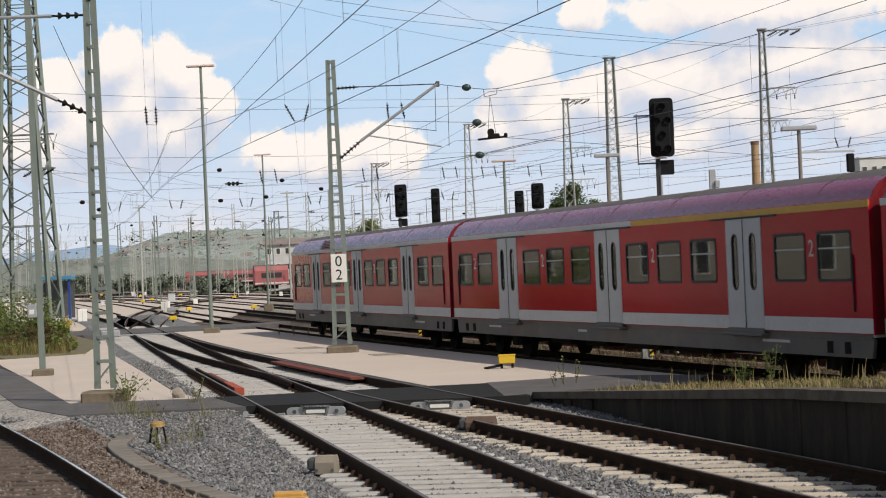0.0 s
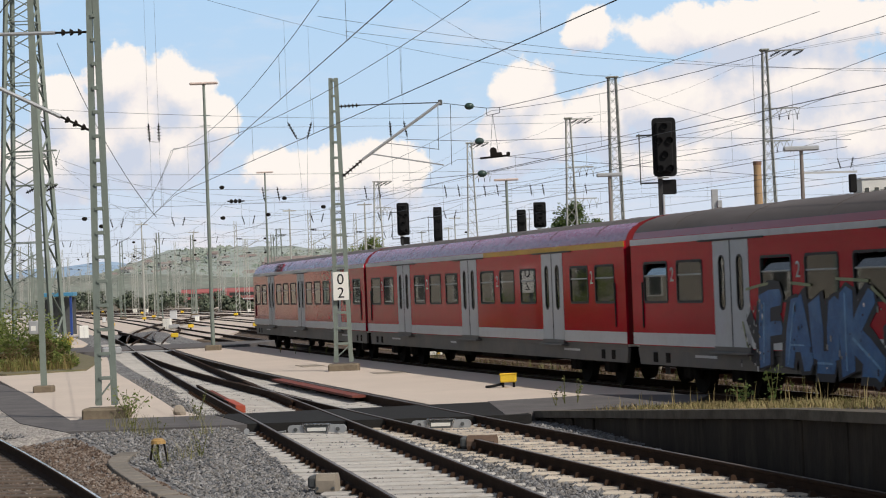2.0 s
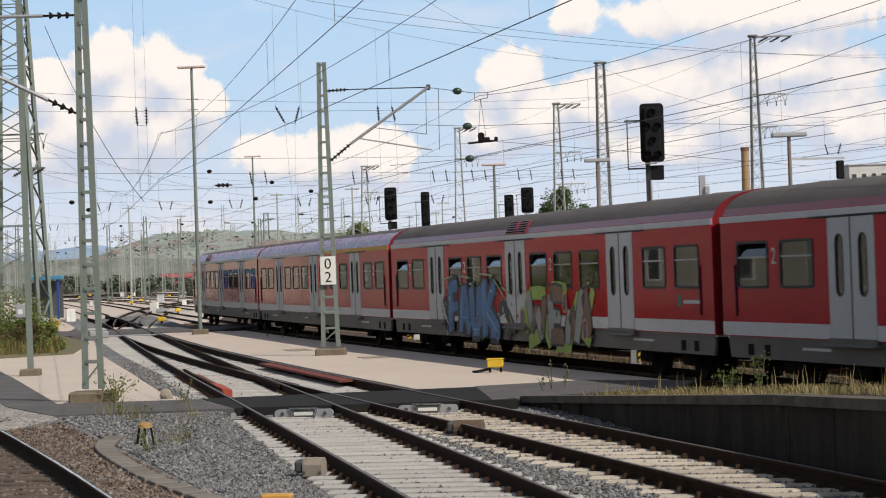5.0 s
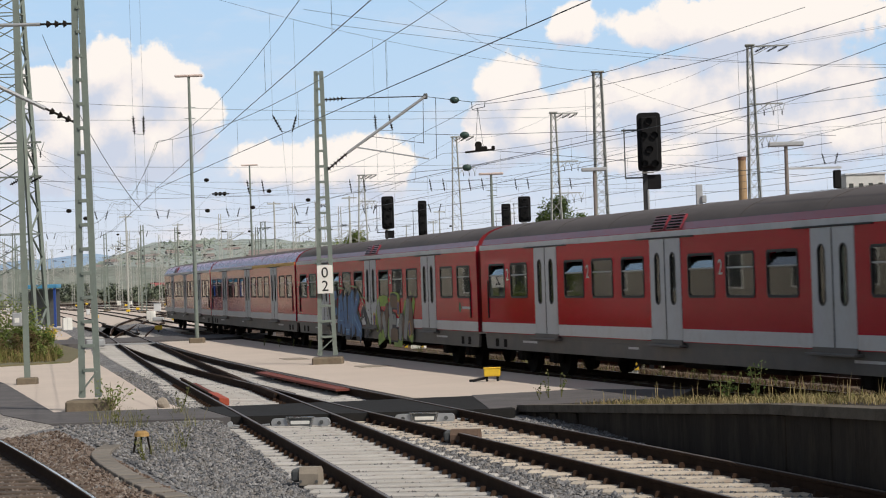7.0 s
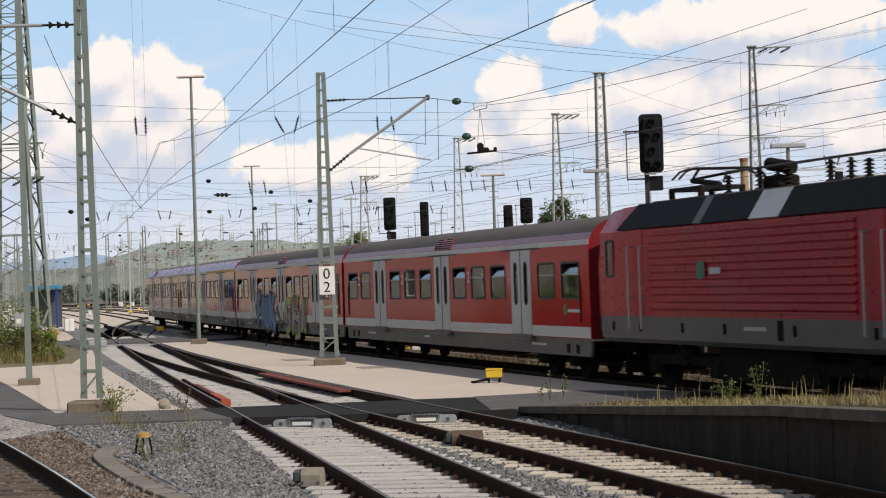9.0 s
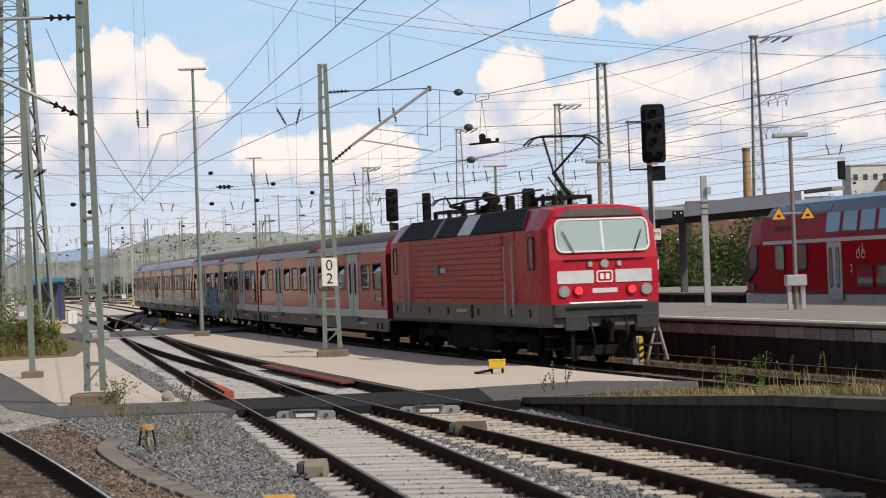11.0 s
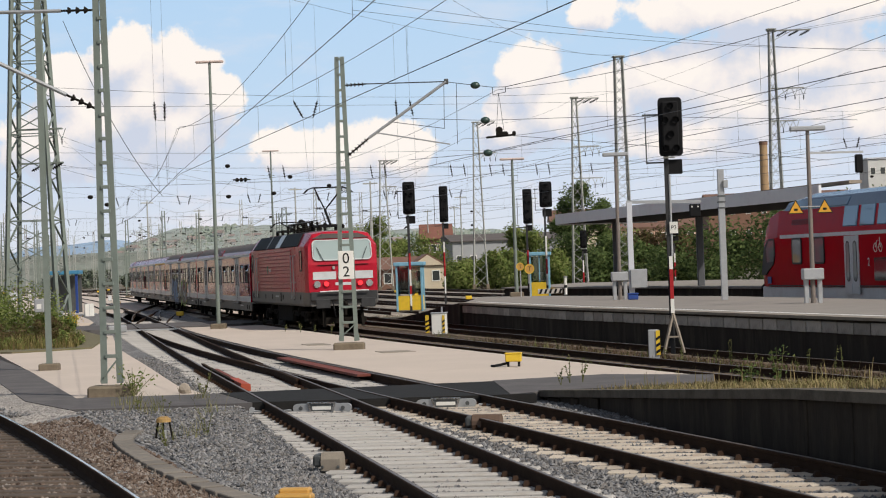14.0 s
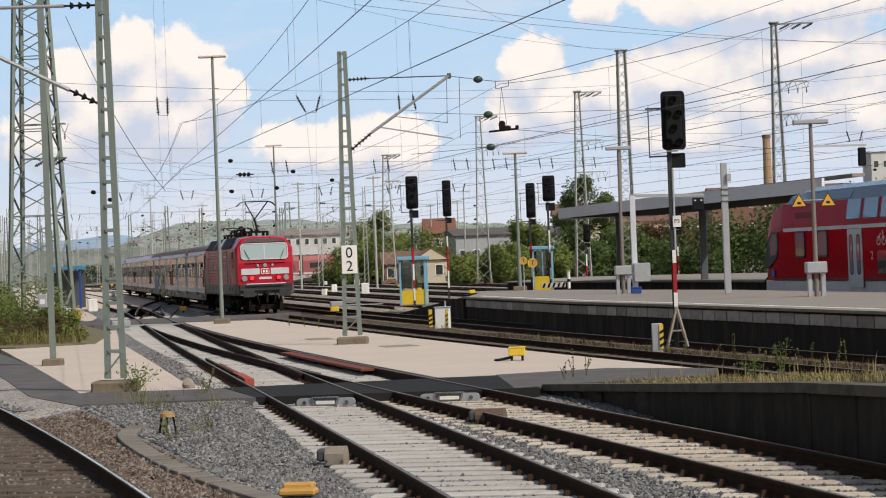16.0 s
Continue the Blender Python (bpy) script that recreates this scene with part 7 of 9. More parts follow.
# ---------------------------------------------------------------- platform furniture
roof_line = [(6.4, 121.0), (9.6, 106.0), (15.2, 88.6)]
canopy = thing("platform_canopy", "long grey platform canopy with a deep fascia", "canopy")
bm = BM()
prism(bm, roof_line + [(x + 5.6, y + 1.6) for x, y in roof_line[::-1]], [4.24, 4.27, 4.42, 4.42, 4.27, 4.24], [4.40, 4.43, 4.58, 4.58, 4.43, 4.40])
# Shade under the roof is put into the deck's near-black colour.
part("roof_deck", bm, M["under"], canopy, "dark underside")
part("fascia", sweep(BM(), [(x - 0.02, y, z) for (x, y), z in zip(roof_line, (4.47, 4.50, 4.62))], [(-0.06, -0.24), (0.06, -0.24), (0.06, 0.30), (-0.06, 0.30)]), M["fascia"], canopy, "pale grey metal fascia")
part("end_fascia", bar(BM(), (6.4, 121.0, 4.45), (12.0, 122.6, 4.45), 0.1, 0.54), M["fascia"], canopy)
part("roof_edge", sweep(BM(), [(x + 1.6, y, z) for (x, y), z in zip(roof_line[1:], (4.80, 4.98))], [(-0.06, -0.05), (0.5, -0.05), (0.5, 0.08), (-0.06, 0.08)]), M["old_concrete"], canopy, "pale upper roof edge")
for x, y in ((9.45, 119.5), (12.95, 111.0), (15.6, 98.0)):
    part("pillar", solid(BM(), (0.34, 0.34, 3.5), (x, y, 2.48), 0.03), M["grey_pillar"], canopy, "grey steel pillar")
post = thing("steel_post", "square galvanised steel post on the platform", "post", pose(9.52, 75, 0.76))
part("shaft", solid(BM(), (0.21, 0.21, 4.4), (0, 0, 2.2), 0.01), M["galvanised"], post)
part("camera_box", solid(BM(), (0.16, 0.22, 0.26), (0.14, -0.1, 3.9), 0.02), M["galvanised"], post)
for zz in (3.1, 3.3, 3.5):
    part("clamp", solid(BM(), (0.24, 0.24, 0.05), (0, 0, zz)), M["dark_steel"], post)


def platform_lamp(label, x, y, top, reach, boxes):
    t = thing("platform_lamp", label, "lamp post", pose(x, y, 0.76), "platform lamps")
    part("pole", rod(BM(), (0, 0, 0), (0, 0, top - 0.76), 0.075, 0.055, n=12), M["brown_pole"], t)
    part("lamp_head", solid(BM(), (reach, 0.26, 0.14), (0, 0, top - 0.72), 0.03), M["galvanised"], t, "long grey lamp head")
    part("collar", solid(BM(), (0.62, 0.42, 0.34), (0, 0, 0.86), 0.03), M["galvanised"], t, "grey equipment box")
    for dx in (-0.2, 0.2):
        part("leg", solid(BM(), (0.14, 0.14, 0.78), (dx, 0, 0.35), 0.02), M["galvanised"], t)
    return t


M["amber"] = surface("amber_sign_enamel", (0.72, 0.36, 0.03), 0.5, vary=0.08, bump=0.02)
lamp = platform_lamp("brown platform lamp with yellow warning triangles", 11.03, 66.2, 5.90, 1.05, True)
rail = part("sign_arm", bar(BM(), (-0.55, -0.05, 2.86), (0.55, -0.05, 2.86), 0.05, 0.03), M["galvanised"], lamp)
for dx in (-0.44, 0.42):
    tri = part("warning_sign", plate(BM(), [(dx - 0.24, 2.66), (dx + 0.24, 2.66), (dx, 3.08)], -0.10, -0.08), M["black"], lamp, "yellow triangular warning sign")
    part("sign_face", plate(BM(), [(dx - 0.20, 2.685), (dx + 0.20, 2.685), (dx, 3.035)], -0.104, -0.101), M["amber"], tri)
    part("pictogram", plate(BM(), rounded(0.11, 0.07, 0.02), -0.108, -0.105, (dx, 2.78)), M["black"], tri)
arm2 = part("side_arm", bar(BM(), (0, 0, 4.45), (1.7, 0.4, 4.45), 0.06, 0.06), M["galvanised"], lamp)
part("hanging_signal", solid(BM(), (0.22, 0.2, 0.55), (1.55, 0.3, 4.1), 0.03), M["black"], arm2)
platform_lamp("brown platform lamp with equipment boxes", 6.62, 82.6, 6.10, 0.95, True)
stand = thing("signal_post", "square grey post carrying a dark display", "post", pose(7.15, 83.6, 0.76))
part("shaft", solid(BM(), (0.20, 0.20, 3.6), (0, 0, 1.8), 0.01), M["grey_metal"], stand)
part("arm", bar(BM(), (-0.1, 0, 3.62), (2.7, 0, 3.55), 0.10, 0.12), M["galvanised"], stand)
scr = part("display", solid(BM(), (0.42, 0.16, 0.48), (2.45, -0.1, 3.22), 0.03), M["black"], stand, "dark display with two white lights")
for dx in (-0.11, 0.11):
    part("light", solid(BM(), (0.05, 0.02, 0.05), (2.45 + dx, -0.19, 3.36)), M["white"], scr)
part("cabinet", solid(BM(), (0.62, 0.4, 0.70), (0.25, -0.1, 0.75), 0.02), M["galvanised"], stand, "pale grey cabinet")
bin_ = thing("grit_bin", "small blue box on the platform", "box", pose(7.0, 81.6, 0.76))
part("tub", solid(BM(), (0.38, 0.3, 0.20), (0, 0, 0.10), 0.03), M["blue"], bin_)
part("lid", solid(BM(), (0.42, 0.34, 0.05), (0, 0, 0.22), 0.02), M["blue"], bin_)


def booth(label, x, y, z, w, h, low):
    """A telephone-like booth: coloured posts and roof, glass panes, yellow lower panels."""
    t = thing("service_booth", label, "booth", pose(x, y, z, 0, 0, -4), "service booths")
    for sx in (1, -1):
        for sy in (1, -1):
            part("corner_post", solid(BM(), (0.10, 0.10, h), (sx * w / 2, sy * w / 2, h / 2), 0.01), M["pale_green"], t)
    part("roof", solid(BM(), (w + 0.28, w + 0.28, 0.20), (0, 0, h), 0.03), M["pale_green"], t)
    part("floor", solid(BM(), (w, w, 0.06), (0, 0, 0.03)), M["old_concrete"], t)
    for sx, sy, turn in ((0, -1, 0), (1, 0, 90), (-1, 0, 90), (0, 1, 0)):
        m = Matrix.Translation((sx * w / 2, sy * w / 2, 0)) @ pose(0, 0, 0, 0, 0, turn)
        p = part("lower_panel", solid(BM(), (w - 0.1, 0.03, low), (0, 0, low / 2 + 0.05), 0.01), M["yellow"], t, "yellow lower panel")
        p.matrix_local = m
        g = part("pane", solid(BM(), (w - 0.12, 0.012, h - low - 0.3), (0, 0, low + (h - low) / 2)), M["pane"], t)
        g.matrix_local = m
        f = part("mullion", solid(BM(), (0.05, 0.05, h - low - 0.1), (0.0, 0, low + (h - low) / 2)), M["pale_green"], t)
        f.matrix_local = m
    part("desk", solid(BM(), (0.3, 0.2, 0.5), (0.05, 0.1, low + 0.35), 0.02), M["white"], t)
    return t


booth("turquoise service booth with yellow lower panels", -1.55, 113.4, 0.0, 1.26, 2.38, 0.72)
booth("turquoise service booth on the platform end", 5.6, 126.0, 0.2, 1.05, 2.5, 0.85)


def round_sign(x, y, z, r=0.22):
    t = thing("round_sign", "round orange sign with a dark letter on a post", "sign", pose(x, y, 0.76, 0, 0, -2), "round signs")
    part("post", rod(BM(), (0, 0, 0), (0, 0, z), 0.025, n=8), M["galvanised"], t)
    d = part("disc", rod(BM(), (0, -0.03, z), (0, -0.05, z), r, n=24), M["orange"], t)
    part("ring", frame_ring(BM(), [(r * math.cos(a * 0.2618), z + r * math.sin(a * 0.2618)) for a in range(24)], [(r * 0.88 * math.cos(a * 0.2618), z + r * 0.88 * math.sin(a * 0.2618)) for a in range(24)], -0.056, -0.045), M["yellow"], d)
    writing("T", r * 1.3, M["black"], d, pose(0, -0.052, z, 90, 0, 0), "dark letter", "letter")


round_sign(3.50, 97.8, 1.32, 0.17)
round_sign(3.85, 96.6, 1.21, 0.21)
cab = thing("control_cabinet", "white control cabinet with yellow-black striped edges", "cabinet", pose(-0.2, 80.2, ZC - 0.1, 0, 0, -10))
part("body", solid(BM(), (0.52, 0.36, 0.74), (0.1, 0, 0.37), 0.02), M["white"], cab)
part("cap", solid(BM(), (0.58, 0.40, 0.05), (0.1, 0, 0.76), 0.015), M["galvanised"], cab)
part("pipe", rod(BM(), (0.2, 0, 0.78), (0.2, 0, 0.98), 0.03, n=8), M["galvanised"], cab)


def striped(parent, x, y, z0, z1, w=0.09):
    """A board with slanting yellow and black stripes."""
    b = part("striped_board", solid(BM(), (w, 0.012, z1 - z0), (x, y, (z0 + z1) / 2)), M["yellow"], parent, "yellow-black striped board")
    k = int((z1 - z0) / 0.16)
    for i in range(k):
        z = z0 + 0.03 + i * 0.16
        part("stripe", plate(BM(), [(x - w / 2, z), (x + w / 2, z + 0.06), (x + w / 2, z + 0.13), (x - w / 2, z + 0.07)], y - 0.012, y - 0.007), M["black"], b)


striped(cab, -0.32, -0.15, 0.06, 0.70, 0.13)
striped(cab, 0.28, -0.19, 0.05, 0.68)
cab2 = thing("trackside_cabinet", "grey cabinet with a yellow-black striped edge", "cabinet", pose(5.15, 54.6, ZC - 0.1, 0, 0, -6))
part("body", solid(BM(), (0.26, 0.22, 0.72), (0, 0, 0.36), 0.02), M["galvanised"], cab2)
striped(cab2, 0.11, -0.13, 0.10, 0.70, 0.10)
barrier = thing("end_barrier", "low black-and-white barrier at the platform end", "barrier", pose(4.9, 100.5, 0.76))
part("board", solid(BM(), (1.1, 0.04, 0.22), (0, 0, 0.16), 0.01), M["slab"], barrier)
for i in range(5):
    part("stripe", plate(BM(), [(-0.5 + i * 0.22, 0.06), (-0.40 + i * 0.22, 0.06), (-0.32 + i * 0.22, 0.26), (-0.42 + i * 0.22, 0.26)], -0.027, -0.022), M["black"], barrier)
bollard = thing("bollard", "white bollard with dark bands", "bollard", pose(5.55, 99.5, 0.76))
part("shaft", rod(BM(), (0, 0, 0), (0, 0, 0.75), 0.07, n=10), M["white"], bollard)
part("cap", rod(BM(), (0, 0, 0.75), (0, 0, 0.82), 0.09, n=10), M["galvanised"], bollard)
part("band", rod(BM(), (0, 0, 0.3), (0, 0, 0.42), 0.073, n=10), M["black"], bollard)
shelter = thing("small_shelter", "blue flat-roofed shelter beside the yard", "shelter", pose(-25.3, 150, -0.1))
part("roof", solid(BM(), (2.3, 1.8, 0.26), (0, 0, 2.75), 0.03), M["blue_roof"], shelter)
for dx in (-0.95, 0.95):
    part("post", solid(BM(), (0.16, 0.16, 2.7), (dx, -0.7, 1.35), 0.01), M["blue"], shelter)
part("back_wall", solid(BM(), (2.1, 0.06, 2.5), (0, 0.8, 1.3)), M["dark_steel"], shelter)

# pale open ground and trackside clutter far down the yard
setting("yard_apron", prism(BM(), [(-20, 122), (-12.5, 128), (-14, 190), (-22, 300), (-30, 420), (-75, 420), (-52, 260), (-30, 160)], -0.5, -0.21), M["sand"], "pale sandy ground between the far tracks", "ground")
random.seed(21)
clutter = thing("relay_cabinet", "pale grey relay cabinet beside the far tracks", "cabinet", pose(-27, 230, -0.22), "cabinets down the yard")
part("case", solid(BM(), (0.7, 0.5, 0.9), (0, 0, 0.48), 0.03), M["stripe"], clutter)
part("plinth", solid(BM(), (0.8, 0.6, 0.14), (0, 0, 0.03), 0.02), M["old_concrete"], clutter)
part("lid", solid(BM(), (0.78, 0.58, 0.06), (0, 0, 0.95), 0.015), M["galvanised"], clutter)
for i in range(34):
    y = random.uniform(195, 380)
    x = line_c(y) - random.choice((2.4, 6.8, 7.1, 11.6, 16.4, 21.5, 24.0)) + random.uniform(-0.3, 0.3)
    k = random.uniform(0.4, 0.85)
    copy_thing(clutter, pose(x, y, -0.2, 0, 0, random.uniform(-25, 25)) @ Matrix.Diagonal((k * random.uniform(0.8, 2.0), k, k, 1)))

# ---------------------------------------------------------------- plants
def leafy(name, tones, spread=0.35, shine=0.08, thin=0.0):
    """Leaves: each one takes its own tone."""
    n = Nodes(name)
    r = n.node("ShaderNodeNewGeometry").outputs["Random Per Island"]
    col = n.ramp(r, [(i / (len(tones) - 1), c) for i, c in enumerate(tones)])
    n.put(n.bsdf.inputs["Base Color"], col)
    n.bsdf.inputs["Roughness"].default_value = 0.65
    n.bsdf.inputs["Specular IOR Level"].default_value = shine
    if thin:
        # thin blades let part of the light through
        lit = n.node("ShaderNodeBsdfTranslucent", {"Color": col})
        both = n.node("ShaderNodeMixShader", {0: thin, 1: n.bsdf.outputs[0], 2: lit.outputs[0]})
        n.put(n.tree.nodes["Material Output"].inputs[0], both.outputs[0])
    return n.mat


M["leaf"] = leafy("green_leaves", ((0.13, 0.19, 0.05), (0.18, 0.24, 0.065), (0.23, 0.275, 0.085), (0.30, 0.31, 0.12)), thin=0.45)
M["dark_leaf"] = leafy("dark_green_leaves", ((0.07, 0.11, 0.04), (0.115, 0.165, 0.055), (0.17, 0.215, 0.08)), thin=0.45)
M["olive_leaf"] = leafy("olive_and_brown_leaves", ((0.09, 0.10, 0.03), (0.16, 0.12, 0.06), (0.20, 0.13, 0.08), (0.11, 0.12, 0.035)), thin=0.45)
M["dry_grass"] = leafy("dry_straw_grass", ((0.20, 0.15, 0.07), (0.28, 0.22, 0.11), (0.13, 0.13, 0.045), (0.34, 0.27, 0.15)))
M["green_grass"] = leafy("green_weed_blades", ((0.07, 0.09, 0.028), (0.12, 0.13, 0.045), (0.17, 0.15, 0.075)))
M["brown_weed"] = leafy("dead_brown_weeds", ((0.06, 0.04, 0.026), (0.11, 0.072, 0.045), (0.075, 0.06, 0.03)))
M["verge_grass"] = leafy("brown_green_grass", ((0.20, 0.13, 0.07), (0.13, 0.13, 0.04), (0.24, 0.18, 0.08), (0.10, 0.14, 0.03)))
# Leaf tones of distant trees, with haze mixed into the colour.
M["haze_leaf"] = leafy("hazy_far_leaves", ((0.10, 0.13, 0.09), (0.14, 0.165, 0.12), (0.18, 0.20, 0.15)))
M["yellow_petal"] = leafy("yellow_flowers", ((0.75, 0.50, 0.02), (0.62, 0.45, 0.04), (0.30, 0.30, 0.05)))
M["bark"] = surface("grey_brown_bark", (0.10, 0.08, 0.06), 0.95, vary=0.3, scale=6, fine=40, bump=0.6)
RNG = np.random.default_rng(7)


def leaf_mesh(name, centres, size, material, up=0.3, outward=None):
    """Many small bent leaves about the given centres, in one mesh."""
    n = len(centres)
    a = RNG.normal(size=(n, 3))
    a[:, 2] = a[:, 2] * 0.6 + up
    a /= np.linalg.norm(a, axis=1)[:, None]
    b = np.cross(a, RNG.normal(size=(n, 3)))
    b /= np.linalg.norm(b, axis=1)[:, None]
    s = size * RNG.uniform(0.6, 1.5, (n, 1))
    c = np.cross(a, b)
    v = np.stack([centres - a * s, centres + b * s * 0.5 + c * s * 0.15, centres + a * s, centres - b * s * 0.5 + c * s * 0.15], 1).reshape(-1, 3)
    quad = np.arange(n)[:, None] * 4 + np.arange(4)
    if outward is not None:
        q = v.reshape(-1, 4, 3)
        inward = (np.cross(q[:, 1] - q[:, 0], q[:, 2] - q[:, 0]) * outward).sum(1) < 0
        quad[inward] = quad[inward][:, ::-1]
    me = bpy.data.meshes.new(name)
    me.from_pydata(v.tolist(), [], quad.tolist())
    me.materials.append(material)
    if outward is not None:
        # leaves face outward from their clump, as they do towards the light
        c = np.where((c * outward).sum(1)[:, None] < 0, -c, c) * 0.35 + outward
        c /= np.linalg.norm(c, axis=1)[:, None]
        me.normals_split_custom_set_from_vertices(np.repeat(c, 4, 0).tolist())
    return me


def crown_points(n, lumps, radius):
    """Points on uneven clumps: lumps is a list of (x, y, z, size)."""
    L = np.array(lumps)
    k = RNG.integers(0, len(L), n)
    d = RNG.normal(size=(n, 3))
    d /= np.linalg.norm(d, axis=1)[:, None]
    r = RNG.uniform(0.25, 1.3, (n, 1)) ** 0.75
    return L[k, :3] + (d * r + RNG.normal(size=(n, 3)) * 0.16) * L[k, 3:4] * np.array((1, 1, 0.85)), d * 0.8 + np.array((0, 0, 0.25))


def bush(label, x, y, z, w, d, h, leaves, size, mat="leaf", name="bush", clumps=14):
    t = thing(name, label, "bush" if name == "bush" else "tree", pose(x, y, z))
    lumps = []
    for i in range(clumps):
        px_, py_ = RNG.uniform(-0.5, 0.5) * w, RNG.uniform(-0.5, 0.5) * d
        top = h * (1 - 0.7 * (2 * px_ / w) ** 2 * RNG.uniform(0.3, 1))
        s = RNG.uniform(0.16, 0.30) * h
        lumps.append((px_, py_, max(s * 0.6, RNG.uniform(0.25, 0.95) * top - s), s))
    pts, way = crown_points(leaves, lumps, 1)
    me = leaf_mesh("crown", pts, size, M[mat], outward=way)
    o = new("crown", me)
    o.parent = t
    bm = BM()
    for i in range(5):
        q = lumps[i % len(lumps)]
        rod(bm, (q[0] * 0.2, q[1] * 0.2, -0.1), (q[0] * 0.8, q[1] * 0.8, q[2]), 0.05 * h / 3, 0.02 * h / 3, n=6)
    part("stems", bm, M["bark"], t)
    return t


def tree(label, x, y, z, h, w, leaves, size, mat="leaf", trunk=0.35):
    t = thing("tree", label, "tree", pose(x, y, z))
    bm = BM()
    rod(bm, (0, 0, -0.2), (0.1, 0, h * 0.55), trunk, trunk * 0.5, n=10)
    lumps = []
    for i in range(16):
        a = i * 2.4
        hh = h * RNG.uniform(0.42, 0.95)
        r = w * 0.5 * RNG.uniform(0.2, 1.0) * math.sin(math.pi * min(1, max(0.15, 1.15 - hh / h)))
        q = (r * math.cos(a), r * math.sin(a), hh)
        rod(bm, (0.05, 0, h * RNG.uniform(0.3, 0.5)), q, trunk * 0.25, trunk * 0.06, n=5)
        lumps.append((*q, w * RNG.uniform(0.10, 0.2)))
    part("trunk", bm, M["bark"], t)
    pts, way = crown_points(leaves, lumps, 1)
    o = new("crown", leaf_mesh("crown", pts, size, M[mat], outward=way))
    o.parent = t
    return t


for i, (x, y, w, h, mat) in enumerate(((-9.5, 262, 9, 5.6, "leaf"), (-3.5, 262, 10, 6.2, "leaf"), (3.5, 255, 10, 2.6, "leaf"), (9.5, 248, 10, 2.4, "leaf"), (14.5, 240, 9, 5.6, "dark_leaf"),
                                      (19.5, 232, 9, 5.2, "leaf"), (5.0, 226, 8, 3.4, "leaf"), (10.5, 220, 8, 3.2, "leaf"), (16.8, 205, 7, 4.4, "dark_leaf"), (21.0, 215, 8, 5.6, "olive_leaf"))):
    bush("leafy green bushes behind the station tracks", x, y, -0.3, w, 5, h + 1.0, 14000, 0.15, mat, clumps=30)
# Canopy shade is painted in through the dark leaf tones of these bushes.
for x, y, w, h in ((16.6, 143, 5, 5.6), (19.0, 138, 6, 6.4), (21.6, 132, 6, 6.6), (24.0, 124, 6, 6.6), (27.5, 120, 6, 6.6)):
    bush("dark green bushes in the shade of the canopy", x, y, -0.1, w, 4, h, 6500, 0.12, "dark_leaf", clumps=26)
tree("leafy tree rising behind the platform roof", 16.6, 262, -0.3, 12.0, 7.5, 9000, 0.17, "dark_leaf")
tree("green tree behind the brick shed", -7.6, 285, -0.3, 8.6, 7.0, 8000, 0.17, "leaf")
tree("green tree behind the platform", 9.8, 275, -0.3, 6.8, 6.0, 6000, 0.17, "leaf")
for x, y, w, h in ((-29.5, 330, 9, 3.2), (-45, 420, 16, 4.0), (-62, 480, 20, 4.5), (-80, 520, 24, 5.0), (-52, 560, 26, 5.0), (-98, 620, 30, 6.0)):
    bush("distant green trees along the yard", x, y, -0.3, w, 6, h, 4000, 0.26, "haze_leaf", clumps=20)
# overgrown patch beside the left walkway
setting("verge", prism(BM(), [(-11.4, 72.5), (-13.6, 70.5), (-20, 74), (-24, 100), (-16.5, 100), (-12.6, 84)], -0.4, 0.02), M["verge"], "weedy brown verge beside the walkway", "verge")
bush("green bush under the lattice tower", -16.9, 86, 0, 3.6, 3.5, 3.1, 10000, 0.052, "leaf", clumps=20)
bush("green bush under the lattice tower", -18.2, 84, 0, 3.0, 3.0, 3.4, 8000, 0.052, "leaf", clumps=16)
bush("brown dry shrubs on the verge", -14.2, 76.5, 0, 3.4, 3.0, 1.1, 9000, 0.036, "olive_leaf", clumps=26)
bush("low green weeds on the verge", -13.0, 75.4, 0, 1.6, 2.0, 0.6, 2600, 0.05, "leaf", clumps=18)
bush("low green weeds on the verge", -15.2, 74.6, 0, 2.6, 2.0, 0.8, 2600, 0.05, "leaf", clumps=18)
bush("green creeper beside the yellow sign", -14.7, 84, 0, 1.3, 1.5, 1.5, 1800, 0.06, "leaf", clumps=10)


def bank_z(y):
    return -0.205 + 0.145 * max(0.0, min(1.0, (y - 27) / 11))


def bank_height(x, y):
    """The gravel rises from the old track towards the turnout and the path."""
    u = max(0.0, min(1.0, (x - line_e(y) - 1.0) / 1.4))
    return -0.20 + (bank_z(y) + 0.205) * u * u * (3 - 2 * u)


def blades(name, label, n, place, h0, h1, mat, lean=0.35, width=0.012):
    """A tuft field: thin bent blades, one object."""
    pts = np.array([place() for _ in range(n)])
    h = RNG.uniform(h0, h1, (n, 1))
    a = RNG.uniform(0, 6.283, n)
    dirv = np.stack([np.cos(a), np.sin(a), np.zeros(n)], 1)
    side = np.stack([-np.sin(a), np.cos(a), np.zeros(n)], 1) * width
    up = np.array((0, 0, 1.0))
    mid = pts + up * h * 0.55 + dirv * h * lean * 0.25
    tip = pts + up * h + dirv * h * lean
    v = np.stack([pts - side, pts + side, mid + side * 0.8, mid - side * 0.8, tip + side * 0.15, tip - side * 0.15], 1).reshape(-1, 3)
    k = np.arange(n)[:, None] * 6
    me = bpy.data.meshes.new(name)
    me.from_pydata(v.tolist(), [], (k + np.array((0, 1, 2, 3))).tolist() + (k + np.array((3, 2, 4, 5))).tolist())
    me.materials.append(M[mat])
    return tagged(new(name, me), label, "grass", kind="stuff")


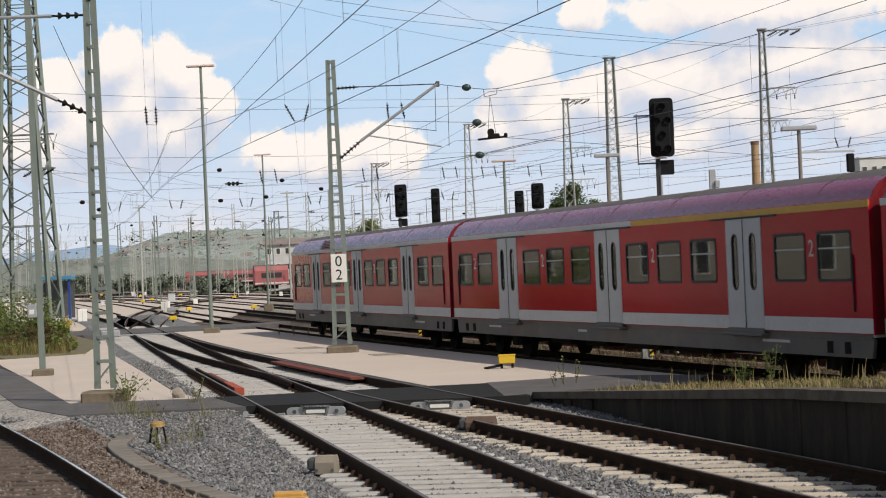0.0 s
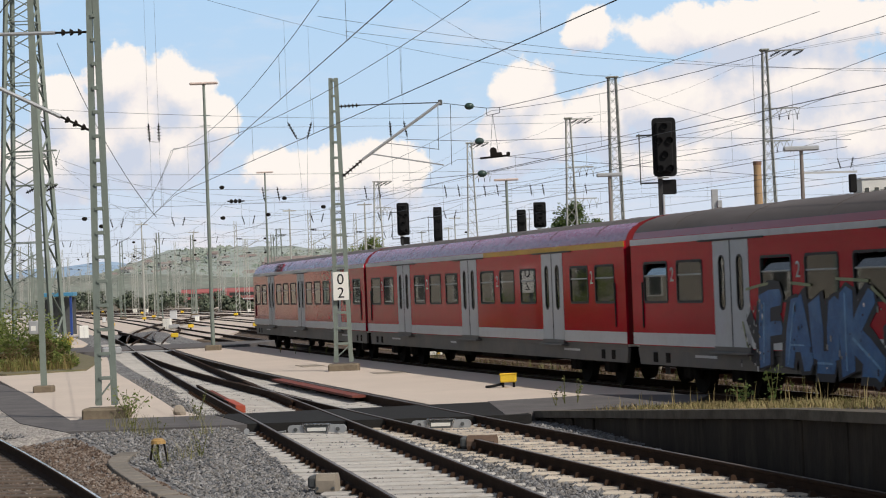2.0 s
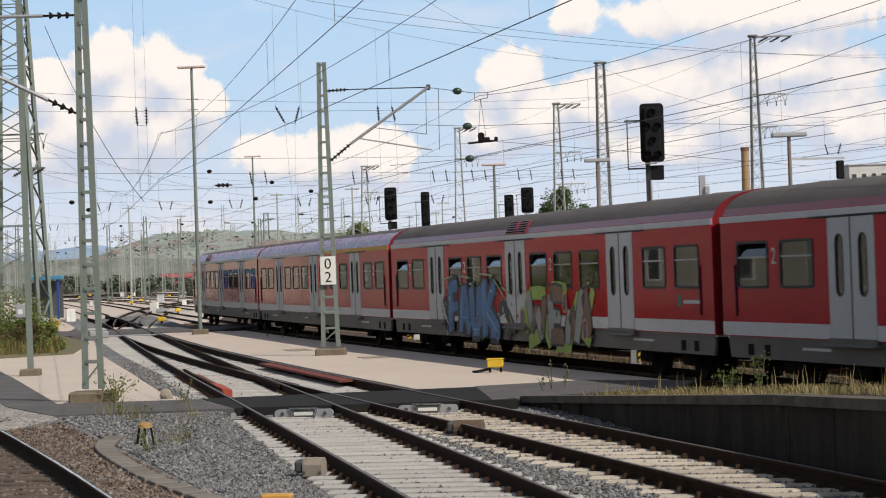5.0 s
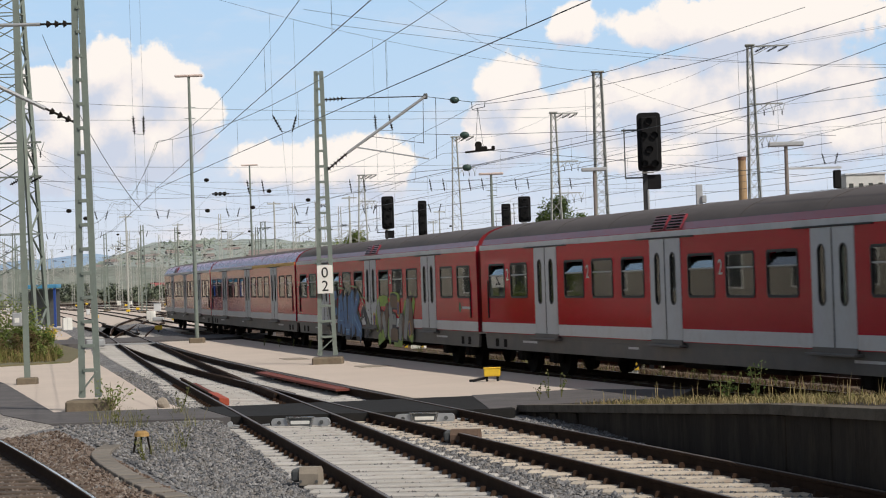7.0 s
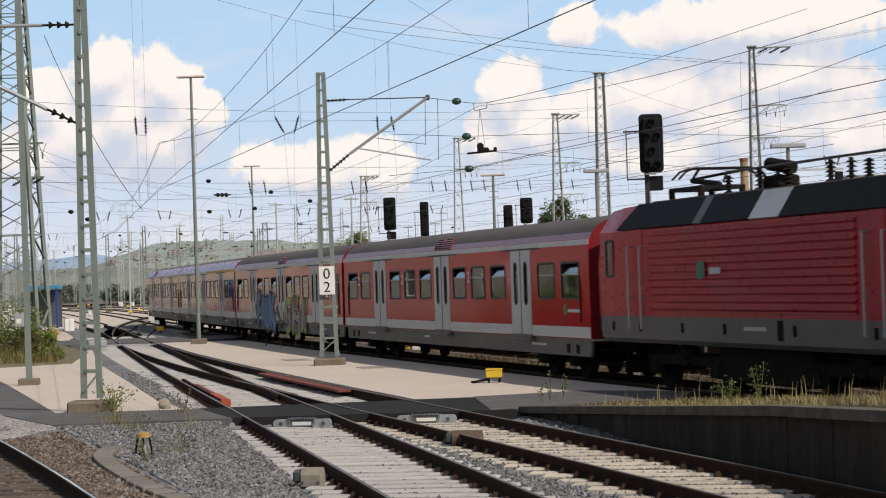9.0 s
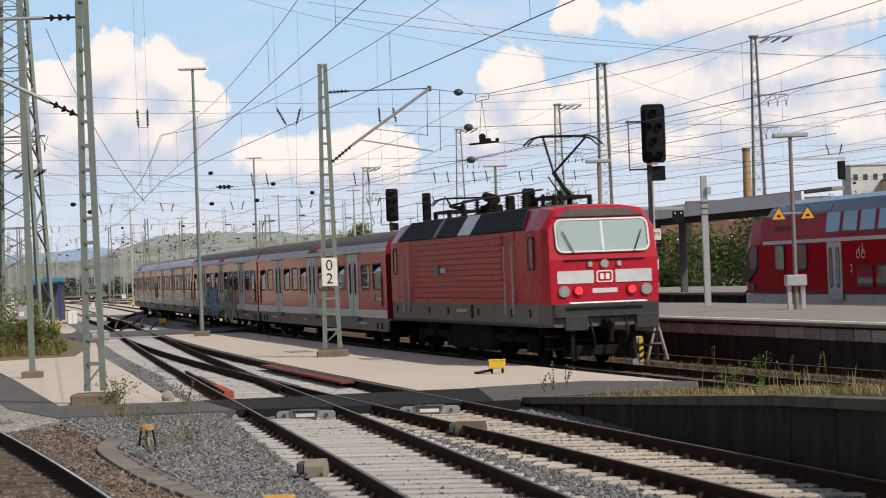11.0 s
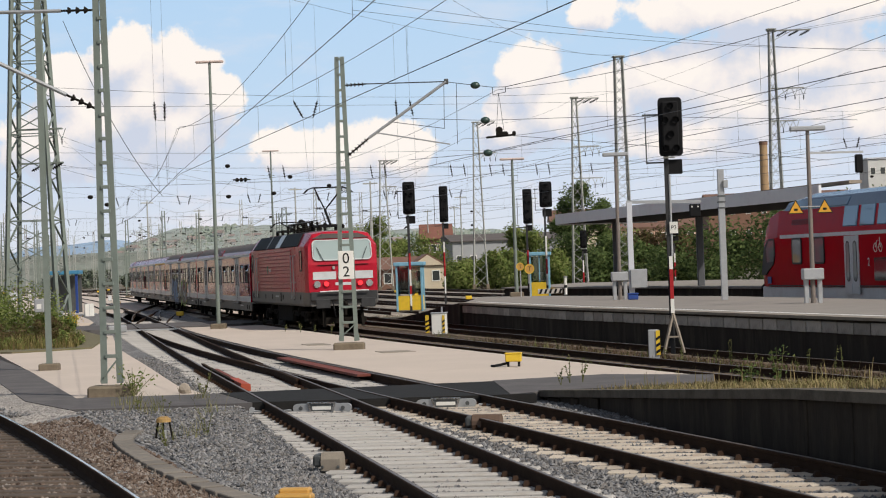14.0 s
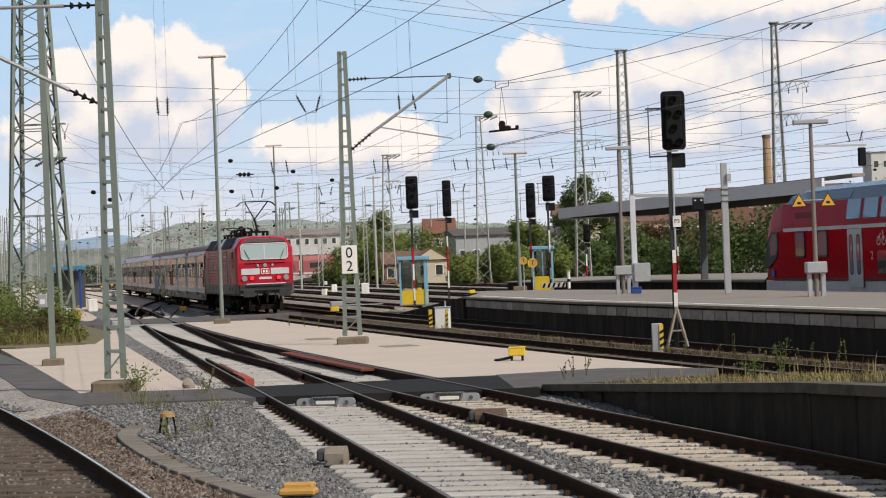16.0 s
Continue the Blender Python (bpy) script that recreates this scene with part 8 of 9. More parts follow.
def on_ramp():
    u = RNG.uniform(0.10, 0.92)
    q = u * (len(edge) - 1)
    k = int(q)
    w = RNG.uniform(0.03, 0.95)
    x = edge[k][0] + (edge[k + 1][0] - edge[k][0]) * (q - k) + 2.7 * w
    y = edge[k][1] + (edge[k + 1][1] - edge[k][1]) * (q - k) + 0.8 * w
    return x, y, ramp_z(y)


blades("dry_grass", "dry straw-coloured grass on the ramp", 7000, on_ramp, 0.02, 0.13, "dry_grass", 0.5, 0.005)
blades("sparse_grass", "tall thin dry stalks on the ramp", 120, on_ramp, 0.15, 0.38, "dry_grass", 0.15, 0.007)


def beside_c():
    y = RNG.uniform(38, 78)
    return line_c(y) + RNG.choice((-1, 1)) * RNG.uniform(1.0, 2.0), y, ZC - 0.22


blades("track_weeds", "thin weeds along the train's track", 600, beside_c, 0.1, 0.4, "green_grass", 0.4, 0.01)


def between_cd():
    y = RNG.uniform(40, 75)
    return line_c(y) + RNG.uniform(1.2, 3.0), y, ZC - 0.25


blades("brown_weeds", "brown dead weeds between the tracks", 3800, between_cd, 0.05, 0.22, "brown_weed", 0.6, 0.012)


def by_verge():
    y = RNG.uniform(72.5, 80)
    return RNG.uniform(-17.5, -11.9 - 0.12 * (y - 72.5)), y, 0.0


blades("verge_grass", "brown and green grass on the verge", 3600, by_verge, 0.10, 0.50, "verge_grass", 0.4, 0.012)


def weed(label, x, y, z, h, leaves, size, spread=0.3, mat="leaf"):
    """A single weed: a stem with side leaves."""
    t = thing("weed", label, "plant", pose(x, y, z))
    pts = []
    for i in range(max(2, int(spread * 10))):
        a = RNG.uniform(0, 6.283)
        tip = (math.cos(a) * spread * RNG.uniform(0.1, 0.6), math.sin(a) * spread * RNG.uniform(0.1, 0.6), h * RNG.uniform(0.6, 1.0))
        part("stem", rod(BM(), (0, 0, 0), tip, 0.008, 0.004, n=4), M["green_grass"], t)
        for k in range(leaves):
            u = RNG.uniform(0.25, 1.0)
            pts.append((tip[0] * u + RNG.normal() * spread * 0.10, tip[1] * u + RNG.normal() * spread * 0.10, tip[2] * u + RNG.normal() * 0.02))
    o = new("leaves", leaf_mesh("leaves", np.array(pts), size, M[mat], 0.4))
    o.parent = t
    return t


M["pale_weed"] = leafy("pale_green_weed_stalks", ((0.16, 0.17, 0.07), (0.24, 0.23, 0.11), (0.30, 0.26, 0.15)), thin=0.3)


def by_path():
    x, y, r = ((-5.45, 38.9, 0.30), (-5.0, 38.0, 0.25), (-3.75, 32.9, 0.28), (-4.45, 41.4, 0.35), (-3.9, 37.6, 0.25), (-5.7, 40.2, 0.3))[RNG.integers(0, 6)]
    return x + RNG.normal() * r * 0.5, y + RNG.normal() * r, bank_z(y) - 0.02


blades("ballast_weeds", "thin tall weeds growing from the ballast", 230, by_path, 0.08, 0.40, "pale_weed", 0.55, 0.005)
random.seed(3)
weed("green ash seedling beside the mast foot", -6.0, 43.0, -0.03, 0.62, 18, 0.035, 0.8)
weed("pale green weed in the ballast", -4.75, 37.8, -0.2, 0.5, 14, 0.02, 0.35, "green_grass")
weed("pale green weed in the ballast", -5.3, 38.6, -0.2, 0.55, 14, 0.02, 0.4, "green_grass")
weed("pale green weed in the ballast", -3.95, 31.6, -0.2, 0.55, 14, 0.02, 0.4, "green_grass")
weed("pale green weed in the ballast", -3.6, 33.4, -0.2, 0.5, 14, 0.02, 0.35, "green_grass")
weed("pale green weed beside the crossing", -4.5, 41.6, -0.02, 0.55, 12, 0.03, 0.3, "green_grass")
weed("green bush weed on the ramp", 4.55, 33.2, 0.3, 0.42, 16, 0.03, 0.55, "dark_leaf")
weed("green bush weed on the ramp", 4.95, 33.0, 0.3, 0.66, 16, 0.03, 0.45, "dark_leaf")
for x, y, h in ((5.55, 52.0, 0.7), (6.15, 50.5, 0.65), (6.45, 50.2, 0.75), (6.55, 47.0, 0.8), (5.2, 52.5, 0.5), (7.6, 46.5, 0.8), (8.0, 45.8, 0.7), (8.3, 46.4, 0.7), (6.9, 48.5, 0.5), (7.3, 46.0, 0.6)):
    weed("tall flowering weed beside the track", x, y, ZC - 0.25, h, 12, 0.03, 0.16, "green_grass")
for x, y, h in ((2.35, 41.8, 0.55), (2.15, 41.2, 0.4), (2.6, 42.0, 0.5), (-3.9, 78, 0.5), (-5.2, 82, 0.5), (-5.9, 84, 0.4), (-4.6, 80.5, 0.4)):
    weed("small weed at the edge of the walkway", x, y, -0.02, h, 10, 0.03, 0.2, "green_grass")

# ---------------------------------------------------------------- loose ballast stones
def stones(name, label, n, place, size, mat):
    """Broken stones lying on the ballast, one object."""
    base = np.array(((1, 0, 0), (-1, 0, 0), (0, 1, 0), (0, -1, 0), (0, 0, 1), (0, 0, -1)), float)
    tri = np.array(((0, 2, 4), (2, 1, 4), (1, 3, 4), (3, 0, 4), (2, 0, 5), (1, 2, 5), (3, 1, 5), (0, 3, 5)))
    c = np.array([place() for _ in range(n)])
    v = base[None] * RNG.uniform(0.55, 1.25, (n, 6, 1)) + RNG.normal(size=(n, 6, 3)) * 0.22
    a = RNG.uniform(0, 6.283, n)
    rot = np.zeros((n, 3, 3))
    rot[:, 0, 0], rot[:, 0, 1], rot[:, 1, 0], rot[:, 1, 1], rot[:, 2, 2] = np.cos(a), -np.sin(a), np.sin(a), np.cos(a), 0.75
    v = np.einsum("nij,nkj->nki", rot, v) * (size * RNG.uniform(0.6, 1.4, (n, 1, 1))) + c[:, None]
    me = bpy.data.meshes.new(name)
    me.from_pydata(v.reshape(-1, 3).tolist(), [], (np.arange(n)[:, None, None] * 6 + tri[None]).reshape(-1, 3).tolist())
    me.materials.append(M[mat])
    return tagged(new(name, me), label, "ballast", kind="stuff")


M["stone"] = leafy("broken_grey_stone", ((0.07, 0.073, 0.08), (0.15, 0.153, 0.16), (0.28, 0.275, 0.27), (0.11, 0.105, 0.10), (0.21, 0.195, 0.18)), shine=0.2)
M["brown_stone"] = leafy("broken_rust_stone", ((0.06, 0.04, 0.03), (0.12, 0.083, 0.06), (0.22, 0.18, 0.15), (0.085, 0.053, 0.037), (0.26, 0.235, 0.21)), shine=0.2)


def left_bank():
    y = 18 + 21 * RNG.uniform() ** 1.2
    lo, hi = line_e(y) + 2.2, line_a(y) - 1.25
    x = RNG.uniform(lo, hi)
    return x, y, bank_height(x, y) + 0.012


def middle_bank():
    y = 18 + 20 * RNG.uniform() ** 1.2
    lo, hi = line_a(y) + 0.85, line_b(y) - 0.85
    if hi < lo + 0.1:
        y = RNG.uniform(18, 27)
        lo, hi = line_a(y) + 0.85, line_b(y) - 0.85
    return RNG.uniform(lo, hi), y, -0.19


def right_bank():
    y = RNG.uniform(19, 38.5)
    u = RNG.uniform(0.9, 2.6)
    return line_b(y) + u, y, -0.20 + 0.097 * max(0.0, u - 1.4)


def brown_bank():
    y = 19 + 19 * RNG.uniform() ** 1.2
    x = line_e(y) + RNG.uniform(0.85, 2.1)
    return x, y, bank_height(x, y) + 0.008


def side_bank():
    y = RNG.uniform(39.5, 54)
    return RNG.uniform(line_e(y) + 0.9, -6.7 - (y - 39.5) * 0.285), y, -0.11


def old_bed():
    y = 19 + 22 * RNG.uniform() ** 1.2
    return line_e(y) + RNG.uniform(-0.65, 0.65), y, -0.20


def between_b():
    y = 15.3 + 0.582 * RNG.integers(0, 40) + RNG.uniform(-0.13, 0.13)
    return line_b(y) + RNG.uniform(-1.3, 1.3), y, -0.185


def walk_side():
    y = 43.2 + 24 * RNG.uniform() ** 1.3
    return line_a(y) - RNG.uniform(0.95, 2.1), y, -0.185


def on_sleepers():
    y = RNG.uniform(20, 66)
    f = line_a if RNG.uniform() < 0.5 else line_b
    return f(y) + RNG.uniform(-1.2, 1.2), y, -0.18


stones("loose_stones", "loose grey ballast stones beside the turnout", 12000, left_bank, 0.031, "stone")
stones("loose_stones", "loose grey ballast stones between the tracks", 5500, middle_bank, 0.031, "stone")
stones("loose_stones", "loose grey ballast stones at the ramp wall", 8000, right_bank, 0.031, "stone")
stones("loose_stones", "rust-brown ballast stones of the old track", 8000, brown_bank, 0.033, "brown_stone")
stones("loose_stones", "pale stones beside the service path", 1500, side_bank, 0.040, "stone")
stones("loose_stones", "brown stones between the old sleepers", 5200, old_bed, 0.034, "brown_stone")
stones("loose_stones", "grey stones between the sleepers", 5200, between_b, 0.034, "stone")
stones("loose_stones", "grey stones between the walkway and the rail", 2600, walk_side, 0.036, "stone")
stones("loose_stones", "stray stones lying on the sleepers", 8500, on_sleepers, 0.027, "stone")
bm = BM()
rows = []
for j in range(26):
    y = 15 + j * 24.3 / 25
    lo, hi = line_e(y) + 0.95, line_a(y) - 1.28
    rows.append([bm.verts.new((lo + (hi - lo) * i / 12, y, bank_height(lo + (hi - lo) * i / 12, y) + 0.012 * noise.noise((i * 0.7, y, 0)))) for i in range(13)])
for r0, r1 in zip(rows[:-1], rows[1:]):
    for i in range(12):
        bm.faces.new((r0[i], r0[i + 1], r1[i + 1], r1[i]))
setting("ballast_bank", bm, M["ballast"], "grey ballast beside the turnout", "ballast bed")
bm = BM()
rows = []
for px_, py_ in ((-3.4, 39.42), (-6.6, 39.32), (-8.0, 42.62), (-9.35, 47.8), (-10.7, 53.02), (-14.0, 61.0), (-17.5, 70.0)):
    y = py_ - 0.35
    x = min(px_ - 0.1, max(line_e(y) + 0.82, px_ - 0.9))
    rows.append([bm.verts.new((px_, py_, -0.03)), bm.verts.new(((px_ + x) / 2, (py_ + y) / 2, -0.08)), bm.verts.new((x, y, -0.16))])
rows[0] = [bm.verts.new((x, y, bank_height(x, y) - 0.01)) for x, y in ((-6.3, 38.7), (-6.95, 38.4), (-7.55, 38.2))]
for r0, r1 in zip(rows[:-1], rows[1:]):
    for i in range(2):
        bm.faces.new((r0[i], r0[i + 1], r1[i + 1], r1[i]))
bmesh.ops.recalc_face_normals(bm, faces=bm.faces[:])
setting("ballast_side", bm, M["pale_ballast"], "pale gravel beside the service path", "ballast bed")


# ---------------------------------------------------------------- small things on the ground
def line_path(points, n):
    """Evenly spaced places along a smooth line through a few points."""
    out = []
    segs = len(points) - 1
    for i in range(n):
        u = i / (n - 1) * segs
        k = min(int(u), segs - 1)
        s = u - k
        p0, p1, p2, p3 = (Vector(points[max(0, min(segs, k + j))]) for j in (-1, 0, 1, 2))
        out.append(0.5 * ((2 * p1) + (p2 - p0) * s + (2 * p0 - 5 * p1 + 4 * p2 - p3) * s * s + (3 * p1 - p0 - 3 * p2 + p3) * s ** 3))
    return out


duct = thing("cable_duct", "curved run of grey concrete cable duct covers", "cable duct")
COVER = mesh_of("cover_slab", solid(BM(), (0.46, 0.28, 0.09), (0, 0, 0), 0.01), M["duct"])
pts = line_path([(-4.75, 33.9), (-4.72, 32.6), (-4.2, 30.4), (-3.45, 27.8), (-2.38, 24.7), (-1.65, 22.9), (-0.8, 20.9)], 30)
for a, b in zip(pts[:-1], pts[1:]):
    o = new("cover_slab", COVER)
    o.parent = duct
    d = b - a
    o.matrix_world = Matrix.Translation(((a.x + b.x) / 2, (a.y + b.y) / 2, bank_height((a.x + b.x) / 2, (a.y + b.y) / 2) + 0.012 + random.uniform(-0.004, 0.004))) @ pose(0, 0, 0, random.uniform(-0.4, 0.4), 0, math.degrees(math.atan2(d.y, d.x)) + random.uniform(-0.5, 0.5))


M["old_ochre"] = surface("faded_ochre_plastic", (0.36, 0.22, 0.07), 0.7, vary=0.25, scale=8, dirt=(0.16, 0.11, 0.06), dirt_amount=0.6, dirt_scale=5)


def cap_post(x, y):
    t = thing("marker_post", "ochre mushroom-capped marker post in the ballast", "marker post", pose(x, y, -0.28))
    part("cap", rod(rod(BM(), (0, 0, 0.42), (0, 0, 0.47), 0.115, 0.105, n=14), (0, 0, 0.47), (0, 0, 0.50), 0.105, 0.06, n=14), M["old_ochre"], t)
    for dx, dy in ((-0.1, 0.0), (0.0, -0.08), (0.1, 0.03)):
        part("leg", bar(BM(), (dx * 1.5, dy, 0), (dx * 0.8, dy * 0.7, 0.43), 0.03, 0.03), M["under"], t)
    part("plug", rod(BM(), (0, 0, 0), (0, 0, 0.3), 0.04, n=8), M["galvanised"], t)


cap_post(-4.13, 32.7)
ob = thing("junction_box", "ochre plastic junction box beside the track", "junction box", pose(-1.53, 22.35, -0.17, 0, 0, -8))
part("base", solid(BM(), (0.34, 0.26, 0.16), (0, 0, 0.08), 0.02), M["dark_steel"], ob)
part("lid", solid(BM(), (0.38, 0.20, 0.07), (0, -0.05, 0.20), 0.02), M["orange"], ob, "ochre lid")
part("lid", solid(BM(), (0.32, 0.16, 0.08), (-0.02, 0.10, 0.24), 0.02), M["orange"], ob, "ochre lid")
part("bolt", rod(BM(), (0.08, -0.16, 0.10), (0.16, -0.18, 0.0), 0.02, n=8), M["galvanised"], ob)


def rail_box(label, x, y, mat, w, turn):
    t = thing("rail_contact_box", label, "trackside box", pose(x, y, -0.17, 0, 0, turn))
    part("housing", extrude(BM(), [(-0.14, 0.0), (0.14, 0.0), (0.12, 0.16), (0.06, 0.22), (-0.10, 0.22), (-0.14, 0.14)], -w / 2, w / 2), M[mat], t)
    part("flange", solid(BM(), (0.12, 0.24, 0.16), (-w / 2 - 0.05, 0, 0.12), 0.03), M["dark_steel"], t)
    for dx in (-0.1, 0.1):
        part("bolt", rod(BM(), (dx, -0.15, 0.05), (dx, -0.12, 0.05), 0.02, n=6), M["dark_steel"], t)


rail_box("pale grey contact box beside the rail", -1.40, 27.4, "old_concrete", 0.24, -12)
rail_box("rusty brown contact box beside the rail", 0.62, 33.2, "rust_box", 0.42, -15)


def panel_lock(x, y, turn):
    t = thing("panel_lock", "grey steel end lock of the crossing panels", "panel lock", pose(x, y, -0.10, 0, 0, turn))
    part("plate", plate(BM(), rounded(1.05, 0.15, 0.07), -0.03, 0.03, (0, 0)), M["galvanised"], t)
    f = part("frame", frame_ring(BM(), [(-0.26, 0.10), (0.26, 0.10), (0.20, -0.10), (-0.20, -0.10)], [(-0.22, 0.075), (0.22, 0.075), (0.17, -0.075), (-0.17, -0.075)], -0.06, -0.03), M["chrome"], t, "bright steel frame")
    part("panel", plate(BM(), [(-0.22, 0.075), (0.22, 0.075), (0.17, -0.075), (-0.17, -0.075)], -0.045, -0.035), M["dark_steel"], f)
    part("letter_bar", plate(BM(), rounded(0.34, 0.06, 0.01), -0.049, -0.046), M["white"], f, "plain white bar")
    for dx in (-0.38, 0.38):
        part("bolt", rod(BM(), (dx, -0.05, 0), (dx, -0.02, 0), 0.035, n=10), M["dark_steel"], t)
        part("clamp", rod(BM(), (dx * 1.5, 0, -0.03), (dx * 2.0, 0.05, -0.05), 0.02, n=6), M["galvanised"], t)


panel_lock(-2.12, 38.55, -14)
panel_lock(0.02, 38.55, -12)
hook = thing("rail_tie", "small galvanised tie rod beside the rail", "tie rod", pose(-3.35, 38.7, -0.12))
part("eye", rod(BM(), (0, 0, 0.02), (0, -0.03, 0.02), 0.05, n=12), M["galvanised"], hook)
part("shank", rod(BM(), (0, 0, 0), (0.35, -0.1, -0.03), 0.015, n=6), M["galvanised"], hook)

bm = BM()
bmesh.ops.create_icosphere(bm, subdivisions=2, radius=0.13)
for v in bm.verts:
    v.co *= 1 + 0.35 * noise.noise(v.co * 9)
    v.co.z = max(v.co.z, -0.08)
rock = thing("rock", "rough brown stone lying on the walkway", "stone", pose(-5.05, 43.5, 0.04))
part("lump", bm, M["old_concrete"], rock)

ybox = thing("yellow_box", "yellow cable box on a dark stand", "cable box", pose(1.55, 49.5, -0.02, 0, 0, -6))
part("case", solid(BM(), (0.36, 0.22, 0.18), (0, 0, 0.20), 0.02), M["yellow"], ybox)
part("lid", solid(BM(), (0.38, 0.24, 0.03), (0, 0, 0.295), 0.01), M["yellow"], ybox)
for dx in (-0.12, 0.12):
    part("leg", solid(BM(), (0.05, 0.1, 0.12), (dx, 0, 0.06)), M["black"], ybox)
part("cable", rod(rod(BM(), (-0.12, 0, 0.08), (-0.42, -0.1, 0.03), 0.03, n=8), (-0.42, -0.1, 0.03), (-0.5, 0.1, 0.02), 0.03, n=8), M["black"], ybox)


def slab_cover(x, y, w, d):
    t = thing("manhole_cover", "flush grey cover in the gravel walkway", "cover", pose(x, y, -0.02, 0, 0, 12))
    part("plate", solid(BM(), (w, d, 0.016), (0, 0, 0.004), 0.003), M["old_concrete"], t)


slab_cover(-3.9, 68.5, 0.7, 1.6)
slab_cover(-1.3, 60.5, 0.9, 1.2)

# boards and guard rails of the turnout
boards = thing("rail_boards", "red oxide boards along the rail", "boards")
for i in range(11):
    y = 48.0 + i * 1.0
    p, q = run(line_b, y, y + 0.96, -0.03, 0.55, 1)[0], run(line_b, y, y + 0.96, -0.03, 0.55, 1)[-1]
    part("board", bar(BM(), p, q, 0.30, 0.05), M["red_board"], boards)
guard = thing("guard_rail", "guard rail with an orange-red end", "guard rail")
part("rail", sweep(BM(), run(line_a, 47.5, 57.0, 0.0, -0.60, 1.5), RAIL), M["rail_side"], guard)
part("red_end", sweep(BM(), run(line_a, 45.8, 48.6, 0.0, -0.52, 0.7), [(-0.10, -0.15), (0.10, -0.15), (0.10, -0.01), (-0.10, 0.01)]), M["orange_red"], guard, "orange-red painted end")
part("red_strip", sweep(BM(), run(line_a, 48.8, 54.0, 0.0, -0.50, 1.0), [(-0.05, -0.12), (0.05, -0.12), (0.05, -0.02), (-0.05, -0.02)]), M["red_board"], guard)
wing = thing("frog", "bright crossing frog of the turnout", "frog")
for f, s, y0, y1 in ((line_a, 0.69, 47, 58), (line_b, -0.69, 47, 58)):
    part("wing_rail", sweep(BM(), run(f, y0, y1, 0.0, s, 1.5), RAIL), M["rail_side"], wing)
part("inner_rail", sweep(BM(), run(line_a, 55, 95, 0.0, 0.7525, 2.0), RAIL), M["rail_side"], track_a)
part("inner_rail", sweep(BM(), run(line_b, 55, 95, 0.0, -0.7525, 2.0), RAIL), M["rail_side"], track_b)

# point machines, marker boxes and cabinets down the yard
random.seed(21)
pm = thing("point_machine", "grey point machine between the tracks", "point machine", pose(-13.6, 93.5, -0.1, 0, 0, 8), "point machines")
part("case", solid(BM(), (0.8, 0.45, 0.30), (0, 0, 0.18), 0.05), M["galvanised"], pm)
part("rods", rod(rod(BM(), (0.4, 0, 0.1), (2.6, 0.1, 0.08), 0.03, n=6), (0.4, 0.2, 0.1), (2.6, 0.3, 0.08), 0.03, n=6), M["galvanised"], pm)
for i in range(14):
    y = 130 + 230 * (i / 14) + random.uniform(-6, 6)
    copy_thing(pm, pose(line_c(y) + random.uniform(-16, 16), y, -0.2, 0, 0, random.uniform(-20, 20)))
yb = thing("marker_box", "small yellow marker box beside the track", "marker box", pose(-5.2, 105, -0.15), "marker boxes")
part("case", solid(BM(), (0.40, 0.25, 0.24), (0, 0, 0.28), 0.03), M["yellow"], yb)
part("stand", solid(BM(), (0.1, 0.1, 0.2), (0, 0, 0.1)), M["black"], yb)
for x, y in ((-14.3, 122), (-2.2, 150), (-9.5, 178)):
    copy_thing(yb, pose(x, y, -0.15))
for i in range(22):
    y = 140 + 260 * (i / 22) + random.uniform(-6, 6)
    copy_thing(yb, pose(line_c(y) + random.uniform(-18, 22), y, -0.2, 0, 0, random.uniform(-20, 20)))
wb = thing("white_cabinet", "small white cabinet beside the tracks", "cabinet", pose(-6.2, 175, -0.2), "white cabinets")
part("case", solid(BM(), (0.6, 0.5, 0.85), (0, 0, 0.42), 0.03), M["white"], wb)
part("door_edge", solid(BM(), (0.02, 0.02, 0.75), (0, -0.255, 0.42)), M["galvanised"], wb)
for i in range(22):
    y = 150 + 300 * (i / 22) + random.uniform(-8, 8)
    copy_thing(wb, pose(line_c(y) + random.uniform(-24, 26), y, -0.25, 0, 0, random.uniform(-20, 20)) @ Matrix.Scale(random.uniform(0.5, 1.0), 4))
bush("yellow flowering weed among the bushes", -14.15, 86, 0.45, 0.34, 0.3, 0.8, 420, 0.035, "yellow_petal", clumps=9)


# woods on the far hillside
# tree tones paled to hold the haze over the hill
M["far_woods"] = leafy("hazy_wooded_slope", ((0.20, 0.245, 0.20), (0.23, 0.27, 0.225), (0.26, 0.295, 0.25), (0.30, 0.32, 0.285)))


def on_hill():
    while True:
        a, b = RNG.uniform(-325, 155), 1410 + 440 * RNG.uniform()
        if noise.noise((a * 0.012, b * 0.012, 2.0)) > -0.10:
            return a, b, -6 + (hill_top(a) + 5) * math.sin(math.pi * (b - 1400) / 1000)


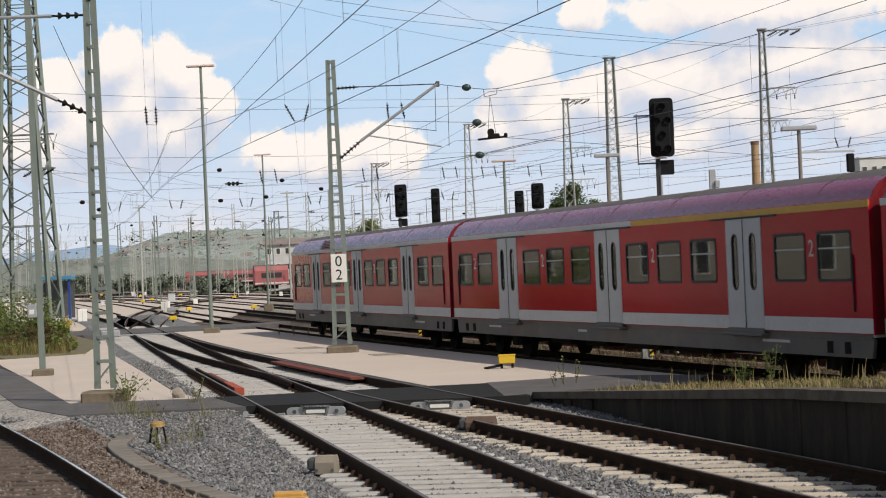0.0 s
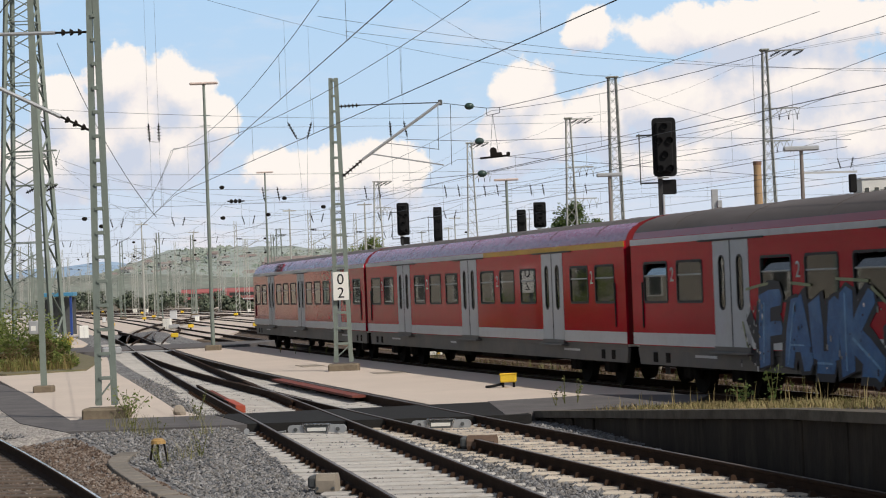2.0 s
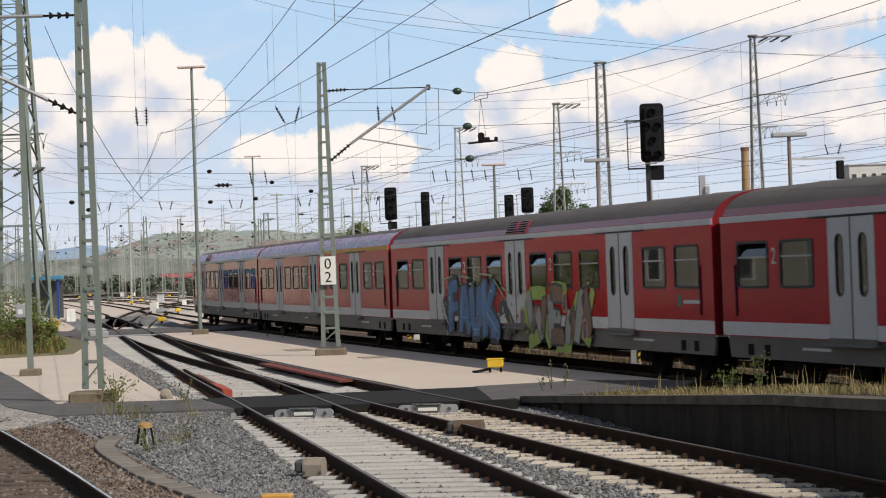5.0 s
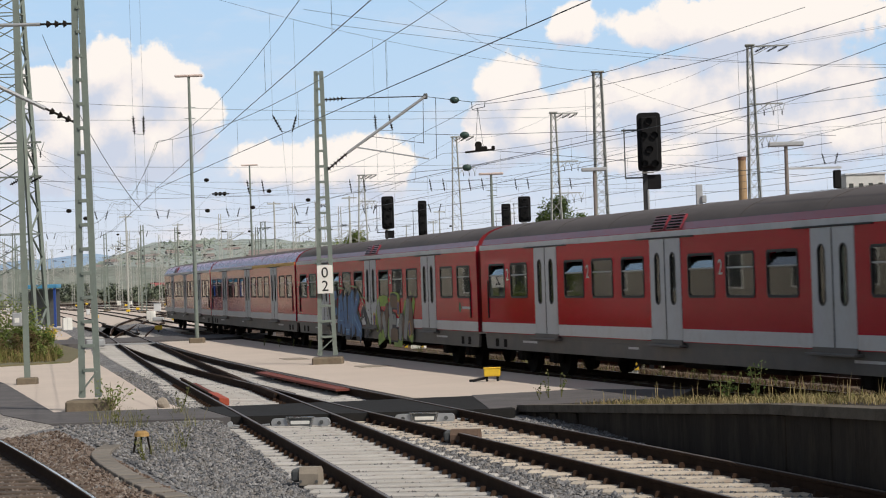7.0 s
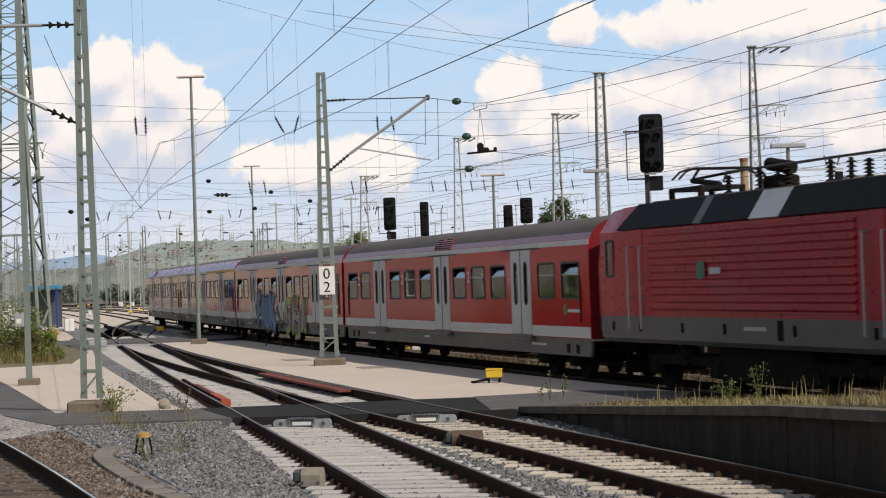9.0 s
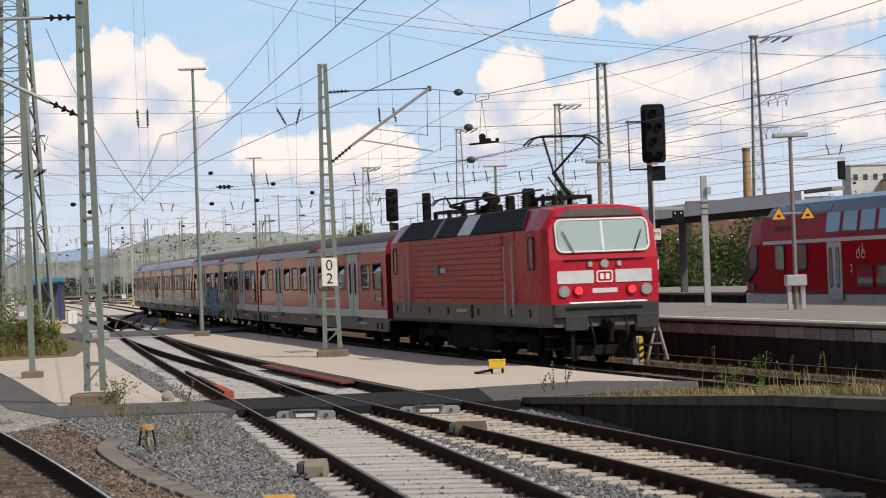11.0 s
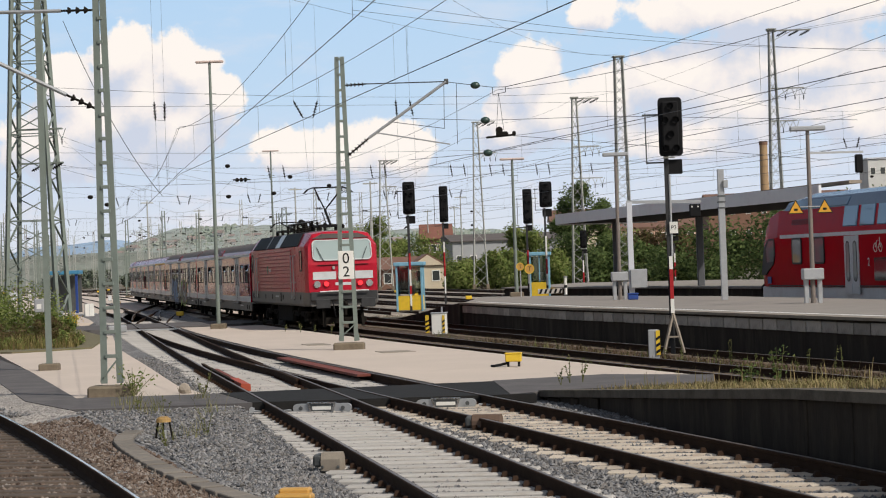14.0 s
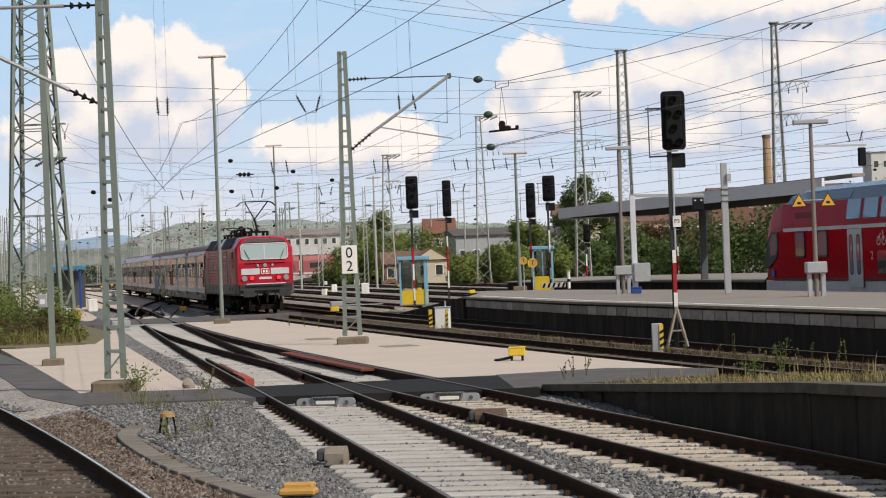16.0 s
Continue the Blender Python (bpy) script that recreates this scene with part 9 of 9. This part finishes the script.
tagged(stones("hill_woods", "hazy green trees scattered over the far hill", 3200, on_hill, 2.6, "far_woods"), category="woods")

# distance along the train's track, and the way of the train's head along it
ARC = [(5.0, line_c(5.0), 0.0)]
while ARC[-1][0] < 330:
    y = ARC[-1][0] + 0.25
    ARC.append((y, line_c(y), ARC[-1][2] + math.hypot(0.25, line_c(y) - ARC[-1][1])))


def on_track(s):
    """The place s metres along the track; past its near end the line goes straight on."""
    if s < 0:
        d = Vector((ARC[0][1] - ARC[1][1], -0.25)).normalized()
        return Vector((ARC[0][1], 5.0)) + d * -s
    k = min(int(s / ARC[-1][2] * len(ARC)), len(ARC) - 2)
    while ARC[k][2] > s:
        k -= 1
    while ARC[k + 1][2] < s and k < len(ARC) - 2:
        k += 1
    w = (s - ARC[k][2]) / (ARC[k + 1][2] - ARC[k][2])
    return Vector((ARC[k][1], ARC[k][0])).lerp(Vector((ARC[k + 1][1], ARC[k + 1][0])), w)


# how far the train's head has come, every half second
HEAD_AT = (85.62, 88.41, 91.3, 94.28, 97.36, 100.55, 103.84, 107.25, 110.78, 114.41, 118.16, 122.01, 125.95, 129.98, 134.1, 138.3, 142.6, 147.03, 151.6, 156.34, 161.24, 166.32, 171.55, 176.95, 182.5, 188.2, 194.02, 199.92, 205.86, 211.8, 217.71, 223.57, 229.4)


def head(t):
    return HEAD_AT[round(t * 2)]


def riding(t, behind, base):
    """The pose of a vehicle whose middle is that far behind the head, on two bogies base apart."""
    s = head(t) - behind
    a, b = on_track(s + base / 2), on_track(s - base / 2)
    d = a - b
    m = (a + b) / 2
    return pose(m.x, m.y, ZC, 0, 0, math.degrees(math.atan2(d.y, d.x)))


TIMES = [i * 0.5 for i in range(33)]


def motions():
    for k, c in enumerate(coaches):
        walk(c, [(t, riding(t, 13.2 + 26.4 * k, 19.0)) for t in TIMES])
    walk(far_red, [(t, pose(-57.5 - 0.7 * t, 520, -0.1, 0, 0, 2)) for t in TIMES])
    walk(loco, [(t, riding(t, 105.6 + 8.3, 8.0)) for t in TIMES])



motions()
